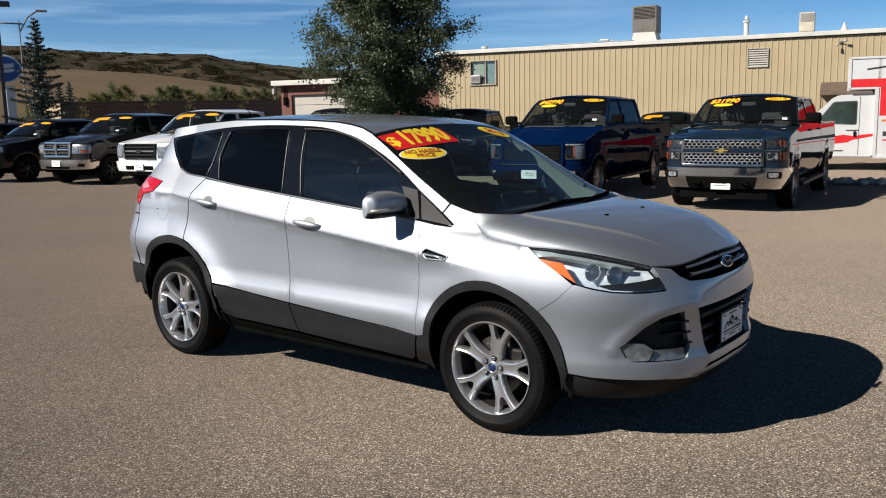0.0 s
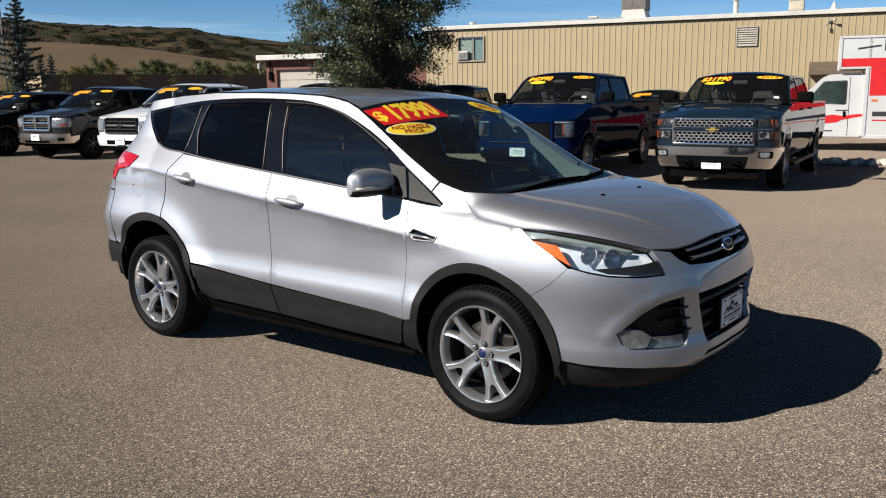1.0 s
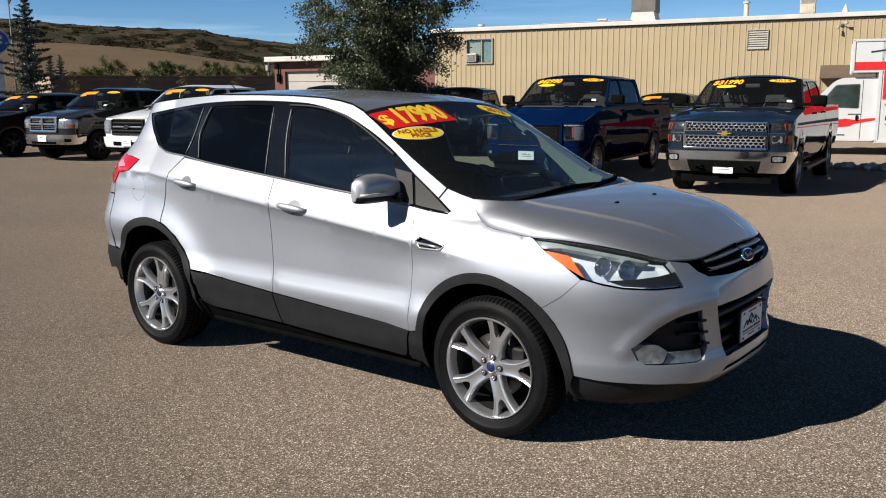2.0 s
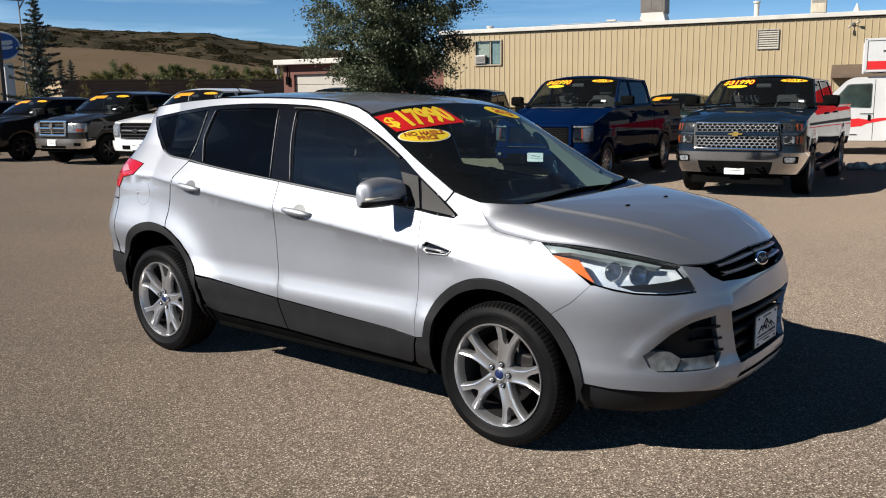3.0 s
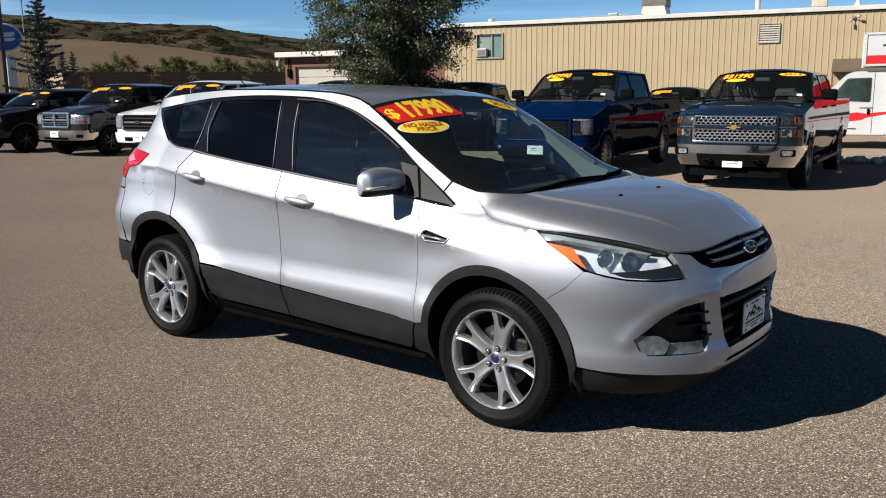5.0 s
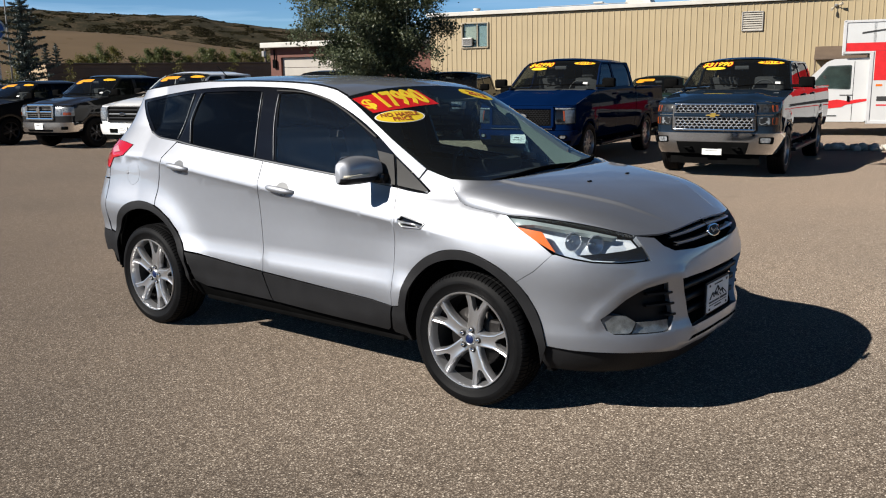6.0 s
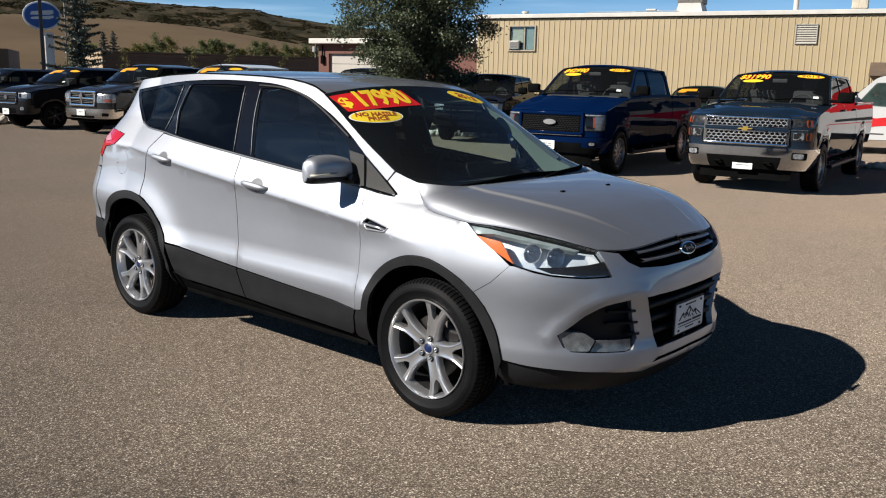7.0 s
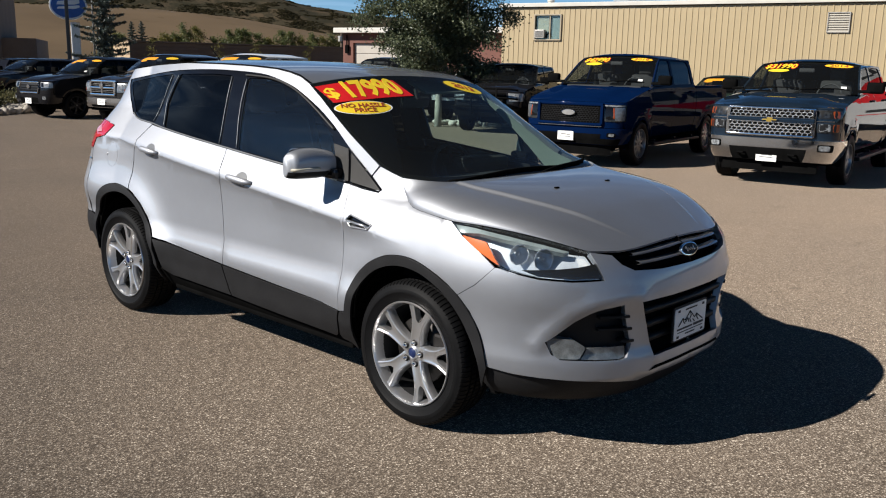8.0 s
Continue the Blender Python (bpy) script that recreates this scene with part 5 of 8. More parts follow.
def stickers(car):
    """Price and year stickers on the windscreen."""
    red = part("price_sticker", patch([[(-.652, .820), (-.105, .827), (-.125, 1.006), (-.686, 1.018)]], screen_skin, .04, .0008, 0, lift=.002), VINYL_RED, car, "red price sticker with yellow figures")
    onto(writing("$", .150, VINYL_YELLOW, red, Matrix.Translation((-.622, .915, .0035)) @ pose(0, 0, 0, 0, 0, 4), "figure", bold=.004), screen_skin)
    onto(writing("17990", .232, VINYL_YELLOW, red, Matrix.Translation((-.348, .926, .0035)) @ Matrix.Shear("XY", 4, (.10, 0)), "figure", bold=.0085, squeeze=.70), screen_skin)

    def tilted(name, parent, c, across, up, k, lift, mat, label=""):
        return part(name, patch([[(c[0] + k * (across[0] * math.cos(a) + up[0] * math.sin(a)), c[1] + k * (across[1] * math.cos(a) + up[1] * math.sin(a))) for a in steps(0, 2 * math.pi, 36)[:-1]]], screen_skin, .04, .0006, 0, lift=lift), mat, parent, label)

    def words(text, size, parent, c, across, up, dy, squeeze=1.0, bold=.0008, name="words"):
        turn = Matrix(((across[0], up[0], 0, c[0] + up[0] * dy), (across[1], up[1], 0, c[1] + up[1] * dy), (0, 0, 1, .0045), (0, 0, 0, 1)))
        onto(writing(text, size, INK_RED, parent, turn, name, bold=bold, squeeze=squeeze), screen_skin)
    c, across, up = (-.507, .746), (.172, -.016), (.018, .064)
    ov = tilted("price_oval", car, c, across, up, 1.0, .002, VINYL_WHITE, "yellow oval sticker with dark red words")
    tilted("oval_field", ov, c, across, up, .94, .0028, VINYL_YELLOW)
    words("NO HASSLE", .82, ov, c, across, up, .28, .36, .012)
    words("PRICE", .82, ov, c, across, up, -.42, .36, .012)
    c, across, up = (.42, .946), (.125, -.045), (.022, .056)
    yr = tilted("year_oval", car, c, across, up, 1.0, .002, VINYL_YELLOW, "yellow oval sticker with the model year")
    words("2013", 1.30, yr, c, across, up, -.05, .44, .03, "figure")


# ---- ground ----
bm = bmesh.new()
ring_r = [0, 20, 60, 140, 400, 1200, 3500]
sheet(bm, lambda u, v: Vector((u * math.cos(v), u * math.sin(v), 0)), ring_r[1:], steps(0, 2 * math.pi, 48), False)
bmesh.ops.create_circle(bm, cap_ends=True, segments=48, radius=20)
bmesh.ops.remove_doubles(bm, verts=bm.verts[:], dist=1e-3)
bmesh.ops.recalc_face_normals(bm, faces=bm.faces[:])
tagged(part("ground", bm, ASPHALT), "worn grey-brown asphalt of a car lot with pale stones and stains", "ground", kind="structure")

crossover(pose(0, 0, 0))


# ---- pickups and other parked vehicles ----
def pickup(at, k):
    """A crew-cab pickup; its front axle lies at the origin, nose along +x. k: sizes, colours and the kind of nose."""
    H, hw, fo, wb, R = k.get("H", 1.90), k.get("hw", .99), k.get("fo", .95), k.get("wb", 3.65), k.get("R", .40)
    paint, kind, suv = k["paint"], k.get("nose", "plain"), k.get("suv", False)
    ro = k.get("ro", 1.20)
    zb, zh = H * k.get("belt", .70), H * k.get("hood", .60)      # belt, hood edge
    xj, wrap = .45, .55 + hw * .75
    mid = xj + wrap
    truck = thing(k.get("name", "pickup_truck"), k["label"], k.get("category", "pickup"), k.get("group", ""), at)

    def width(x, z):
        w = spline([.40, .52, .66, .85, 1.02, zb - .06, zb, H - .10, H], [hw - .12, hw - .065, hw - .035, hw - .008, hw, hw - .022, hw - .05, hw - .205, hw - .27])(z)
        for c in (0, -wb):
            r = math.hypot(x - c, z - R)
            w += k.get("flare", .022) * math.exp(-((r - .50) / .07) ** 2) * min(1, max(0, (z - .35) / .1))
        return w

    front_x = spline([.40, .60, .80, zh - .12, zh - .02, zh + .06], [fo - .06, fo - .01, fo - .01, fo - .03, fo - .07, fo - .16])

    def skin_t(a, z):
        if a <= xj:
            return Vector((a, -width(a, z), z))
        w, reach, n = width(xj, z), front_x(z), k.get("n", 4.5)
        ph = min(1, (a - xj) / wrap) * math.pi / 2
        sn, cs = math.sin(ph), max(0, math.cos(ph))
        r = ((cs / w) ** n + (sn / (reach - xj)) ** n) ** (-1 / n)
        return Vector((xj + r * sn, -r * cs, z))

    def run(y):
        """The run at which the nose has come in to y from the middle (bisection)."""
        lo, hi = xj, mid
        for _ in range(24):
            m_ = (lo + hi) / 2
            lo, hi = (m_, hi) if -skin_t(m_, 1.0).y > y else (lo, m_)
        return lo

    def both(name, loops, mat, parent=truck, label="", **kk):
        kk.setdefault("step", .10)
        o = part(name, patch(loops, skin_t, **kk), mat, parent, label)
        return o, mirrored(o)

    def arch(c, r=.455, n=14, lo=-.25):
        return [(c + r * math.cos(a), R + .02 + r * math.sin(a)) for a in steps(lo, math.pi - lo, n)]
    cab = k.get("cab", .10)
    xd0, xd1, xd2, xc = -.52, -1.52 - cab * .3, -2.42 - cab, -2.58 - cab
    zs = .50
    end = -(wb + ro)
    fa, ra = arch(0), arch(-wb)

    def edge_zz(x):
        return zh + (zb - .02 - zh) * (min(1, max(0, (xj + .2 - x) / (xj + .72))) ** .75)
    # panels
    both("front_fender", [[(xd0, zs), (-.46, zs), *[p for p in fa[::-1] if p[1] > zs and p[0] < .42], (.47, .62), (xj + .22, .72), (xj + .22, zh), (xj, edge_zz(xj)), (.2, edge_zz(.2)), (-.1, edge_zz(-.1)), (-.3, edge_zz(-.3)), (xd0, zb - .02)]], paint)
    fd, fdl = both("front_door", [[(xd0, zs), (xd0, zb - .01), (xd1, zb + .01), (xd1, zs)][::-1]], paint)
    rd, rdl = both("rear_door", [[(xd1, zs), (xd1, zb + .01), (xd2, zb + .02), (xd2, .9), (xd2 + .12, zs)][::-1]], paint)
    if suv:
        both("quarter_panel", [[(xd2 + .12, zs), (xd2, .9), (xd2, zb + .02), (end + .06, zb + .03), (end, .55), (-wb - .46, .55), *[p for p in ra[::-1] if p[1] > .55]][::-1]], paint)
    else:
        both("cab_corner", [[(xd2 + .12, zs), (xd2, .9), (xd2, zb + .02), (xc, zb + .02), (xc, zs)][::-1]], paint)
        both("bed_side", [[(xc - .02, zs), (-wb + .46, zs), *[p for p in ra if p[1] > zs], (-wb - .46, .58), (end, .60), (end, zb - .01), (xc - .02, zb - .01)]], paint)
    both("rocker", [[(-.46, .40), (xd2, .40), (-wb + .46, .40), (-wb + .46, zs), (-.46, zs)]], k.get("rocker", BLACK), lift=-.012)
    for c, ar in ((0, fa), (-wb, ra)):
        both("arch_trim", [[*ar, *[(c + (x - c) * .90, R + .02 + (z - R - .02) * .90) for x, z in ar[::-1]]]], k.get("arch", paint), lift=.006, depth=.03)
    # greenhouse
    za = H - .085
    roofline = [(-.50, zb), (-.70, zb + .17), (-1.00, za - .09), (-1.18, za)]
    back = [(xd2 - .09, za), (xc + .03, zb + .05), (xc, zb)] if not suv else [(end + .45, za), (end + .12, zb + .05), (end + .08, zb)]
    fg = [(-.66, zb + .03), (-.80, zb + .17), (-1.14, za - .04), (xd1 + .02, za - .03), (xd1 + .02, zb + .03)]
    rg = [(xd1 - .08, zb + .03), (xd1 - .08, za - .03), (xd2 + .12, za - .04), (xd2 + .03, za - .14), (xd2, zb + .04)]
    holes = [rounded(fg, .03), rounded(rg, .04)]
    if suv:
        qg = [(xd2 - .10, zb + .05), (xd2 - .08, za - .06), (end + .52, za - .06), (end + .25, zb + .06)]
        holes.append(rounded(qg, .04))
    both("cab_side", [[*roofline, *back, (-2.0, zb), (-1.0, zb)][::-1], *holes], paint, depth=.03)
    both("side_window", [holes[0]], GLASS_TRUCK, fd, lift=-.012, depth=0)
    both("side_window", [holes[1]], GLASS_DARK, rd, lift=-.012, depth=0)
    if suv:
        both("side_window", [holes[2]], GLASS_DARK, truck, lift=-.012, depth=0)
    xe = back[0][0]

    def roof_t(u, v):
        e = skin_t(u, za)
        return Vector((u, -e.y * v, za + (H - za) * (1 - abs(v) ** 2.6) * min(1, max(.35, (u - xe + .1) * 3), max(.35, (-1.10 - u) * 4 + .35))))
    bm = bmesh.new()
    sheet(bm, roof_t, steps(xe, -1.16, 12), steps(-1, 1, 16), True)
    part("roof", bm, paint, truck, smooth=60)
    top = along([(-1.17, 0, za + .035), (-1.175, -.35, za + .027), skin_t(-1.18, za)])
    low = along([(-.24, 0, zb + .015), (-.27, -.45, zb + .012), skin_t(-.50, zb)])
    mids = along([(-1.17, 0, za + .035), (-.72, 0, (za + zb) / 2 + .05), (-.24, 0, zb + .015)])
    sides = along([skin_t(-1.18, za), skin_t(-1.0, za - .09), skin_t(-.70, zb + .17), skin_t(-.50, zb)])
    raw = coons(top, low, mids, sides)
    scale_v = (mids(0) - mids(1)).length

    def screen(u, v):
        p = raw(min(1, max(0, 1 - v / scale_v)), min(1, abs(u) / .78))
        if u > 0:
            p.y = -p.y
        return p
    bm = bmesh.new()
    sheet(bm, screen, steps(-.775, .775, 16), steps(0, scale_v, 8))
    part("windscreen", bm, GLASS_CLEAR, truck, smooth=60)
    part("windscreen_band", patch([[(-.765, scale_v - .05), (.765, scale_v - .05), (.765, scale_v - .002), (-.765, scale_v - .002)]], screen, .06, 0, 0, lift=-.004), BLACK, truck)
    bm = bmesh.new()
    sheet(bm, lambda u, v: roof_t(u, v * .97) + Vector((0, 0, -.03)), steps(xe, -1.14, 6), steps(-1, 1, 8))
    part("headlining", bm, TRIM_DARK, truck)
    for u0, u1 in ((-.62, .05), (.0, .66)):
        bm = bmesh.new()
        tube(bm, [screen(u0 + (u1 - u0) * q, .05 + .07 * math.sin(q * 2.4)) + Vector((.01, 0, .015)) for q in steps(0, 1, 5)], .010, 5)
        part("wiper", bm, BLACK, truck)
    # rear wall of the cab or body
    bm = bmesh.new()
    if suv:
        sheet(bm, lambda u, v: Vector((end + .05 + (.40 * max(0, u - .35) / .65), width(end, .6 + (za - .6) * u) * v, .6 + (za - .6) * u)), steps(0, 1, 8), steps(-1, 1, 6))
        part("tailgate", bm, paint, truck, smooth=60)
    else:
        sheet(bm, lambda u, v: Vector((xc - .0 + .14 * u, width(xc, zb + (za - zb) * u) * v * .99, .6 + (za - .6) * u)), steps(0, 1, 6), steps(-1, 1, 6))
        part("cab_rear", bm, paint, truck, smooth=60)
        bm = bmesh.new()
        block(bm, ((xc + end) / 2, 0, .68), (xc - end - .04, hw * 1.84, .06), .01)
        block(bm, (end + .03, 0, .95), (.06, hw * 1.9, zb - .66), .02)
        for sd in (-1, 1):
            block(bm, ((xc + end) / 2, sd * (hw - .09), zb - .01), (xc - end - .02, .15, .035), .012)
            block(bm, ((xc + end) / 2, sd * (hw - .15), .95), (xc - end - .04, .03, zb - .70), .0)
        part("bed", bm, paint, truck)
    # hood: from the cowl down to the nose, its edges on the fenders
    ztop = zb - .02

    def edge_z(x):
        q = min(1, max(0, (xj + .2 - x) / (xj + .72)))
        return zh + (ztop - zh) * (q ** .75)

    def hood_t(u, v):
        s = abs(v)
        front = skin_t(mid - s * (mid - xj - .22), zh)
        x0 = -.24 - .26 * s ** 2
        x = x0 + (front.x - x0) * u
        ze = edge_z(x) if x < xj + .2 else zh
        y = s * (width(min(x, xj), ze) - .008) * (1 - u ** 5) + (-front.y) * u ** 5
        crown = (.045 + k.get("dome", .03) * min(1, max(0, (.68 - s) / .12))) * (1 - s ** 4) * min(1, (1 - u) / .18) ** .6
        return Vector((x, y if v > 0 else -y, ze + crown * (1 - .5 * max(0, .15 - u) / .15)))
    bm = bmesh.new()
    sheet(bm, hood_t, steps(0, 1, 16), steps(-1, 1, 22), False)
    part("hood", bm, paint, truck, smooth=50)
    # nose skin, lamps, grille, bumper
    both("nose_panel", [[(xj + .225, .70), (mid, .70), (mid, zh), (xj + .225, zh)]], k.get("face", paint), lift=-.004, free=lambda u, v: u > mid - .01, depth=.02)
    nose_front(truck, k, kind, both, skin_t, run, mid, zh, fo, hw, front_x, xj)
    # underside, wheels, cabin
    bm = bmesh.new()
    block(bm, ((.6 + end) / 2 - .1, 0, .52), (.5 - end, 1.2, .22), .03)
    for c in (0, -wb):
        for sd in (-1, 1):
            sheet(bm, lambda u, v: Vector((c + .47 * math.cos(u), sd * v, R + .02 + .47 * math.sin(u))), steps(-.2, math.pi + .2, 14), [hw - .03, .50])
        rod(bm, (c, -.75, R), (c, .75, R), .05)
    part("chassis", bm, BLACK, truck)
    bm = bmesh.new()
    for sd in (-1, 1):
        block(bm, (-wb / 2, sd * .52, .40), (wb + .4, .10, .22), .02)
        block(bm, (-wb / 2 + .1, sd * .30, .33), (wb * .7, .26, .16), .04)
    block(bm, (-.02, 0, .33), (.30, .9, .18), .04)
    part("frame_rail", bm, BLACK, truck)
    if k.get("step"):
        for sd in (-1, 1):
            bm = bmesh.new()
            block(bm, (-wb / 2 + .05, sd * (hw - .02), .375), (wb - 1.15, .15, .06), .02)
            for x in (-.75, -wb / 2, -wb + .85):
                block(bm, (x, sd * (hw - .14), .42), (.07, .22, .05), .01)
            part("running_board", bm, MESH_BLACK, truck)
    both("inner_shell", [[(xc if not suv else end + .1, .48), (-wb + .44, .48) if suv else (xc, .48), (-.48, .48), (-.48, zb - .03), (xc if not suv else end + .1, zb - .03)]], BLACK, lift=-.05, depth=0, step=.3)
    for c in (0, -wb):
        for sd in (-1, 1):
            wheel(truck, pose(c, sd * (hw - .13), R, 0, 0, 0 if sd < 0 else 180), R, k.get("rim", .255), .26, k.get("wheel", "six"), seg=48)
    bm = bmesh.new()
    block(bm, (-.62, 0, zb - .08), (.46, hw * 1.55, .16), .05)
    part("dashboard", bm, TRIM_DARK, truck)
    m = Matrix.Translation((-.92, .40, zb - .02)) @ pose(0, 0, 0, 0, 65, 0)
    bm = bmesh.new()
    tube(bm, [m @ Vector((.19 * math.cos(a), .19 * math.sin(a), 0)) for a in steps(0, 2 * math.pi, 18)], .015, 6)
    part("steering_wheel", bm, TRIM_DARK, truck)
    for x, y in ((-1.45, -.40), (-1.45, .40), (-2.25 - cab, -.42), (-2.25 - cab, .42)):
        bm = bmesh.new()
        block(bm, (x, y, zb - .10), (.16, .52, .62), .06)
        block(bm, (x - .03, y, zb + .31), (.11, .27, .19), .05)
        block(bm, (x + .25, y, zb - .42), (.5, .52, .16), .05)
        part("seat", bm, CLOTH, truck, smooth=60)
    bm = bmesh.new()
    block(bm, (-.98, 0, za - .10), (.03, .25, .07), .02)
    part("rear_view_mirror", bm, TRIM_DARK, truck)
    for sd in (-1, 1):
        bm = bmesh.new()
        s = k.get("mirror", .85)
        block(bm, (-.60, sd * (hw + .15), zb + .11), (.12, .30 * s, .21 * s), .045)
        mm = part("door_mirror", bm, k.get("mirror_mat", BLACK), truck, smooth=60)
        bm = bmesh.new()
        block(bm, (-.58, sd * (hw - .0), zb + .05), (.09, .20, .05), .02)
        part("mirror_arm", bm, BLACK, mm)
        bm = bmesh.new()
        block(bm, (-.665, sd * (hw + .15), zb + .11), (.006, .19, .17 * s), .002)
        part("mirror_glass", bm, CHROME, mm)
        for x, par in ((xd1 + .14, fd if sd < 0 else fdl), (xd2 + .13, rd if sd < 0 else rdl)):
            bm = bmesh.new()
            y = width(x, zb - .10)
            rows = []
            for u in steps(-.11, .11, 8):
                o = .012 + .03 * (1 - (abs(u) / .11) ** 4)
                rows.append([bm.verts.new((x + u, sd * (y + o + d), zb - .11 + e)) for d, e in ((0, -.018), (.006, 0), (0, .018), (-.012, .016), (-.012, -.016))])
            for a, b in zip(rows, rows[1:]):
                for q in range(5):
                    bm.faces.new((a[q], a[(q + 1) % 5], b[(q + 1) % 5], b[q]))
            bmesh.ops.recalc_face_normals(bm, faces=bm.faces[:])
            part("handle", bm, k.get("handle", paint), par, smooth=50)
    # stickers on the windscreen
    top_v = scale_v - (.075 if k.get("price") != "orange" else .12)
    if k.get("price"):
        figures = Matrix.Translation((-.41, top_v - .10, .0035)) @ Matrix.Shear("XY", 4, (.2, 0))
        if k["price"] != "orange":
            red = onto(writing(k["price"], .245, VINYL_RED, truck, figures, "price_sticker", bold=.021, squeeze=.66, label="yellow price figures edged in red"), screen)
            onto(writing(k["price"], .245, VINYL_YELLOW, red, Matrix.Translation((0, 0, .0022)) @ figures, "figure", bold=.006, squeeze=.66), screen)
        else:
            red = part("price_sticker", patch([[(-.66, top_v - .17), (-.10, top_v - .17), (-.10, top_v), (-.60, top_v)]], screen, .06, .0008, 0, lift=.003), VINYL_ORANGE, truck, "orange price sticker")
        part("price_oval", patch([oval(-.40 if k["price"] != "orange" else -.50, top_v - (.262 if k["price"] != "orange" else .225), .165 if k["price"] != "orange" else .13, .056, 20)], screen, .05, .0008, 0, lift=.003), VINYL_YELLOW if k["price"] != "orange" else VINYL_ORANGE, truck, "yellow oval sticker")
    if k.get("year"):
        yo = part("year_oval", patch([oval(.46, top_v - .045, .215, .072, 24)], screen, .05, .0008, 0, lift=.003), VINYL_ORANGE if kind != "cross" else VINYL_YELLOW, truck, "yellow oval year sticker")
        part("oval_field", patch([oval(.46, top_v - .045, .203, .062, 24)], screen, .05, 0, 0, lift=.004), VINYL_YELLOW if k["year"] != "bars" else VINYL_AMBER, yo)
        if k["year"] != "bars":
            onto(writing(k["year"], .125, INK_RED, yo, Matrix.Translation((.46, top_v - .046, .006)), "figure", bold=.002, squeeze=1.15), screen)
        part("inspection_sticker", patch([[(.55, .13), (.62, .13), (.62, .22), (.55, .22)]], screen, .05, 0, 0, lift=.003), VINYL_WHITE, truck)
    return truck


def nose_front(truck, k, kind, both, skin_t, run, mid, zh, fo, hw, front_x, xj):
    """Grille, lamps, bumper, plate and emblem of a pickup's nose."""
    free = lambda u, v: u > mid - .01
    A = run

    def bar(y0, y1, z, h, d, mat, out=.03, name="grille_bar", z2=None):
        bm = bmesh.new()
        rows = []
        for y in steps(y0, y1, 10):
            zz = z if z2 is None else z + (z2 - z) * (y - y0) / (y1 - y0)
            x = skin_t(run(max(abs(y), .001)), zz).x
            rows.append([bm.verts.new((x + dx, y, zz + dz)) for dx, dz in ((out - d, -h / 2), (out - .004, -h / 2), (out, -h * .3), (out, h * .3), (out - .004, h / 2), (out - d, h / 2))])
        for a, b in zip(rows, rows[1:]):
            for q in range(6):
                bm.faces.new((a[q], b[q], b[(q + 1) % 6], a[(q + 1) % 6]))
        bm.faces.new(rows[0]), bm.faces.new(rows[-1])
        bmesh.ops.recalc_face_normals(bm, faces=bm.faces[:])
        return part(name, bm, mat, truck, smooth=40)

    def post(y, z0, z1, w, mat, out=.03, name="grille_bar"):
        bm = bmesh.new()
        x = skin_t(run(abs(y)), (z0 + z1) / 2).x
        block(bm, (x + out - .03, y, (z0 + z1) / 2), (.06, w, z1 - z0), .006)
        return part(name, bm, mat, truck)

    def face(name, y0, y1, z0, z1, mat, lift, parent=truck, depth=.02, r=.02, label=""):
        """A panel on both halves of the nose between |y| = y0 and y1."""
        return both(name, [rounded([(A(y1), z0), (A(y0) if y0 > 0 else mid, z0), (A(y0) if y0 > 0 else mid, z1), (A(y1), z1)], r) if y0 > 0 else
                           [(A(y1), z0), (mid, z0), (mid, z1), (A(y1), z1)]], mat, parent, label, lift=lift, depth=depth, free=free, gap=0, step=.06)

    def honeycomb(y0, y1, z0, z1, size, mat, r=.006):
        bm = bmesh.new()
        done = set()
        rows = int((z1 - z0) / (size * 1.5)) + 1
        for j in range(rows):
            cz = z0 + size * .75 + j * size * 1.5
            n = int((y1 - y0) / (size * 2.6)) + 1
            for i in range(n):
                cy = y0 + size * 1.3 + i * size * 2.6 + (size * 1.3 if j % 2 else 0)
                pts = [(cy + size * 1.5 * math.cos(a), cz + size * math.sin(a)) for a in (math.pi / 6 + q * math.pi / 3 for q in range(6))]
                for p, q in zip(pts, pts[1:] + pts[:1]):
                    key = tuple(sorted(((round(p[0], 2), round(p[1], 2)), (round(q[0], 2), round(q[1], 2)))))
                    if key in done or not (y0 < p[0] < y1 and y0 < q[0] < y1 and z0 < p[1] < z1 and z0 < q[1] < z1):
                        continue
                    done.add(key)
                    xx = skin_t(run(max(abs(p[0]), .001)), p[1]).x + .012
                    rod(bm, (xx, *p), (xx, *q), r, seg=4)
        return tagged(part("grille_mesh", bm, mat, truck), kind="stuff")

    def emblem(z, rx, rz, mats, out=.045, outline=None):
        m = Matrix.Translation((front_x(z) + out - .012, 0, z)) @ pose(0, 0, 0, 90, 0, 90)
        bm = bmesh.new()
        slab(bm, outline or oval(0, 0, rx, rz, 28), .014, m, .003)
        e = part("emblem", bm, mats[0], truck)
        if len(mats) > 1:
            bm = bmesh.new()
            slab(bm, [(x * .88, y * .80) for x, y in (outline or oval(0, 0, rx, rz, 28))], .004, m @ Matrix.Translation((0, 0, .013)))
            part("emblem_field", bm, mats[1], e)
        return e

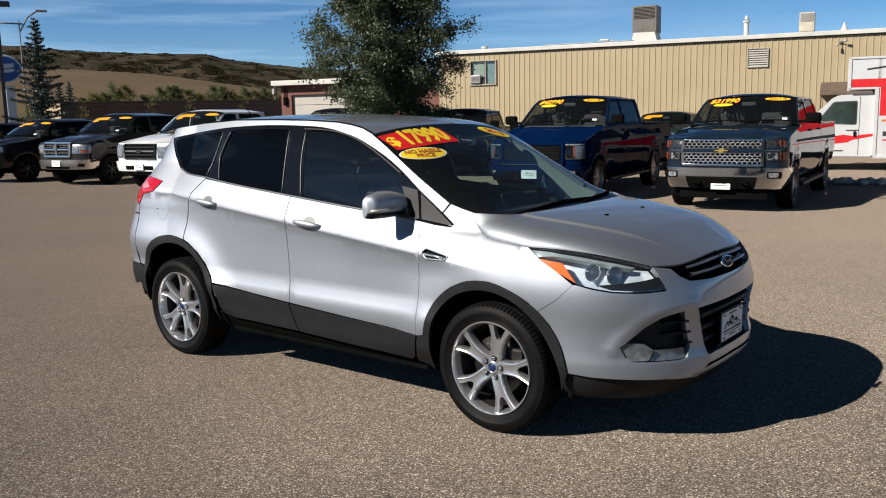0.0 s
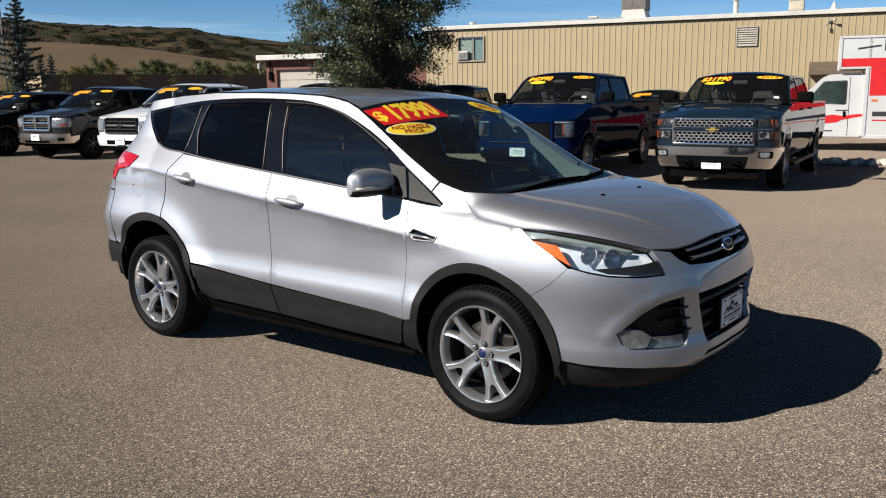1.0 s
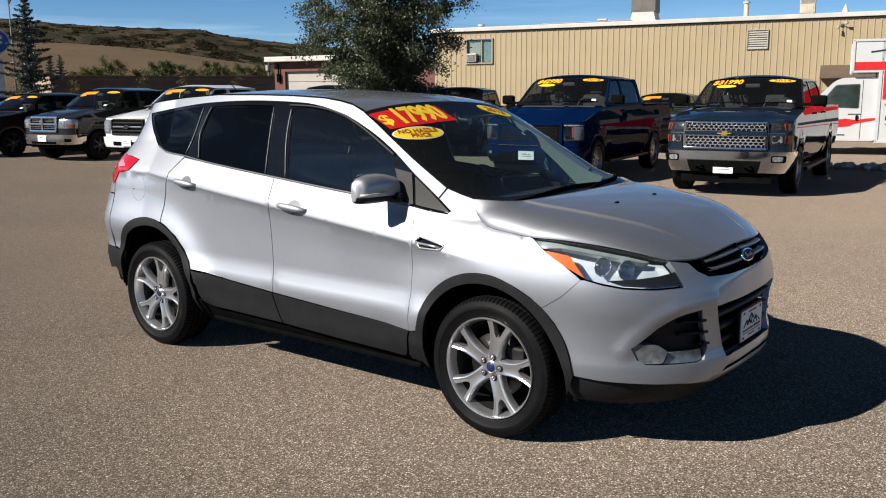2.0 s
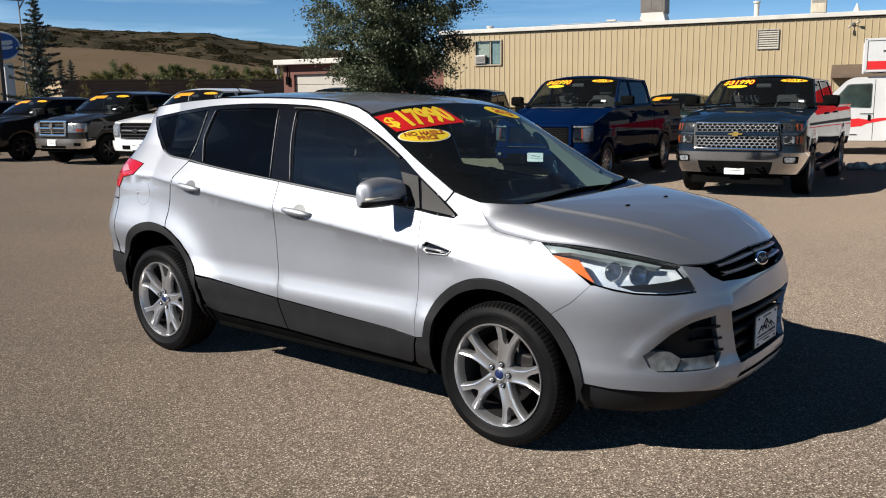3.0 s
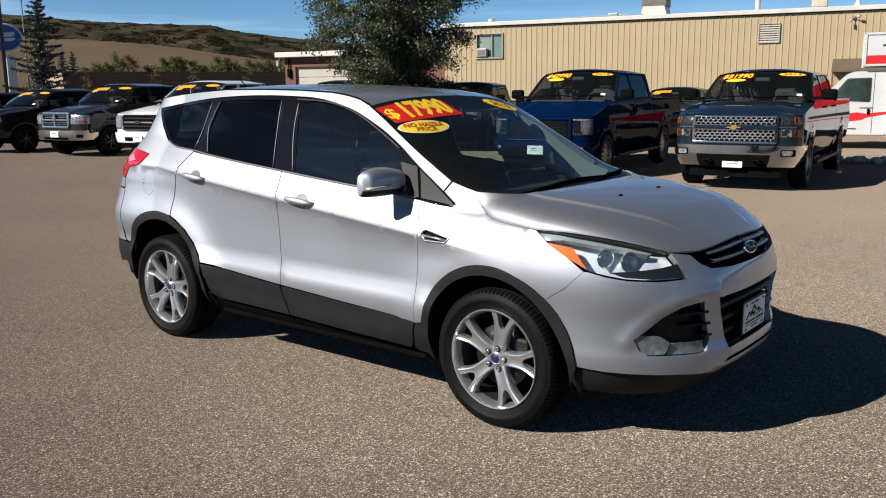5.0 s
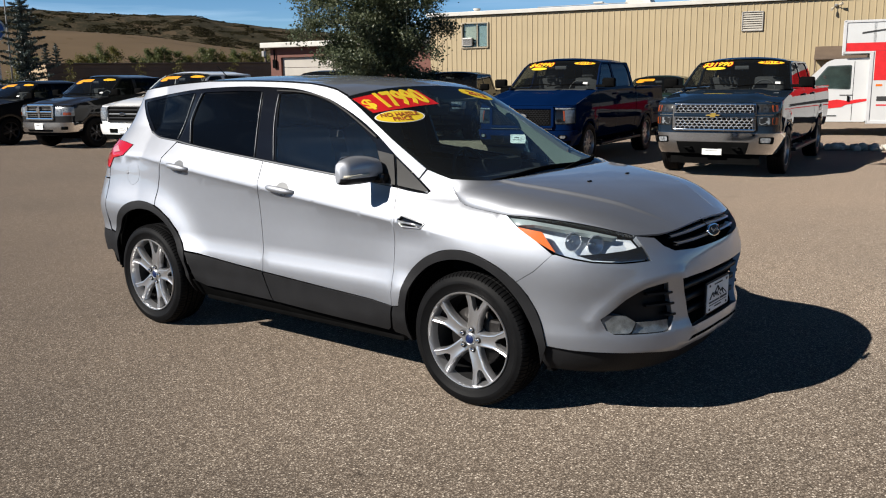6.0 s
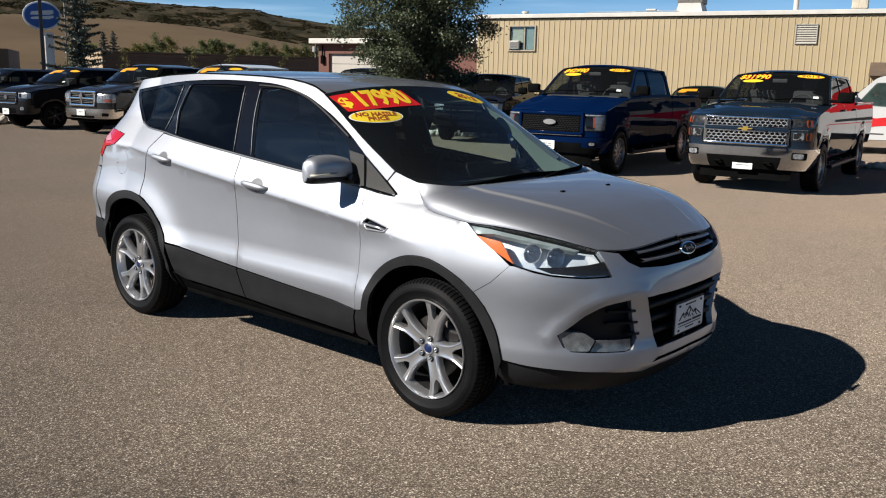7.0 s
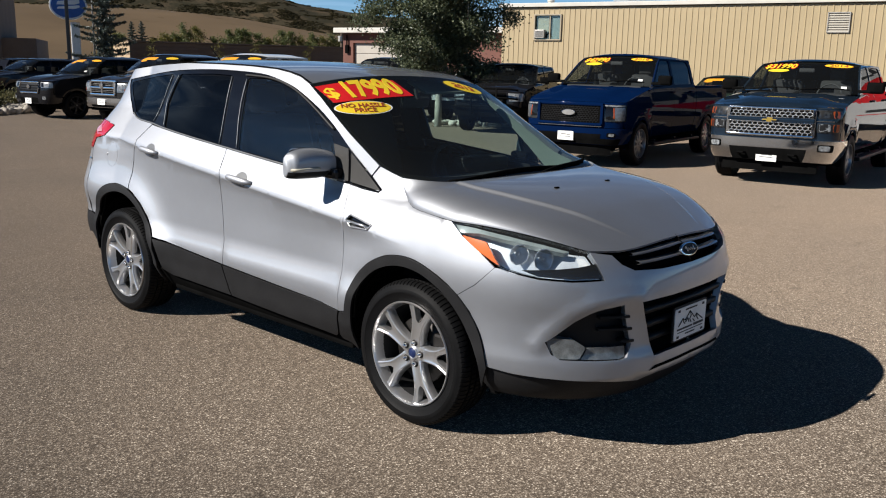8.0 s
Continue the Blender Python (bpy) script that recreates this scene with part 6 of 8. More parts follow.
    def plate(z, y=0.0, out=.05):
        m = Matrix.Translation((front_x(z) + out, y, z)) @ pose(0, 0, 0, 90, 0, 90)
        bm = bmesh.new()
        slab(bm, rounded([(-.155, -.08), (.155, -.08), (.155, .08), (-.155, .08)], .012), .006, m)
        p = part("plate", bm, VINYL_WHITE, truck, "white dealer plate")
        bm = bmesh.new()
        for x0, y0, x1, y1 in ((-.08, .015, .02, .03), (.03, .012, .09, .022), (-.10, -.02, .10, -.012)):
            slab(bm, [(x0, y0), (x1, y0), (x1, y1), (x0, y1)], .001, m @ Matrix.Translation((0, 0, .0065)))
        part("plate_print", bm, INK_BLACK, p)

    def bumper(z0, z1, mat, lift, label=""):
        return both("front_bumper", [[(xj + .02, z0 + .03), (A(hw * .8), z0), (mid, z0), (mid, z1), (A(hw * .8), z1), (xj + .02, z1)]], mat, lift=lift, depth=.06, free=free, step=.06, gap=0)

    def lamps(y0, y1, z0, z1, corner, shell=LAMP_SHELL):
        body, body_l = face("headlamp", y0, y1, z0, z1, shell, .004, label="clear headlamp with an amber corner")
        for b, sd in ((body, 1), (body_l, -1)):
            for c in corner:
                q = part(c[0], patch([rounded([(A(c[2]), c[3]), (A(c[1]), c[3]), (A(c[1]), c[4]), (A(c[2]), c[4])], .02)], skin_t, .06, .01, 0, lift=.010), c[5], b)
                if sd < 0:
                    turned_over(q.data)

    side = hw - .012
    if kind == "twin":
        bumper(.40, .725, CHROME, .045)
        face("bumper_intake", 0, .56, .405, .585, BLACK, .057)
        for sd in (-1, 1):
            bm = bmesh.new()
            tube(bm, [(fo + .03, sd * .32, .49), (fo + .09, sd * .34, .495), (fo + .09, sd * .42, .495), (fo + .03, sd * .44, .49)], .016, 6)
            part("tow_hook", bm, BLACK, truck)
        f1, _ = face("fog_lamp", .70, .90, .57, .67, BLACK, .052)
        face("fog_lens", .72, .86, .585, .655, TRUCK_LAMP, .056, f1)
        face("air_dam", 0, .80, .22, .41, BLACK, -.03)
        face("grille_back", 0, .665, .765, 1.175, BLACK, .012)
        honeycomb(-.61, .61, 1.04, 1.175, .030, GRILLE_BRIGHT, .0085)
        honeycomb(-.61, .61, .785, .975, .030, GRILLE_BRIGHT, .0085)
        for z, h, m in ((1.178, .03, CHROME), (1.01, .06, k["paint"]), (.775, .035, CHROME)):
            bar(-.64, .64, z, h, .05, m, .035)
        for z in (1.045, .975):
            bar(-.64, .64, z, .014, .02, CHROME, .042)
        for sd in (-1, 1):
            post(sd * .635, .77, 1.18, .05, CHROME)
        bow = [(-.125, -.012), (-.045, -.012), (-.055, -.040), (.045, -.040), (.035, -.012), (.105, -.012), (.125, .012), (.045, .012), (.055, .040), (-.045, .040), (-.035, .012), (-.105, .012)]
        emblem(1.01, 0, 0, [CHROME, GOLD], .06, bow)
        lamps(.675, side - .01, 1.045, 1.175, [("lamp_dark", .68, .93, 1.055, 1.165, MESH_BLACK), ("lamp_lens", .70, .84, 1.065, 1.155, LAMP_SMOKED), ("amber_lens", .885, .955, 1.06, 1.16, AMBER_DARK)], LAMP_SMOKED)
        lamps(.675, side - .01, .845, .985, [("lamp_dark", .68, .92, .86, .975, MESH_BLACK), ("lamp_lens", .70, .85, .865, .97, TRUCK_LAMP), ("amber_lens", .88, .955, .86, .97, AMBER_DARK)], LAMP_SMOKED)
        bar(-.90, .90, 1.012, .02, .03, CHROME, .012, "chrome_strip")
        plate(.455, .0, .06)
    elif kind == "mesh":
        bumper(.42, .695, k["paint"], .040)
        face("bumper_intake", 0, .60, .50, .60, BLACK, .048)
        face("air_dam", 0, .85, .22, .43, BLACK, -.01)
        face("bumper_lower", 0, .92, .43, .53, BLACK, .047)
        f1, _ = face("fog_lamp", .70, .84, .56, .625, BLACK, .048)
        face("fog_lens", .73, .82, .57, .615, TRUCK_LAMP, .052, f1)
        face("grille_back", 0, .60, .775, 1.10, BLACK, .010)
        honeycomb(-.57, .57, .785, 1.09, .022, MESH_BLACK, .007)
        for z in (1.105, .762):
            bar(-.62, .62, z, .045, .06, k["paint"], .045, "grille_frame")
        for sd in (-1, 1):
            post(sd * .615, .765, 1.105, .05, k["paint"], .04, "grille_frame")
        bar(-.62, .62, .728, .012, .03, CHROME, .03, "chrome_strip")
        emblem(.955, .13, .052, [CHROME, STEEL], .055)
        lamps(.645, side - .01, .815, 1.105, [("lamp_dark", .66, .79, .86, 1.065, GLOSS_BLACK), ("amber_lens", .79, .815, .87, 1.05, AMBER_DARK), ("lamp_lens", .82, .955, .83, 1.06, LAMP_SHELL), ("lamp_bar", .66, .95, 1.075, 1.095, TRUCK_LAMP)], LAMP_SMOKED)
        plate(.545, -.03, .06)
    elif kind == "cross":
        bumper(.46, .70, CHROME, .050)
        face("bumper_intake", 0, .45, .475, .53, BLACK, .058)
        face("air_dam", 0, .80, .36, .46, BLACK, -.02)
        face("fog_lamp", .70, .86, .53, .60, BLACK, .055)
        face("grille_back", 0, .46, .78, 1.145, BLACK, .012)
        for z in (1.135, .785):
            bar(-.49, .49, z, .06, .07, CHROME, .05, "grille_frame")
        bar(-.48, .48, .965, .055, .06, CHROME, .055)
        for y in (-.475, .475):
            post(y, .79, 1.13, .06, CHROME, .045, "grille_frame")
        post(0, .79, 1.13, .06, CHROME, .05)
        for z in (.86, .90, 1.03, 1.07):
            bar(-.45, .45, z, .010, .02, STEEL, .02)
        emblem(1.0, .07, .08, [CHROME], .075, [(-.06, .08), (.06, .08), (.06, 0), (0, -.08), (-.06, 0)])
        lamps(.53, side - .01, .86, 1.09, [("lamp_lens", .57, .72, .90, 1.065, TRUCK_LAMP), ("amber_lens", .76, .93, .88, .955, AMBER_DARK), ("lamp_lens", .75, .90, .97, 1.065, TRUCK_LAMP)])
        plate(.60, .0, .07)
    elif kind == "barred":
        bumper(.50, .72, k["paint"], .045)
        face("bumper_lower", 0, .80, .40, .53, BLACK, .03)
        face("bumper_intake", 0, .45, .54, .62, BLACK, .052)
        face("grille_back", 0, .52, .78, 1.13, BLACK, .012)
        for z in (.87, .96, 1.05):
            bar(-.48, .48, z, .035, .04, MESH_BLACK if z != .96 else SATIN_GREY, .03)
        for z in (1.125, .79):
            bar(-.52, .52, z, .035, .05, MESH_BLACK, .035, "grille_frame")
        for sd in (-1, 1):
            post(sd * .515, .79, 1.125, .04, MESH_BLACK, .03, "grille_frame")
        emblem(.96, .095, .038, [CHROME, EMBLEM_GREY], .05)
        lamps(.57, side - .01, .80, 1.12, [("lamp_lens", .61, .90, .84, 1.09, TRUCK_LAMP), ("amber_lens", .91, .95, .84, 1.06, AMBER)])
        plate(.60, .0, .06)
    elif kind == "hex":
        bumper(.44, .70, k["paint"], .040)
        face("bumper_intake", 0, .42, .47, .60, BLACK, .045)
        face("grille_back", 0, .46, .74, 1.02, MESH_BLACK, .012)
        for z, z2 in ((1.03, None), (.735, None)):
            bar(-.44, .44, z, .035, .05, CHROME, .04, "grille_frame")
        for sd in (-1, 1):
            bar(sd * .44, sd * .50, 1.03, .035, .05, CHROME, .04, "grille_frame", .88)
            bar(sd * .50, sd * .44, .88, .035, .05, CHROME, .04, "grille_frame", .735)
        for z in (.80, .87, .94):
            bar(-.42, .42, z, .02, .03, GLOSS_BLACK, .025)
        emblem(.90, .08, .055, [CHROME], .05)
        lamps(.53, side - .02, .88, 1.03, [("lamp_dark", .56, .66, .90, 1.01, GLOSS_BLACK), ("lamp_lens", .66, .84, .90, 1.01, TRUCK_LAMP)])
        face("fog_lamp", .62, .74, .56, .64, TRUCK_LAMP, .048)
        plate(.50, -.02, .06)
    else:
        bumper(.46, .70, k.get("bumper_mat", BLACK), .045)
        face("grille_back", 0, .55, .80, 1.08, BLACK, .012)
        for z in (.86, .94, 1.02):
            bar(-.52, .52, z, .03, .04, k.get("bar_mat", MESH_BLACK), .03)
        lamps(.62, side - .01, .86, 1.07, [("lamp_lens", .66, .88, .88, 1.05, TRUCK_LAMP)])
        if k.get("guard"):
            bm = bmesh.new()
            for y in (-.35, .35):
                tube(bm, [(fo + .08, y, .5), (fo + .16, y, .7), (fo + .16, y, 1.2)], .03, 6)
            for z in (.72, .95, 1.18):
                tube(bm, [(fo + .02, -.9, z - .03), (fo + .15, -.6, z), (fo + .16, .6, z), (fo + .02, .9, z - .03)], .025, 6)
            part("grille_guard", bm, BLACK, truck, "black tubular grille guard", smooth=50)


def box_van(at):
    """A white rental moving van: cab ahead of a tall box that juts out over its roof. Nose along +x, left side along +y."""
    v = thing("moving_van", "white rental moving van with red stripes and an overhanging box", "truck", at=at)
    prof = [(1.95, .45), (1.98, .75), (1.92, 1.05), (1.30, 1.22), (.62, 1.92), (.45, 2.00), (-.40, 2.03), (-.40, .38), (1.75, .38)]
    bm = bmesh.new()
    slab(bm, rounded(prof, .06), 2.0, Matrix.Translation((0, 1.0, 0)) @ pose(0, 0, 0, 90, 0, 0), .05)
    part("cab", bm, VAN_WHITE, v, smooth=35)
    for sd in (-1, 1):
        y = sd * 1.004

        def on(name, poly, mat, dy, label=""):
            bm = bmesh.new()
            slab(bm, poly, .006, Matrix.Translation((0, y + sd * dy + (.006 if sd < 0 else 0), 0)) @ pose(0, 0, 0, 90, 0, 0))
            return part(name, bm, mat, v, label)
        on("door_window", rounded([(.98, 1.28), (.56, 1.80), (.03, 1.82), (.03, 1.24)], .05), GLASS_VAN, .004)
        for q, (a, b) in enumerate((((1.02, .42), (1.02, 1.24)), ((-.06, .42), (-.06, 1.95)))):
            on("door_gap", [(a[0] - .006, a[1]), (a[0] + .006, a[1]), (b[0] + .006, b[1]), (b[0] - .006, b[1])], BLACK, .0)
        on("window_seal", rounded([(1.02, 1.255), (.58, 1.83), (.0, 1.85), (.0, 1.215)], .05), VAN_CABIN, .0)
        on("stripe", [(1.9, .50), (1.3, .52), (.75, .62), (.55, .72), (.2, .76), (.1, .82), (-.45, .93), (-.7, 1.0), (-.15, .96), (.05, .92), (.3, .96), (.5, .93), (1.1, 1.02), (1.9, 1.12)], VINYL_RED, .003, "red stripe on the door")
        on("stripe", [(1.35, 1.02), (1.02, 1.02), (.70, .88), (1.0, .88)], VINYL_RED, .0035)
        on("lettering", [(.25, 1.06), (-.05, 1.06), (-.05, 1.085), (.25, 1.085)], INK_BLACK, .003)
        on("lettering", [(.95, .52), (.30, .52), (.30, .55), (.95, .55)], INK_BLACK, .003)
        bm = bmesh.new()
        block(bm, (.04, y + sd * .02, .98), (.06, .03, .14), .01)
        part("handle", bm, BLACK, v)
        bm = bmesh.new()
        block(bm, (1.12, y + sd * .22, 1.42), (.10, .18, .34), .03)
        tube(bm, [(1.02, y, 1.30), (1.10, y + sd * .20, 1.34)], .02, 6)
        tube(bm, [(1.02, y, 1.52), (1.10, y + sd * .20, 1.50)], .02, 6)
        part("door_mirror", bm, BLACK, v)
        bm = bmesh.new()
        block(bm, (1.96, sd * .72, .92), (.06, .36, .22), .03)
        part("headlamp", bm, LAMP_GREY, v)
    bm = bmesh.new()
    slab(bm, [(-.85, 1.28), (.85, 1.28), (.72, 1.86), (-.72, 1.86)], .01, Matrix.Translation((1.30, 0, 1.24)) @ pose(0, 0, 0, 45.5, 0, 90) @ Matrix.Translation((0, -1.22, .012)))
    part("windscreen", bm, GLASS_VAN, v)
    bm = bmesh.new()
    for q in range(5):
        block(bm, (1.95, 0, .72 + .07 * q), (.06, 1.0, .03), .008)
    part("grille", bm, BLACK, v)
    bm = bmesh.new()
    block(bm, (1.98, 0, .50), (.16, 1.95, .20), .03)
    part("front_bumper", bm, STEEL, v)
    # the box
    bm = bmesh.new()
    block(bm, (-2.87, 0, 1.66), (4.9, 2.30, 2.60), .03)
    b = part("cargo_box", bm, VAN_WHITE, v)
    bm = bmesh.new()
    block(bm, (-.17, 0, 2.55), (.79, 2.30, .82), .05)
    part("overhang", bm, VAN_WHITE, b)
    bm = bmesh.new()
    for y in (-1.15, 1.15):
        block(bm, (-.44, y, 1.24), (.09, .05, 1.78), .01)
        block(bm, (.22, y, 2.55), (.08, .05, .83), .01)
        block(bm, (-2.55, y, 2.94), (5.6, .05, .06), .01)
        block(bm, (-2.87, y, .38), (4.95, .05, .08), .01)
        block(bm, (-.12, y, 2.155), (.74, .05, .05), .01)
    part("corner_trim", bm, VAN_TRIM, b)
    for sd in (-1, 1):
        y = sd * 1.156

        def on(name, poly, mat, dy=0.0):
            bm = bmesh.new()
            slab(bm, poly, .004, Matrix.Translation((0, y + sd * dy + (.004 if sd < 0 else 0), 0)) @ pose(0, 0, 0, 90, 0, 0))
            return part(name, bm, mat, b)
        on("red_band", [(.20, 2.19), (-5.2, 2.19), (-5.2, 2.40), (.20, 2.40)], VINYL_RED)
        on("red_panel", [(-.52, 1.45), (-5.2, 1.45), (-5.2, 2.185), (-.52, 2.185)], VINYL_RED)
        on("lettering", [(-.80, 2.58), (-.95, 2.58), (-.95, 2.85), (-.80, 2.85)], INK_BLACK)
        on("lettering", [(-.95, 2.52), (-1.30, 2.52), (-1.30, 2.60), (-.95, 2.60)], INK_BLACK)
        on("lettering", [(-.18, 2.62), (-.72, 2.69), (-.72, 2.735), (-.18, 2.665)], INK_BLACK)
        on("lettering", [(-.62, .92), (-1.7, .92), (-1.7, 1.04), (-.62, 1.04)], INK_BLACK)
        on("red_strip", [(-.62, .80), (-1.9, .80), (-1.9, .835), (-.62, .835)], VINYL_RED)
        on("side_marker", [(-.58, 1.30), (-.73, 1.30), (-.73, 1.35), (-.58, 1.35)], AMBER)
    bm = bmesh.new()
    block(bm, (-2.2, 0, .42), (6.6, .9, .16), .02)
    part("chassis", bm, BLACK, v)
    for x in (1.15, -3.6):
        for sd in (-1, 1):
            wheel(v, pose(x, sd * .88, .38, 0, 0, 0 if sd < 0 else 180), .38, .22, .22, "eight", seg=36)
    return v


VINYL_AMBER = material("amber vinyl", (0.86, 0.43, 0.02), 0.5)
GRILLE_BRIGHT = material("bright grille", (0.90, 0.91, 0.93), 0.24, 0.85, spread=0.08)
TRUCK_LAMP = material("smoky lamp glass", (0.20, 0.21, 0.22), 0.25, 0.1, coat=0.35, spread=0.6, scale=22)
AMBER_DARK = material("smoked amber lens", (0.26, 0.05, 0.012), 0.2, coat=0.5, spread=0.1)
VAN_TRIM = material("pale grey trim", (0.55, 0.55, 0.55), 0.4, spread=0.06)
VAN_CABIN = material("van cabin grey-green", (0.06, 0.08, 0.078), 0.8, spread=0.7, scale=2.5)
GLASS_VAN = glass("van glass", (0.60, 0.68, 0.66))
BLUE = car_paint("blue paint", (0.0012, 0.0090, 0.042), 0.0, 0.45, 0, 0.16, 0.0, 0.02)
SLATE = car_paint("slate blue paint", (0.009, 0.017, 0.029), 0.0, 0.5, 0, 0.9, 0.0)
CHARCOAL = car_paint("charcoal paint", (0.022, 0.022, 0.024), 0.0, 0.5, 0, 0.9, 0.0)
NIGHT = car_paint("black paint", (0.011, 0.011, 0.013), 0.0, 0.5, 0, 0.6, 0.0)
DARK_GREEN = car_paint("dark green paint", (0.02, 0.035, 0.024), 0.0, 0.5, 0, 0.6, 0.0)
BRONZE = car_paint("dark grey paint", (0.02, 0.021, 0.023), 0.0, 0.5, 0, 0.6, 0.0)

ROW = "pickups parked in the front row"
pickup(pose(-1.42, 10.50, 0, 0, 0, -83), dict(paint=SLATE, nose="twin", H=1.95, belt=.715, hood=.618, price="$31990", year="2014", rocker=BLACK, wheel="ten", rim=.24, hw=1.0, fo=.97, step=True, cab=.27, label="slate blue pickup with a chrome grille and price stickers", group=ROW, n=4.2))
pickup(pose(-4.95, 10.25, 0, 0, 0, -82), dict(paint=BLUE, nose="mesh", H=2.02, belt=.705, hood=.568, price="$42990", year="2018", wheel="ten", rim=.262, R=.405, wb=3.68, step=True, cab=.27, label="deep blue pickup with a black mesh grille and price stickers", group=ROW, n=3.5, fo=.95))
pickup(pose(-14.64, 8.27, 0, 0, 0, -82), dict(paint=WHITE_PAINT, nose="barred", H=1.93, price="orange", year="bars", label="white pickup with a black barred grille and orange stickers", group=ROW, fo=.93))
pickup(pose(-18.59, 8.33, 0, 0, 0, -79), dict(paint=CHARCOAL, nose="cross", H=1.90, price="orange", year="bars", label="charcoal pickup with a chrome cross grille and chrome bumper", group=ROW, rim=.22, n=3.4))
pickup(pose(-21.9, 7.75, 0, 0, 0, -82), dict(paint=NIGHT, nose="hex", H=1.79, hw=.94, fo=.90, wb=3.24, R=.385, price="orange", year="bars", label="black midsize pickup with a hexagonal grille and orange stickers", group=ROW))
SECOND = "vehicles parked behind the front row"
pickup(pose(-11.1, 15.0, 0, 0, 0, -70), dict(paint=NIGHT, H=1.86, guard=True, label="black pickup with a tubular grille guard", group=SECOND))
pickup(pose(-6.75, 19.2, 0, 0, 0, -78), dict(paint=DARK_GREEN, H=1.66, hw=.92, price="orange", label="dark green pickup with an orange windscreen sticker", group=SECOND))
pickup(pose(-14.2, 17.4, 0, 0, 0, -75), dict(paint=WHITE_PAINT, H=1.85, label="white pickup under the tree", group=SECOND))
pickup(pose(-16.6, 15.0, 0, 0, 0, -80), dict(paint=BRONZE, H=1.99, suv=True, ro=1.0, wb=3.0, name="suv", category="car", label="dark grey sport utility vehicle parked under the tree", group=SECOND))
pickup(pose(-9.0, 16.6, 0, 0, 0, -75), dict(paint=NIGHT, H=1.70, hw=.92, suv=True, ro=.95, wb=2.8, name="suv", category="car", label="black sport utility vehicle behind the blue pickup", group=SECOND))
pickup(pose(-31.0, 9.6, 0, 0, 0, -80), dict(paint=NIGHT, H=1.72, hw=.92, suv=True, ro=.95, wb=2.8, name="suv", category="car", label="black sport utility vehicle behind the rock bed", group=SECOND))
pickup(pose(-36.0, 14.5, 0, 0, 0, 100), dict(paint=NIGHT, H=1.72, hw=.92, suv=True, ro=.95, wb=2.8, name="suv", category="car", label="black sport utility vehicle seen from its tail", group=SECOND))
box_van(pose(-1.95, 20.3, 0, 0, 0, 193.4) @ Matrix.Translation((-.25, -1.15, 0)))


# ---- the workshop behind the lot ----
TAN = material("tan painted steel", (0.405, 0.322, 0.192), 0.5, spread=0.06, grain=0.2, scale=0.8)
TAN_RIB = material("tan painted steel rib", (0.395, 0.313, 0.185), 0.5, spread=0.08, grain=0.2, scale=0.8, jitter=0.15)
FASCIA = material("white painted fascia", (0.58, 0.56, 0.51), 0.5, spread=0.12, grain=0.3, scale=1.5)
LOUVRE = material("grey galvanised louvre", (0.42, 0.40, 0.37), 0.45, 0.4, spread=0.1, scale=4)
ROOFING = material("pale roof sheet", (0.62, 0.60, 0.56), 0.6, spread=0.08, scale=1)
PLANT_GREY = material("weathered unit grey", (0.15, 0.135, 0.12), 0.6, 0.2, spread=0.15, grain=0.4, scale=3)
PLANT_TAN = material("weathered unit tan", (0.52, 0.46, 0.36), 0.6, spread=0.12, grain=0.4, scale=3)
AWNING = material("brown awning", (0.12, 0.085, 0.06), 0.7, spread=0.15, scale=3)
PANE = glass("building pane", (0.78, 0.84, 0.84), 0.7)
SLAT = material("pale louvre", (0.46, 0.43, 0.37), 0.5, 0.2, spread=0.08, scale=4)
TRIM_TAN = material("dull tan window trim", (0.34, 0.29, 0.21), 0.5, spread=0.08)
SHADE_GREY = material("pale grey curtain", (0.42, 0.46, 0.44), 0.9, spread=0.1)
BLIND = material("pale blind", (0.68, 0.60, 0.48), 0.8, spread=0.06)
BRICK = material("red-brown siding", (0.15, 0.058, 0.042), 0.7, spread=0.15, grain=0.4, scale=2)
GARAGE = material("off-white garage door", (0.46, 0.425, 0.375), 0.6, spread=0.06, scale=1.5)
BOARD = material("brown fence board", (0.105, 0.078, 0.060), 0.8, spread=0.25, grain=0.5, scale=1.2, jitter=0.3)
STUCCO = material("tan stucco", (0.40, 0.30, 0.19), 0.85, spread=0.1, grain=0.4, scale=1.5)
BROWN_WALL = material("dark brown wall", (0.14, 0.108, 0.085), 0.8, spread=0.15, grain=0.4, scale=0.8)

WD = Vector((.97265, .23229, 0))
HOUSE = Matrix.Translation((-23.145, 34.855, 0)) @ pose(0, 0, 0, 0, 0, math.degrees(math.atan2(WD.y, WD.x)))     # x along the wall, -y towards the lot
S0, S1, ZE, DEEP = -3.4, 32.0, 4.98, 18.0


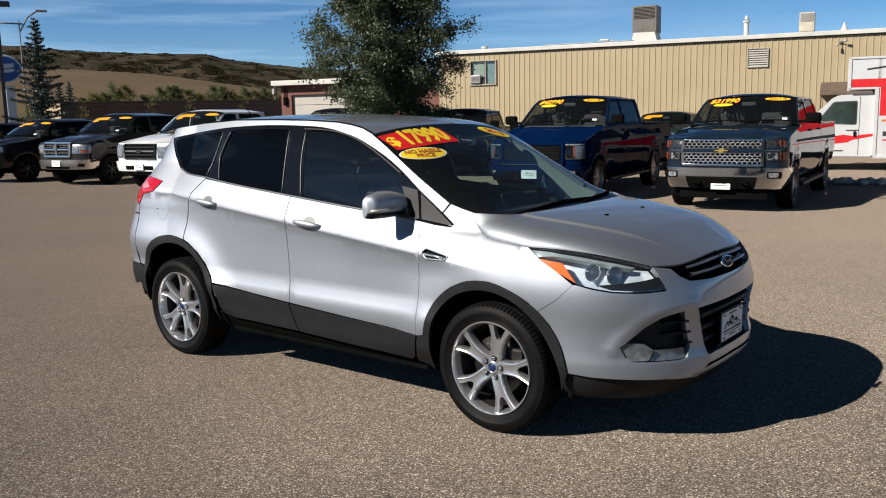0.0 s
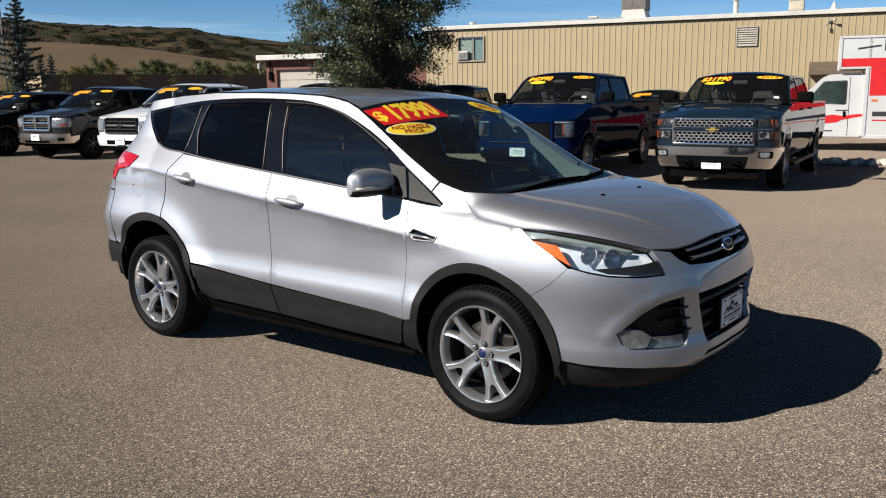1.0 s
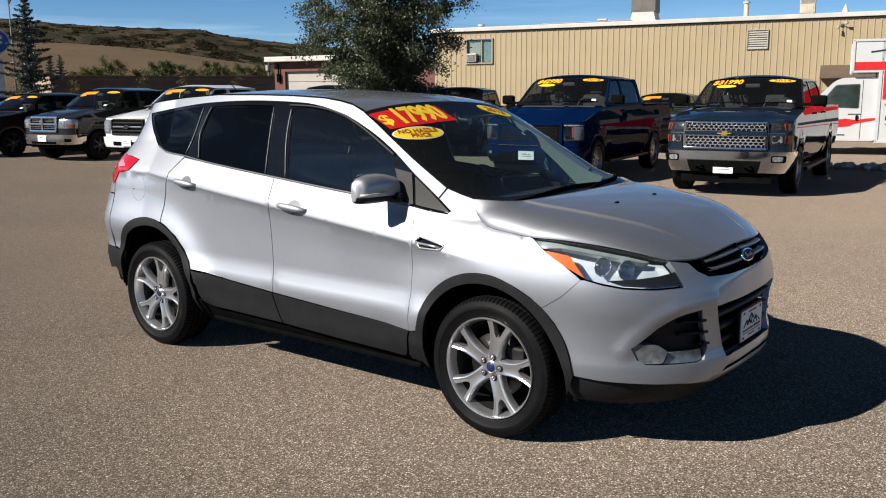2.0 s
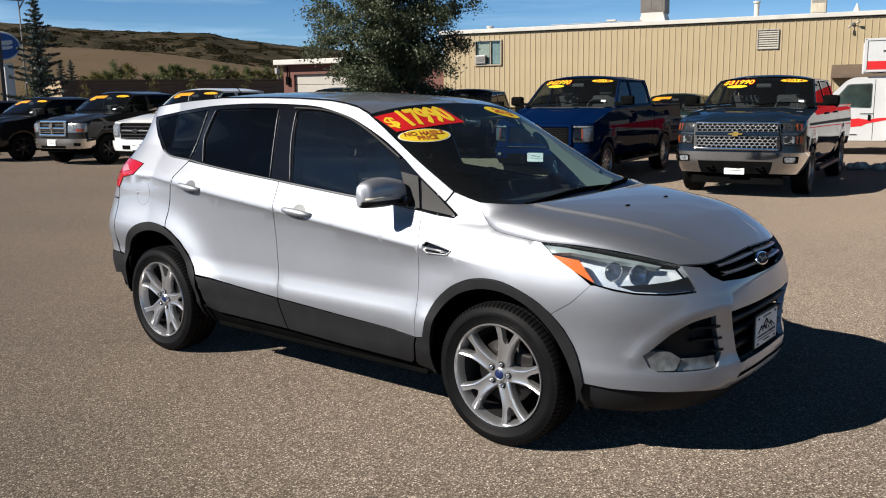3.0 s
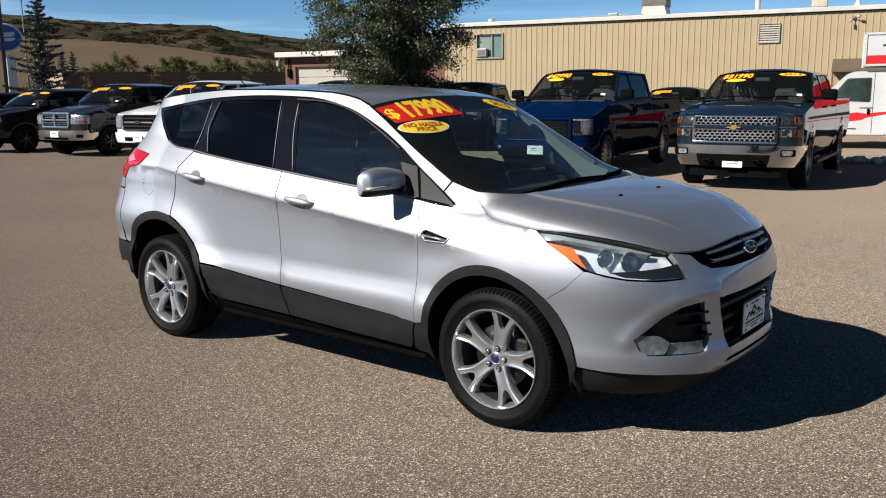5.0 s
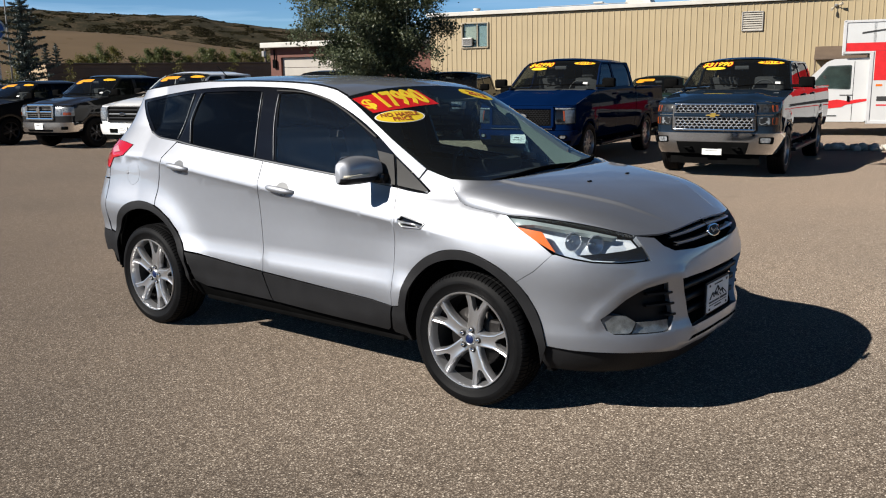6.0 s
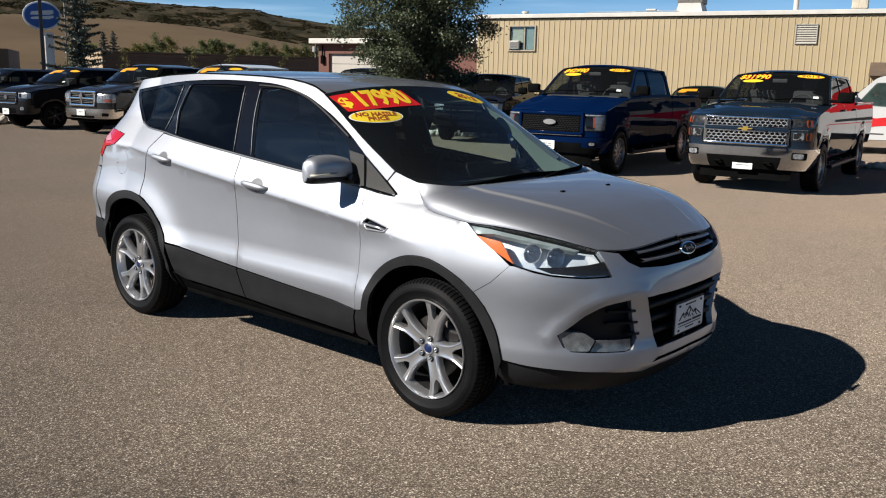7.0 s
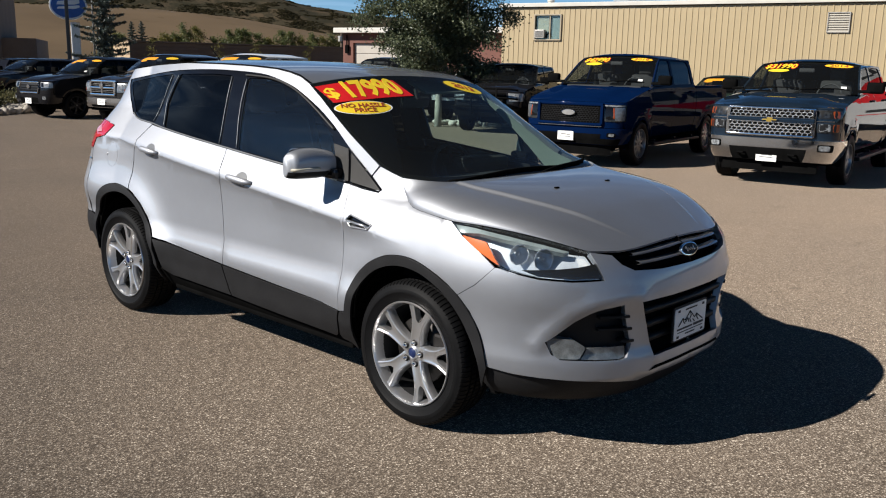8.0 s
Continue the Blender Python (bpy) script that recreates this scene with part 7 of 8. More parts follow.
def workshop():
    b = tagged(new("workshop_wall"), "tan ribbed steel workshop wall with a white roof edge", "building", kind="structure")
    b.matrix_world = HOUSE
    wx0, wx1, wz0, wz1 = -1.46, -.03, 3.33, 4.55
    vx0, vx1, vz0, vz1 = 12.89, 13.80, 3.68, 4.54
    # front wall with two openings, side walls and back
    bm = bmesh.new()
    xs, zs = sorted({S0, wx0, wx1, vx0, vx1, S1}), sorted({0, wz0, wz1, vz0, vz1, ZE})
    for x0, x1 in zip(xs, xs[1:]):
        for z0, z1 in zip(zs, zs[1:]):
            cx, cz = (x0 + x1) / 2, (z0 + z1) / 2
            if (wx0 < cx < wx1 and wz0 < cz < wz1) or (vx0 < cx < vx1 and vz0 < cz < vz1):
                continue
            block(bm, (cx, .11, cz), (x1 - x0, .20, z1 - z0))
    bmesh.ops.remove_doubles(bm, verts=bm.verts[:], dist=1e-4)
    part("wall_front", bm, TAN, b)
    bm = bmesh.new()
    for x in (S0 + .1, S1 - .1):
        block(bm, (x, DEEP / 2 + .1, ZE / 2), (.2, DEEP - .22, ZE))
    block(bm, ((S0 + S1) / 2, DEEP, ZE / 2), (S1 - S0 - .42, .2, ZE))
    part("wall_sides", bm, TAN, b)
    # ribs of the cladding
    rib = bmesh.new()
    slab(rib, [(-.036, 0), (-.016, -.021), (.016, -.021), (.036, 0)], 1.0)
    me = bpy.data.meshes.new("rib")
    rib.to_mesh(me)
    rib.free()
    me.materials.append(TAN_RIB)
    n = int((S1 - S0) / .287)
    for i in range(n):
        x = S0 + .12 + .287 * i
        spans = [(0, ZE - .03)]
        if wx0 - .08 < x < wx1 + .08:
            spans = [(0, wz0 - .06), (wz1 + .06, ZE - .03)]
        if vx0 - .08 < x < vx1 + .08:
            spans = [(0, vz0 - .04), (vz1 + .04, ZE - .03)]
        for z0, z1 in spans:
            o = new("rib", me)
            o.parent = b
            o.matrix_local = Matrix.Translation((x, .008, z0)) @ Matrix.Diagonal((1, 1, z1 - z0, 1))
    # roof with its fascia and drip edge
    bm = bmesh.new()
    block(bm, ((S0 + S1) / 2, DEEP / 2 + .05, 0), (S1 - S0 + .3, DEEP + .3, .10), m=Matrix.Translation((0, 0, ZE + .10)) @ pose(0, 0, 0, 1.2, 0, 0))
    part("roof", bm, ROOFING, b)
    bm = bmesh.new()
    block(bm, ((S0 + S1) / 2, -.10, ZE + .105), (S1 - S0 + .36, .10, .20), .02)
    part("fascia", bm, FASCIA, b)
    bm = bmesh.new()
    block(bm, ((S0 + S1) / 2, -.04, ZE - .012), (S1 - S0 + .3, .08, .02))
    part("drip_edge", bm, BLACK, b)
    # window with its blind and wall air conditioner
    w = tagged(new("window_1"), "white-framed sliding window with a pale blind", "window", kind="structure")
    w.matrix_world = HOUSE
    bm = bmesh.new()
    for c, s in (((-.745, -.02, wz1 + .03), (1.55, .10, .07)), ((-.745, -.02, wz0 - .03), (1.55, .12, .07)), ((wx0 - .03, -.02, 3.94), (.07, .10, 1.22)), ((wx1 + .03, -.02, 3.94), (.07, .10, 1.22)), ((-.62, .02, 3.94), (.06, .06, 1.22))):
        block(bm, c, s, .008)
    part("window_frame", bm, TRIM_TAN, w)
    for x0, x1 in ((wx0, -.65), (-.59, wx1)):
        bm = bmesh.new()
        block(bm, ((x0 + x1) / 2, .05, 3.94), (x1 - x0, .008, 1.22))
        part("pane", bm, PANE, w)
    bm = bmesh.new()
    block(bm, ((wx0 - .65) / 2, .09, 4.12), (.70, .012, .80))
    part("blind", bm, BLIND, w)
    bm = bmesh.new()
    block(bm, ((wx1 - .59) / 2, .09, 3.94), (wx1 + .55, .012, 1.16))
    part("blind", bm, SHADE_GREY, w)
    bm = bmesh.new()
    block(bm, (-.745, .45, 3.94), (1.46, .02, 1.24))
    part("room_back", bm, TRIM_DARK, w)
    ac = thing("air_conditioner", "grey window air conditioner under a blind", "air conditioner")
    ac.matrix_world = HOUSE
    bm = bmesh.new()
    block(bm, (-1.15, -.05, 3.60), (.54, .26, .42), .02)
    body = part("casing", bm, LOUVRE, ac)
    bm = bmesh.new()
    for q in range(7):
        block(bm, (-1.15, -.185, 3.46 + .045 * q), (.46, .012, .014))
    part("fins", bm, BLACK, body)
    # louvred vent
    v = thing("wall_vent", "grey louvred steel vent in the tan wall", "vent")
    v.matrix_world = HOUSE
    bm = bmesh.new()
    for c, s in (((13.345, -.02, vz1 + .0), (.95, .10, .04)), ((13.345, -.02, vz0), (.95, .10, .04)), ((vx0, -.02, 4.11), (.04, .10, .90)), ((vx1, -.02, 4.11), (.04, .10, .90))):
        block(bm, c, s, .006)
    part("frame", bm, LOUVRE, v)
    for q in range(8):
        bm = bmesh.new()
        block(bm, (0, 0, 0), (.87, .012, .13), m=Matrix.Translation((13.345, -.02, vz0 + .07 + .103 * q)) @ pose(0, 0, 0, -38, 0, 0))
        part("slat", bm, SLAT, v)
    bm = bmesh.new()
    block(bm, (13.345, .15, 4.11), (.88, .02, .86))
    part("backing", bm, BLACK, v)
    # awning over the side door
    a = thing("door_awning", "brown awning over a doorway in the tan wall", "awning")
    a.matrix_world = HOUSE
    bm = bmesh.new()
    slab(bm, [(0, 2.86), (-.12, 2.86), (-1.25, 2.33), (-1.25, 2.26), (0, 2.26)], 2.6, Matrix.Translation((16.15, 0, 0)) @ Matrix(((0, 0, 1, 0), (1, 0, 0, 0), (0, 1, 0, 0), (0, 0, 0, 1))))
    part("canopy", bm, AWNING, a)
    for x in (16.2, 18.7):
        bm = bmesh.new()
        rod(bm, (x, -1.20, 0), (x, -1.20, 2.28), .035)
        part("post", bm, AWNING, a)
    d = tagged(new("door_1"), "dark doorway under the awning", "door", kind="structure")
    d.matrix_world = HOUSE
    bm = bmesh.new()
    block(bm, (17.4, -.02, 1.03), (.95, .06, 2.06), .01)
    part("leaf", bm, BROWN_WALL, d)
    # flood lamp
    f = thing("flood_lamp", "pair of small flood lamps on the wall", "lamp")
    f.matrix_world = HOUSE
    bm = bmesh.new()
    block(bm, (16.9, -.05, 4.66), (.12, .08, .12), .01)
    tube(bm, [(16.9, -.08, 4.66), (17.05, -.20, 4.68)], .018, 6)
    tube(bm, [(16.9, -.08, 4.64), (16.80, -.22, 4.55)], .018, 6)
    part("bracket", bm, STEEL, f)
    for p, q in (((17.05, -.20, 4.68), (17.16, -.30, 4.72)), ((16.80, -.22, 4.55), (16.72, -.34, 4.46))):
        bm = bmesh.new()
        rod(bm, p, q, .045, .065, 12)
        part("head", bm, PLANT_TAN, f, smooth=50)
    # plant on the roof
    yb, zt = 1.2, ZE + .17

    def unit(name, x0, x1, z0, z1, mat, label, curb=0.0):
        u = thing(name, label, "roof unit")
        u.matrix_world = HOUSE
        wx = x1 - x0
        if curb:
            bm = bmesh.new()
            slab(bm, [(-wx / 2 - .05, 0), (wx / 2 + .05, 0), (wx / 2 - .08, curb), (-wx / 2 + .08, curb)], 1.3, Matrix.Translation(((x0 + x1) / 2, yb + .65, zt)) @ pose(0, 0, 0, 90, 0, 0))
            part("curb", bm, FASCIA, u)
        bm = bmesh.new()
        block(bm, ((x0 + x1) / 2, yb, (z0 + z1) / 2), (wx, 1.2, z1 - z0), .03)
        cas = part("casing", bm, mat, u)
        bm = bmesh.new()
        for q in range(9):
            block(bm, ((x0 + x1) / 2, yb - .61, z0 + (z1 - z0) * (.52 + .05 * q)), (wx * .86, .015, .02))
        part("grille_slats", bm, LOUVRE if mat is PLANT_TAN else BLACK, cas)
        bm = bmesh.new()
        for q in (.28, .72):
            block(bm, (x0 + wx * q, yb - .605, z0 + (z1 - z0) * .25), (wx * .34, .012, (z1 - z0) * .36), .004)
        part("hatch", bm, mat, cas)
        return u
    unit("roof_unit", 7.20, 8.42, zt + .50, zt + 1.82, PLANT_GREY, "grey rooftop air handler on a white curb", .50)
    unit("roof_unit", 15.08, 15.74, zt + .12, zt + 1.00, PLANT_TAN, "small tan rooftop cooler", .10)
    p = thing("roof_pipe", "white vent pipe with a cowl on the roof", "pipe")
    p.matrix_world = HOUSE
    bm = bmesh.new()
    rod(bm, (12.70, .8, zt - .05), (12.70, .8, zt + .72), .12, seg=14)
    rod(bm, (12.70, .8, zt + .70), (12.70, .8, zt + .78), .17, seg=14)
    rod(bm, (12.70, .8, zt + .84), (12.70, .8, zt + 1.02), .10, .07, 14)
    part("pipe", bm, FASCIA, p, smooth=40)
    c = thing("roof_cone", "white conical roof vent", "vent")
    c.matrix_world = HOUSE
    bm = bmesh.new()
    rod(bm, (17.02, .6, zt - .03), (17.02, .6, zt + .46), .21, .01, 16)
    part("cone", bm, FASCIA, c, smooth=40)
    s = thing("roof_pipe", "short white vent stub at the roof corner", "pipe")
    s.matrix_world = HOUSE
    bm = bmesh.new()
    rod(bm, (-.95, .8, zt - .05), (-.95, .8, zt + .18), .16, seg=12)
    rod(bm, (-.95, .8, zt + .16), (-.95, .8, zt + .24), .20, seg=12)
    part("stub", bm, FASCIA, s, smooth=40)
    st = thing("roof_rail", "thin steel conduit along the roof edge", "conduit")
    st.matrix_world = HOUSE
    bm = bmesh.new()
    tube(bm, [(2.6, .5, zt + .12), (7.3, .5, zt + .13)], .02, 6)
    for x in (2.7, 4.2, 5.8, 7.2):
        rod(bm, (x, .5, zt - .03), (x, .5, zt + .12), .015, seg=6)
    part("conduit", bm, STEEL, st)
    # slender lamp mast behind the building
    l = thing("street_lamp", "distant street lamp with a small grey head", "street lamp")
    l.matrix_world = HOUSE
    bm = bmesh.new()
    tube(bm, [(2.2, 24, 0), (2.2, 24, 6.8)], .05, 6)
    part("mast", bm, STEEL, l)
    bm = bmesh.new()
    block(bm, (-.1, 24, 7.3), (.75, .3, .14), .05)
    tube(bm, [(2.2, 24, 6.7), (.2, 24, 7.3)], .03, 6)
    part("head", bm, FASCIA, l)


def brown_shop():
    """Red-brown shop with a white roof edge and a pale roller door, behind the tree."""
    m = Matrix.Translation((-38.0, 32.7, 0)) @ pose(0, 0, 0, 0, 0, 14)
    b = tagged(new("shop_wall"), "red-brown shop with a white roof edge and pale roller door", "building", kind="structure")
    b.matrix_world = m
    bm = bmesh.new()
    for x0, x1, z0, z1 in ((0, .75, 0, 3.7), (.75, 6.2, 3.12, 3.7), (6.2, 13, 0, 3.7)):
        block(bm, ((x0 + x1) / 2, .15, (z0 + z1) / 2), (x1 - x0, .3, z1 - z0))
    bmesh.ops.remove_doubles(bm, verts=bm.verts[:], dist=1e-4)
    part("wall_front", bm, BRICK, b)
    bm = bmesh.new()
    for x in (.15, 12.85):
        block(bm, (x, 5.2, 1.85), (.3, 9.8, 3.7))
    part("wall_sides", bm, BRICK, b)
    bm = bmesh.new()
    block(bm, (6.5, 4.8, 3.86), (13.8, 10.6, .30), .03)
    part("roof_edge", bm, FASCIA, b)
    for q in range(5):
        bm = bmesh.new()
        block(bm, (3.475, .2, .31 + .625 * q), (5.43, .06, .60), .015)
        part("door_panel", bm, GARAGE, b)
    bm = bmesh.new()
    block(bm, (.35, -.08, 2.75), (.22, .16, .50), .02)
    tube(bm, [(.35, -.1, 3.0), (.35, -.1, 3.6)], .05, 6)
    part("wall_lantern", bm, BLACK, b)


def boundary():
    """Long low brown building beyond the lot, boarded, with a lit tan end."""
    p, q = Vector((-62.4, 31.4, 0)), Vector((-54.5, 47.9, 0))
    d = q - p
    length = d.length + 14
    m = Matrix.Translation(p) @ pose(0, 0, 0, 0, 0, math.degrees(math.atan2(d.y, d.x)))
    b = tagged(new("board_wall"), "long low brown boarded wall with a tan end", "wall", kind="structure")
    b.matrix_world = m
    bm = bmesh.new()
    block(bm, (length / 2, 1.5, 1.62), (length, 3.0, 3.24))
    part("core", bm, BROWN_WALL, b)
    bd = bmesh.new()
    block(bd, (0, 0, 0), (length, .05, .27), .01)
    me = bpy.data.meshes.new("board")
    bd.to_mesh(me)
    bd.free()
    me.materials.append(BOARD)
    for i in range(11):
        o = new("board", me)
        o.parent = b
        o.matrix_local = Matrix.Translation((length / 2, -.03, .16 + .292 * i))
    bm = bmesh.new()
    block(bm, (length / 2, 1.4, 3.30), (length + .2, 3.4, .10))
    part("coping", bm, BROWN_WALL, b)
    e = tagged(new("tan_wall"), "sunlit tan stucco end wall", "wall", kind="structure")
    a = Vector((-74.6, 36.2, 0))
    d2 = p - a
    e.matrix_world = Matrix.Translation(a) @ pose(0, 0, 0, 0, 0, math.degrees(math.atan2(d2.y, d2.x)))
    bm = bmesh.new()
    block(bm, (d2.length / 2 - .1, .2, 1.65), (d2.length - .2, .4, 3.3), .02)
    part("wall", bm, STUCCO, e)
    bm = bmesh.new()
    block(bm, (d2.length / 2 - .1, .2, 2.3), (d2.length - .15, .44, .06))
    part("band", bm, BROWN_WALL, e)
    # dark brown shop at the far side
    g = tagged(new("far_building"), "dark brown flat-roofed commercial building", "building", kind="structure")
    g.matrix_world = Matrix.Translation((-52.7, 17.7, 0)) @ pose(0, 0, 0, 0, 0, 62)
    bm = bmesh.new()
    block(bm, (-9.0, 5, 3.6), (18, 10, 7.2), .03)
    part("tall_block", bm, BROWN_WALL, g)
    bm = bmesh.new()
    block(bm, (1.0, 6, 1.5), (2.0, 8, 3.0), .03)
    part("low_block", bm, BROWN_WALL, g)


workshop()
brown_shop()
boundary()

# ---- sign, poles ----
SIGN_BLUE = material("sign blue", (0.018, 0.095, 0.38), 0.3)
SIGN_WHITE = material("sign white", (0.80, 0.80, 0.80), 0.4, spread=0.04)
POLE_GREY = material("weathered grey pole", (0.12, 0.12, 0.12), 0.6, spread=0.2)
POLE_BLACK = material("black painted pole", (0.015, 0.015, 0.016), 0.45)
sg = thing("dealer_sign", "blue oval sign with a white rim on a white pylon", "sign")
sg.matrix_world = Matrix.Translation((-38.9, 15.95, 0)) @ pose(0, 0, 0, 0, 0, 64)
bm = bmesh.new()
slab(bm, oval(0, 4.28, .86, .68, 40), .30, Matrix.Translation((0, .15, 0)) @ pose(0, 0, 0, 90, 0, 0), .03)
part("rim", bm, SIGN_WHITE, sg)
bm = bmesh.new()
slab(bm, oval(0, 4.28, .77, .59, 40), .02, Matrix.Translation((0, -.145, 0)) @ pose(0, 0, 0, 90, 0, 0))
part("face", bm, SIGN_BLUE, sg)
bm = bmesh.new()
for z, h in ((.10, .16), (-.10, .10)):
    slab(bm, rounded([(-.52, 4.20 + z), (.30, 4.22 + z), (.52, 4.30 + z), (.50, 4.30 + z + h), (-.46, 4.20 + z + h)], .04), .01, Matrix.Translation((0, -.166, 0)) @ pose(0, 0, 0, 90, 0, 0))
part("mark", bm, SIGN_WHITE, sg)
bm = bmesh.new()
block(bm, (.25, .15, 1.75), (.42, .30, 3.5), .04)
part("pylon", bm, SIGN_WHITE, sg)
bm = bmesh.new()
block(bm, (.25, .15, .2), (1.2, .8, .4), .05)
part("footing", bm, STUCCO, sg)

lp = thing("lamp_post", "black square lamp post with a flat lamp head", "lamp post", at=pose(-36.03, 14.55, 0, 0, 0, 60))
bm = bmesh.new()
block(bm, (0, 0, 3.6), (.15, .15, 6.6), .02)
part("pole", bm, POLE_BLACK, lp)
bm = bmesh.new()
rod(bm, (0, 0, 0), (0, 0, .7), .30, seg=16)
part("footing", bm, STUCCO, lp, smooth=40)
bm = bmesh.new()
block(bm, (-.1, 0, 6.95), (1.3, .42, .22), .03)
part("lamp_head", bm, POLE_BLACK, lp)

cl = thing("street_lamp", "galvanised street lamp with a bent arm", "street lamp", at=pose(-49.8, 22.4, 0, 0, 0, 62))
bm = bmesh.new()
tube(bm, [(0, 0, 0), (0, 0, 4), (0, 0, 7.9)], .06, 8, .6)
tube(bm, [(0, 0, 7.2), (.5, 0, 8.1), (1.0, 0, 8.45)], .05, 6)
tube(bm, [(-1.3, 0, 7.75), (.2, 0, 7.70)], .05, 6)
part("pole", bm, POLE_GREY, cl, smooth=50)
bm = bmesh.new()
block(bm, (1.3, 0, 8.5), (.65, .25, .14), .05)
part("lamp_head", bm, STEEL, cl)

up = thing("utility_pole", "brown timber utility pole with a grey box", "utility pole", at=pose(-58.6, 50.3, 0))
bm = bmesh.new()
rod(bm, (0, 0, 0), (0, 0, 5.2), .13, .10, 8)
part("pole", bm, BOARD, up)
bm = bmesh.new()
block(bm, (-.05, -.15, 4.2), (.3, .25, .5), .03)
part("box", bm, LOUVRE, up)

# ---- hills ----
def hill_material(name, lo, hi, scrub, amount):
    m = bpy.data.materials.new(name)
    m.use_nodes = True
    n, l = m.node_tree.nodes, m.node_tree.links
    b = n["Principled BSDF"]
    b.inputs["Roughness"].default_value, b.inputs["Specular IOR Level"].default_value = 0.95, 0.1
    where = n.new("ShaderNodeTexCoord")
    a, s, f = n.new("ShaderNodeTexNoise"), n.new("ShaderNodeTexNoise"), n.new("ShaderNodeTexNoise")
    for t, sc, d in ((a, .009, 8), (s, .026, 10), (f, .22, 8)):
        t.inputs["Scale"].default_value, t.inputs["Detail"].default_value = sc, d
        l.new(where.outputs["Object"], t.inputs["Vector"])
    s.inputs["Roughness"].default_value = 0.62
    r = n.new("ShaderNodeValToRGB")
    r.color_ramp.elements[0].position, r.color_ramp.elements[1].position = .35, .65
    r.color_ramp.elements[0].color, r.color_ramp.elements[1].color = (*lo, 1), (*hi, 1)
    l.new(a.outputs["Fac"], r.inputs["Fac"])
    add = n.new("ShaderNodeMath")
    add.operation = "MULTIPLY_ADD"
    add.inputs[1].default_value = .35
    l.new(f.outputs["Fac"], add.inputs[0])
    l.new(s.outputs["Fac"], add.inputs[2])
    k = n.new("ShaderNodeMapRange")
    k.inputs[1].default_value, k.inputs[2].default_value = amount - .06, amount + .08
    l.new(add.outputs[0], k.inputs[0])
    tone = n.new("ShaderNodeValToRGB")
    tone.color_ramp.elements[0].color, tone.color_ramp.elements[1].color = (*scrub, 1), (scrub[0] * 2.2, scrub[1] * 1.5, scrub[2] * 1.4, 1)
    l.new(f.outputs["Fac"], tone.inputs["Fac"])
    mx = n.new("ShaderNodeMix")
    mx.data_type = "RGBA"
    l.new(k.outputs[0], mx.inputs["Factor"])
    l.new(r.outputs["Color"], mx.inputs["A"])
    l.new(tone.outputs["Color"], mx.inputs["B"])
    l.new(mx.outputs["Result"], b.inputs["Base Color"])
    return m


HILLS = {}


def hill(name, dist, depth, crest, mat, label, rough):
    """A ridge seen as a height over the compass: crest gives its rise in degrees by bearing (from +y towards -x)."""
    us, vs = steps(-180, 180, 420), steps(0, 1, 22)

    def f(u, v):
        d = dist + depth * v
        top = math.tan(radians(crest(u))) * (dist + depth * .62)
        w = math.sin(min(1, v / .62) * math.pi / 2) ** 1.3 if v < .62 else 1 - .25 * ((v - .62) / .38) ** 2
        p = Vector((-d * math.sin(radians(u)), d * math.cos(radians(u)), 0))
        z = top * w + rough * v * (noise.fractal(p * .006, 1.0, 2.0, 5) + .6 * noise.fractal(p * .03, 1.0, 2.0, 3)) * min(1, (1 - abs(v - .5)) * 2)
        p.z = max(-2, z) - 1.0
        return p
    bm = bmesh.new()
    HILLS[name] = f
    sheet(bm, f, us, vs, False)
    bmesh.ops.recalc_face_normals(bm, faces=bm.faces[:])
    if sum(q.normal.z for q in bm.faces) < 0:
        bmesh.ops.reverse_faces(bm, faces=bm.faces[:])
    return tagged(part(name, bm, mat, smooth=80), label, "hill", kind="structure")


hill("backdrop_ridge", 1500, 900, spline([-180, -60, 0, 30, 44, 47, 49, 51.3, 53.4, 56, 58, 59.3, 61, 62.4, 64, 70, 80, 110, 180], [1.6, 1.4, 2.0, 2.6, 3.0, 3.30, 3.48, 3.72, 4.12, 4.15, 4.20, 4.28, 4.4, 4.46, 4.56, 4.9, 4.6, 2.5, 1.6]),
     hill_material("scrub hillside", (.050, .042, .026), (.088, .064, .040), (.018, .021, .013), .63), "distant ridge dark with scrub and autumn brush", 9)
hill("backdrop_slope", 420, 620, spline([-180, -60, 0, 30, 44, 47.8, 51, 53.8, 56.1, 59.4, 62.2, 66, 70, 90, 130, 180], [.5, .5, .7, 1.0, 1.5, 1.80, 2.22, 2.6, 2.95, 3.2, 3.3, 3.35, 3.3, 2.2, .8, .5]),
     hill_material("dry grass slope", (.098, .070, .043), (.138, .098, .060), (.05, .045, .022), .82), "dry tawny grass slope below the ridge", 2.2)

# ---- trees and shrubs ----
BARK = material("pale bark", (0.42, 0.39, 0.33), 0.85, spread=0.35, grain=0.5, scale=5, bump=0.4, bump_scale=40)
BARK_DARK = material("dark bark", (0.06, 0.045, 0.035), 0.9, spread=0.3, grain=0.5, scale=6)


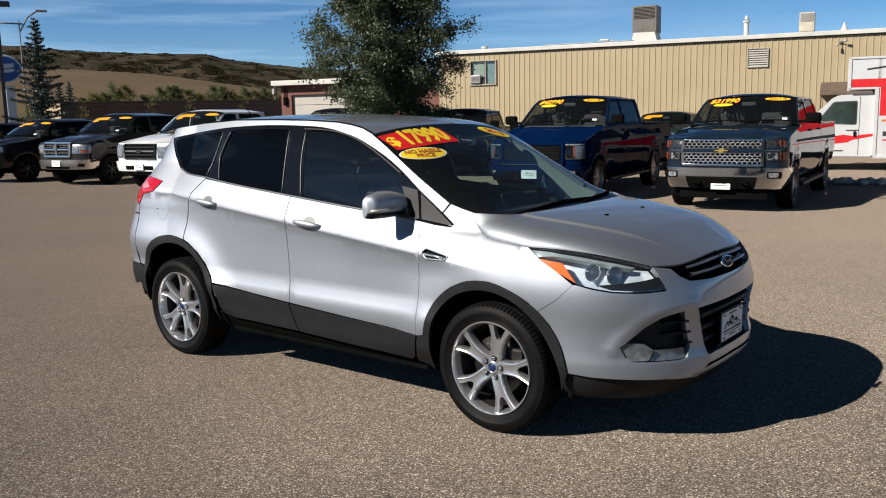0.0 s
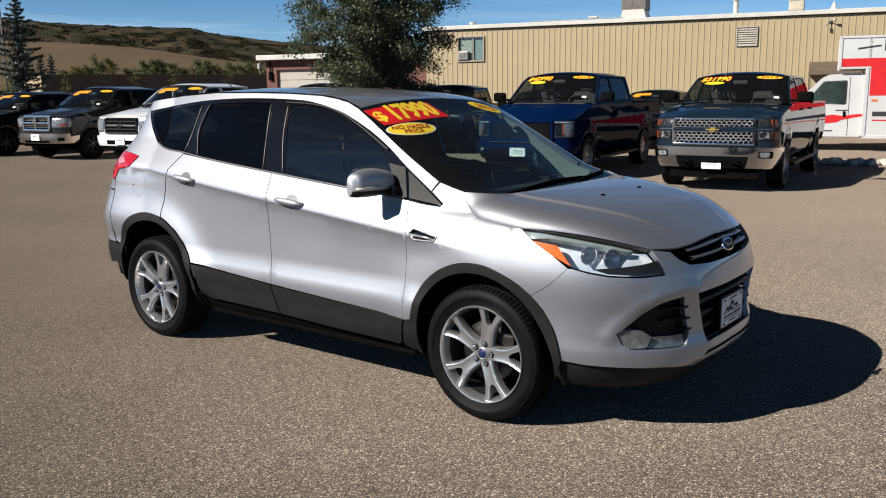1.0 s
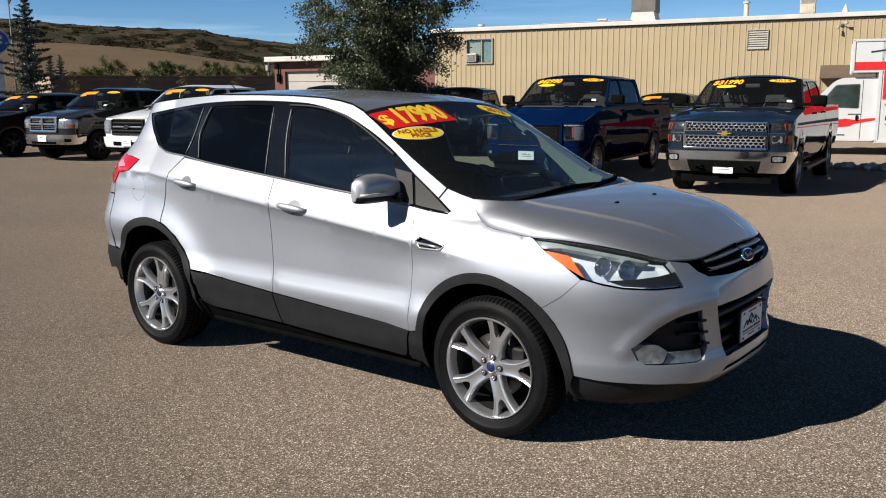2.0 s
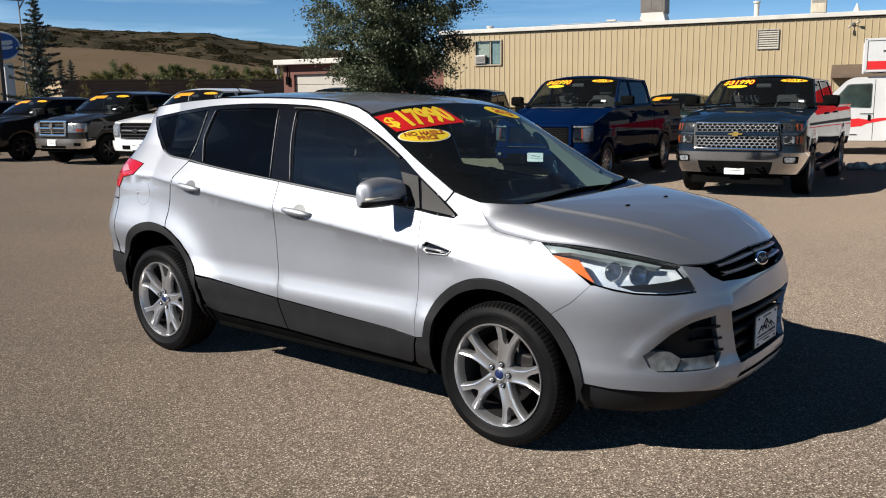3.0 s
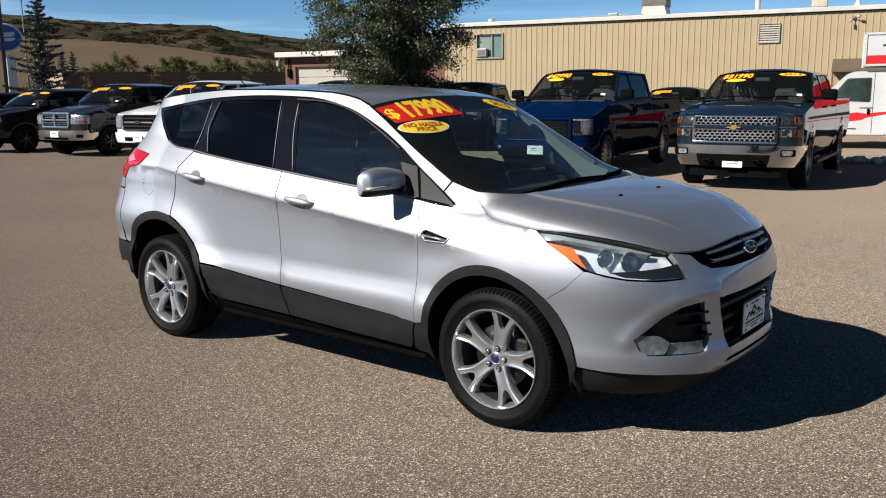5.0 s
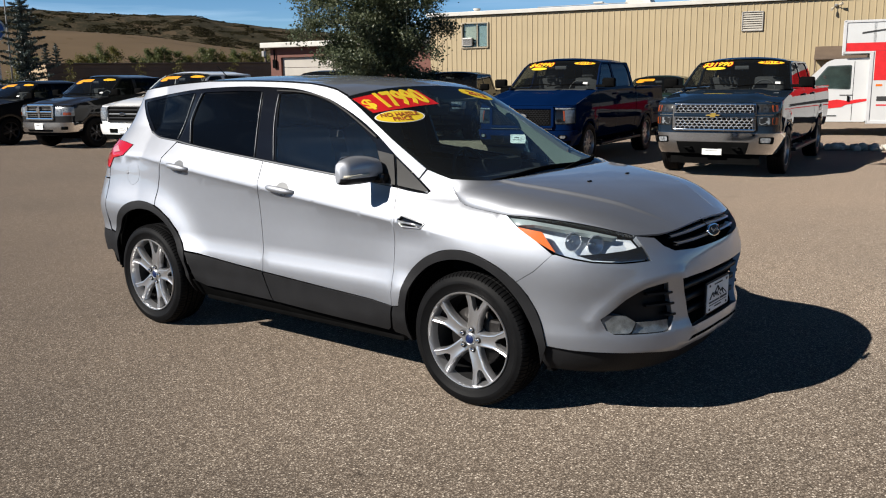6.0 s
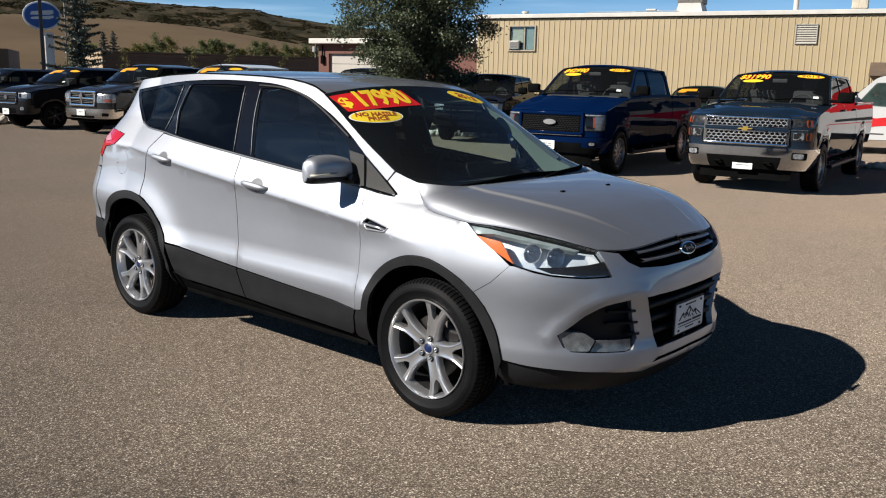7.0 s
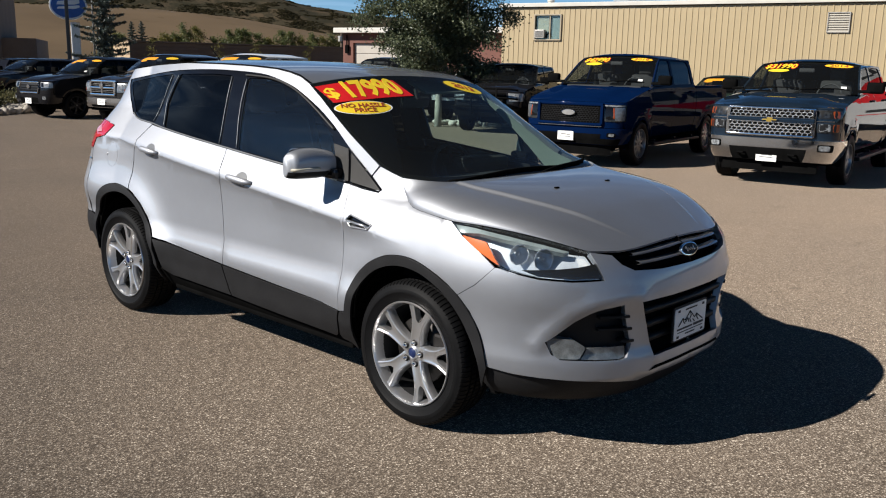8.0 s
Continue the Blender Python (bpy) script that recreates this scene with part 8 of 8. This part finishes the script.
def leaf_material(name, lo, hi, through=0.25):
    m = bpy.data.materials.new(name)
    m.use_nodes = True
    n, l = m.node_tree.nodes, m.node_tree.links
    b = n["Principled BSDF"]
    b.inputs["Roughness"].default_value = 0.42
    geo = n.new("ShaderNodeNewGeometry")
    r = n.new("ShaderNodeValToRGB")
    r.color_ramp.elements[0].color, r.color_ramp.elements[1].color = (*lo, 1), (*hi, 1)
    l.new(geo.outputs["Random Per Island"], r.inputs["Fac"])
    l.new(r.outputs["Color"], b.inputs["Base Color"])
    t, mx = n.new("ShaderNodeBsdfTranslucent"), n.new("ShaderNodeMixShader")
    l.new(r.outputs["Color"], t.inputs["Color"])
    mx.inputs[0].default_value = through
    l.new(b.outputs["BSDF"], mx.inputs[1])
    l.new(t.outputs["BSDF"], mx.inputs[2])
    l.new(mx.outputs["Shader"], n["Material Output"].inputs["Surface"])
    return m


LEAF_ASPEN = leaf_material("grey-green leaves", (.040, .056, .026), (.145, .165, .090), .34)
LEAF_GREEN = leaf_material("green leaves", (.060, .080, .026), (.155, .175, .062), .45)
LEAF_YELLOW = leaf_material("yellowing leaves", (.115, .115, .032), (.225, .20, .062), .45)
NEEDLE = leaf_material("blue-green needles", (.028, .042, .035), (.070, .092, .080), .1)
SAGE = leaf_material("shrub leaves", (.06, .065, .025), (.15, .14, .06))

BRUSH = material("scrub brush", (.022, .022, .012), 0.95, spread=0.35, grain=0.4, scale=0.05, spec=0.0, tone=(.034, .028, .016))


def brush(name, hillside, count, lows, highs, bearings, size, seed, label, edge=0.0):
    """Low clumps of scrub on a hillside, thick in some places and missing in others."""
    rng = np.random.default_rng(seed)
    ball = bmesh.new()
    bmesh.ops.create_icosphere(ball, subdivisions=1, radius=1)
    vs, fs = np.array([v.co[:] for v in ball.verts]), np.array([[v.index for v in q.verts] for q in ball.faces])
    ball.free()
    pts, tris = [], []
    while len(pts) < count:
        u, v = rng.uniform(*bearings), rng.uniform(lows, highs)
        p = HILLS[hillside](u, v)
        if noise.fractal(p * (.045 / size), 1.0, 2.0, 5) + edge * (v - lows) / (highs - lows) < rng.uniform(-.05, .45):
            continue
        s = size * rng.uniform(.5, 1.3)
        tris.append(fs + len(pts) * len(vs))
        pts.append(np.array(p[:]) + vs * rng.uniform(.7, 1.2, (len(vs), 1)) * (s * 1.3, s * 1.3, s * .34))
    me = bpy.data.meshes.new(name)
    me.from_pydata(np.concatenate(pts).tolist(), [], np.concatenate(tris).tolist())
    me.materials.append(BRUSH)
    me.polygons.foreach_set("use_smooth", [True] * len(me.polygons))
    return tagged(new(name, me), label, "scrub", kind="stuff")


brush("scrub_brush", "backdrop_ridge", 20000, .24, .60, (40, 76), 2.1, 5, "dark autumn scrub covering the distant ridge")
brush("scrub_brush", "backdrop_slope", 420, .48, .61, (40, 76), 1.7, 6, "scattered dark bushes along the grass slope's top", .25)


def leaves(name, centres, size, mat, parent, rng, stretch=1.35):
    """One leaf, a folded rhombus, at each centre."""
    n = len(centres)
    c = np.asarray(centres)
    ax = rng.normal(size=(n, 3))
    ax /= np.linalg.norm(ax, axis=1)[:, None]
    up = np.cross(ax, rng.normal(size=(n, 3)))
    up /= np.linalg.norm(up, axis=1)[:, None]
    nn = np.cross(ax, up)
    s = (size * rng.uniform(.6, 1.25, n))[:, None]
    v = np.stack([c - ax * s * stretch * .5, c + up * s * .42 + nn * s * .10, c + ax * s * stretch * .6, c - up * s * .42 + nn * s * .10], 1).reshape(-1, 3)
    me = bpy.data.meshes.new(name)
    i = np.arange(n) * 4
    faces = np.concatenate([np.stack([i, i + 1, i + 2], 1), np.stack([i, i + 2, i + 3], 1)]).tolist()
    me.from_pydata(v.tolist(), [], faces)
    me.materials.append(mat)
    o = new(name, me)
    o.parent = parent
    return o


def aspen(at, height, spread, count, leaf, mat, label, seed, name="tree", group="", bare=.12, trunk=.11, bark=None, limbs=26):
    """Trunk, rising limbs, twigs and a crown of single leaves in loose clumps."""
    rng = np.random.default_rng(seed)
    t = thing(name, label, "tree", group, at)
    bm = bmesh.new()
    lean = [Vector((.25 * math.sin(z * .7 + seed) * z / height, .2 * math.cos(z * .9 + seed) * z / height, z)) for z in steps(0, height * .96, 12)]
    tube(bm, lean, trunk, 8, .12)
    tips = []
    for i in range(limbs):
        k = bare + (1 - bare) * (i + rng.random() * .8) / limbs * .93
        z = height * k
        j = min(11, int(k / .96 * 12))
        p = Vector((lean[j].x, lean[j].y, z))
        a = i * 2.4 + rng.random() * .8
        prof = math.sin(math.pi * min(1, (.22 + .78 * (k - bare) / (1 - bare)) ** .8)) ** .75
        reach = spread * (.45 + .62 * prof) * rng.uniform(.6, 1.08)
        rise = reach * rng.uniform(.35, .8) * (1 - .2 * k) * min(1, .30 + 2.2 * (k - bare))
        pts = [p]
        for q in (.35, .7, 1.0):
            pts.append(p + Vector((math.cos(a + .2 * q) * reach * q, math.sin(a + .2 * q) * reach * q, rise * q ** .8 + rng.normal() * .08)))
        tube(bm, pts, trunk * .36 * (1.1 - k), 5, .2)
        for q in range(1, 4):
            for w in range(3):
                e = pts[q] + Vector(rng.normal(size=3) * reach * .20 * (.6 + q * .15))
                tube(bm, [pts[q] * .8 + pts[q - 1] * .2, e], trunk * .07, 4, .4)
                tips.append((e, .30 + .10 * reach))
            tips.append((pts[q], .25 + .10 * reach))
    part("trunk", bm, bark or BARK, t, smooth=60)
    per = max(1, count // len(tips))
    cs = []
    for e, r in tips:
        m = int(per * rng.uniform(.6, 1.4))
        d = rng.normal(size=(m, 3)) * np.array([r, r, r * .8]) * .46
        cs.append(np.asarray(e[:])[None] + d * (1 if len(tips) < 250 else .82))
    cs = np.concatenate(cs)
    cs = cs[cs[:, 2] > height * .09]
    leaves("crown", cs, leaf, mat, t, rng)
    return t


def spruce(at, height, spread, label, seed, group="", count=26):
    rng = np.random.default_rng(seed)
    t = thing("spruce", label, "tree", group, at)
    bm = bmesh.new()
    rod(bm, (0, 0, 0), (0, 0, height), height * .018, .01, 8)
    cs = []
    for i in range(count * 6):
        k = (i + rng.random()) / (count * 6)
        z = height * (.05 + .94 * k)
        reach = spread * (1 - k) ** .8 * rng.uniform(.35, 1.2) + .08
        a = i * 2.399
        d = Vector((math.cos(a), math.sin(a), 0))
        pts = [Vector((0, 0, z)), Vector((0, 0, z)) + d * reach * .5 + Vector((0, 0, -.10 * reach)), Vector((0, 0, z)) + d * reach + Vector((0, 0, .02))]
        tube(bm, pts, .018, 4, .3)
        m = int(14 + 150 * reach)
        q = rng.random(m)
        w = (1 - q) * .13 * reach + .05
        base = np.asarray(pts[0][:])[None] * (1 - q[:, None]) + np.asarray(pts[2][:])[None] * q[:, None]
        base[:, 2] -= .10 * reach * np.sin(np.pi * q) + .02
        cs.append(base + rng.normal(size=(m, 3)) * np.stack([w, w, w * .45 + .01], 1) * .6)
    part("trunk", bm, BARK_DARK, t)
    leaves("needles", np.concatenate(cs), height * .0098, NEEDLE, t, rng, 2.4)
    return t


aspen(pose(-13.35, 15.05, 0), 8.3, 1.86, 175000, .058, LEAF_ASPEN, "leafy grey-green aspen with a pale trunk beside the lot", 5, "aspen_tree", limbs=40, bare=.17)
spruce(pose(-37.0, 16.75, 0), 6.6, 1.8, "blue-green spruce beside the dealer sign", 3, count=17)
FAR = "trees beyond the brown wall"
spruce(pose(-84.2, 43.2, 0), 5.9, 1.9, "dark conifer beyond the brown wall", 11, FAR, 14)
spruce(pose(-83.6, 44.0, 0), 6.0, 1.8, "dark conifer beyond the brown wall", 12, FAR, 14)
GREEN_FAR, YELLOW_FAR = "green tree beyond the brown wall", "yellowing tree beyond the brown wall"
for i, (x, y, h, s, mat, lab) in enumerate(((-85.2, 41.0, 4.6, 1.0, LEAF_YELLOW, YELLOW_FAR), (-84.8, 41.9, 4.9, .9, LEAF_GREEN, GREEN_FAR), (-82.9, 45.2, 4.4, .8, LEAF_YELLOW, YELLOW_FAR),
                                           (-82.3, 46.3, 5.0, .9, LEAF_YELLOW, YELLOW_FAR), (-81.9, 47.0, 4.8, .8, LEAF_GREEN, GREEN_FAR), (-81.2, 47.7, 5.7, .8, LEAF_GREEN, GREEN_FAR),
                                           (-80.7, 48.8, 6.0, .9, LEAF_YELLOW, YELLOW_FAR), (-79.6, 50.6, 4.7, .7, LEAF_GREEN, GREEN_FAR), (-79.0, 51.7, 5.5, .75, LEAF_GREEN, GREEN_FAR),
                                           (-78.4, 52.5, 5.8, .8, LEAF_GREEN, GREEN_FAR), (-77.8, 53.2, 5.8, .7, LEAF_GREEN, GREEN_FAR), (-77.0, 54.4, 5.2, .7, LEAF_GREEN, GREEN_FAR),
                                           (-76.3, 55.3, 4.7, .7, LEAF_YELLOW, YELLOW_FAR), (-75.6, 56.4, 5.7, .9, LEAF_GREEN, GREEN_FAR), (-75.0, 57.2, 5.6, .8, LEAF_GREEN, GREEN_FAR),
                                           (-74.4, 58.0, 4.8, .8, LEAF_YELLOW, YELLOW_FAR), (-73.6, 58.9, 5.4, .7, LEAF_GREEN, GREEN_FAR), (-72.7, 59.9, 5.0, 1.0, LEAF_YELLOW, YELLOW_FAR),
                                           (-72.0, 60.8, 5.1, 1.1, LEAF_GREEN, GREEN_FAR), (-71.2, 61.6, 4.8, 1.0, LEAF_YELLOW, YELLOW_FAR), (-70.2, 62.6, 4.9, 1.0, LEAF_GREEN, GREEN_FAR))):
    aspen(pose(x, y, 0), h * .96, s * 1.4, 5200, .105, mat, lab, 20 + i, group=FAR, limbs=16, bark=BARK_DARK, bare=.12)
for i, (x, y) in enumerate(((-61.2, 32.6), (-59.0, 37.4), (-57.6, 40.2), (-55.6, 44.0))):
    aspen(pose(x, y, 0), 3.5, .42, 420, .10, LEAF_YELLOW, "slender young tree before the brown wall", 50 + i, group="young trees along the brown wall", limbs=9, trunk=.04, bark=BARK_DARK)


def shrub(at, r, h, mat, label, seed, group, count=1400, leaf=.06):
    rng = np.random.default_rng(seed)
    t = thing("shrub", label, "shrub", group, at)
    bm = bmesh.new()
    cs = []
    for i in range(16):
        a, q = rng.random() * 6.28, rng.random() ** .5
        e = Vector((math.cos(a) * r * q, math.sin(a) * r * q, h * rng.uniform(.55, 1.0) * (1.05 - .45 * q)))
        tube(bm, [(0, 0, 0), e * .5 + Vector((0, 0, .08)), e], .010, 4, .4)
        cs.append(np.asarray(e[:])[None] * rng.uniform(.35, 1.05, (count // 16, 1)) + rng.normal(size=(count // 16, 3)) * r * .17)
    part("stems", bm, BARK_DARK, t)
    cs = np.concatenate(cs)
    cs[:, 2] = np.abs(cs[:, 2]) + .03
    leaves("foliage", cs, leaf, mat, t, rng, 2.0)


BEDS = "shrubs in the rock bed"
for i, (x, y, r, h) in enumerate(((-24.6, 6.6, .75, .95), (-25.9, 7.3, .7, .85), (-24.9, 5.6, .7, .9), (-27.0, 8.4, .6, .7))):
    shrub(pose(x, y, 0), r, h, SAGE, "loose green-yellow shrub in a bed of rocks", 70 + i, BEDS)

# ---- rocks ----
ROCK = material("river rock", (0.30, 0.26, 0.22), 0.8, spread=0.25, grain=0.5, scale=4, jitter=0.5, tone=(0.46, 0.42, 0.36))
rock_meshes = []
for s in range(5):
    bm = bmesh.new()
    bmesh.ops.create_icosphere(bm, subdivisions=2, radius=1)
    for v in bm.verts:
        v.co *= 1 + .28 * noise.noise(v.co * 1.3 + Vector((s * 7, 0, 0)))
        v.co.z *= .68
    me = bpy.data.meshes.new("rock")
    bm.to_mesh(me)
    bm.free()
    for f in me.polygons:
        f.use_smooth = True
    me.materials.append(ROCK)
    rock_meshes.append(me)
rng = random.Random(4)


def rock_bed(name, label, p, q, wide, count, lo, hi):
    """A kerbside strip of loose rocks between two points."""
    bed = tagged(new(name), label, "rocks", kind="structure")
    p, q = Vector(p), Vector(q)
    side = Vector((-(q - p).y, (q - p).x, 0)).normalized()
    for i in range(count):
        s = rng.uniform(lo, hi)
        o = new("rock", rng.choice(rock_meshes))
        o.parent = bed
        w = p + (q - p) * rng.random() + side * wide * (rng.random() - .5)
        o.matrix_local = Matrix.Translation((w.x, w.y, s * .34 + rng.random() * .05)) @ pose(0, 0, 0, rng.uniform(-15, 15), rng.uniform(-15, 15), rng.uniform(0, 360)) @ Matrix.Diagonal((s, s * rng.uniform(.7, 1), s, 1))


rock_bed("rock_bed", "bed of pale loose rocks with shrubs at the lot edge", (-23.6, 5.4, 0), (-25.6, 8.6, 0), 1.5, 150, .10, .22)
rock_bed("rock_edge", "line of brown rocks along the lot edge", (-3.4, 15.6, 0), (6.5, 17.6, 0), .6, 260, .05, .115)
rock_bed("rock_strip", "short strip of pale rocks behind the front row", (-14.2, 15.9, 0), (-10.4, 17.2, 0), .7, 90, .07, .17)
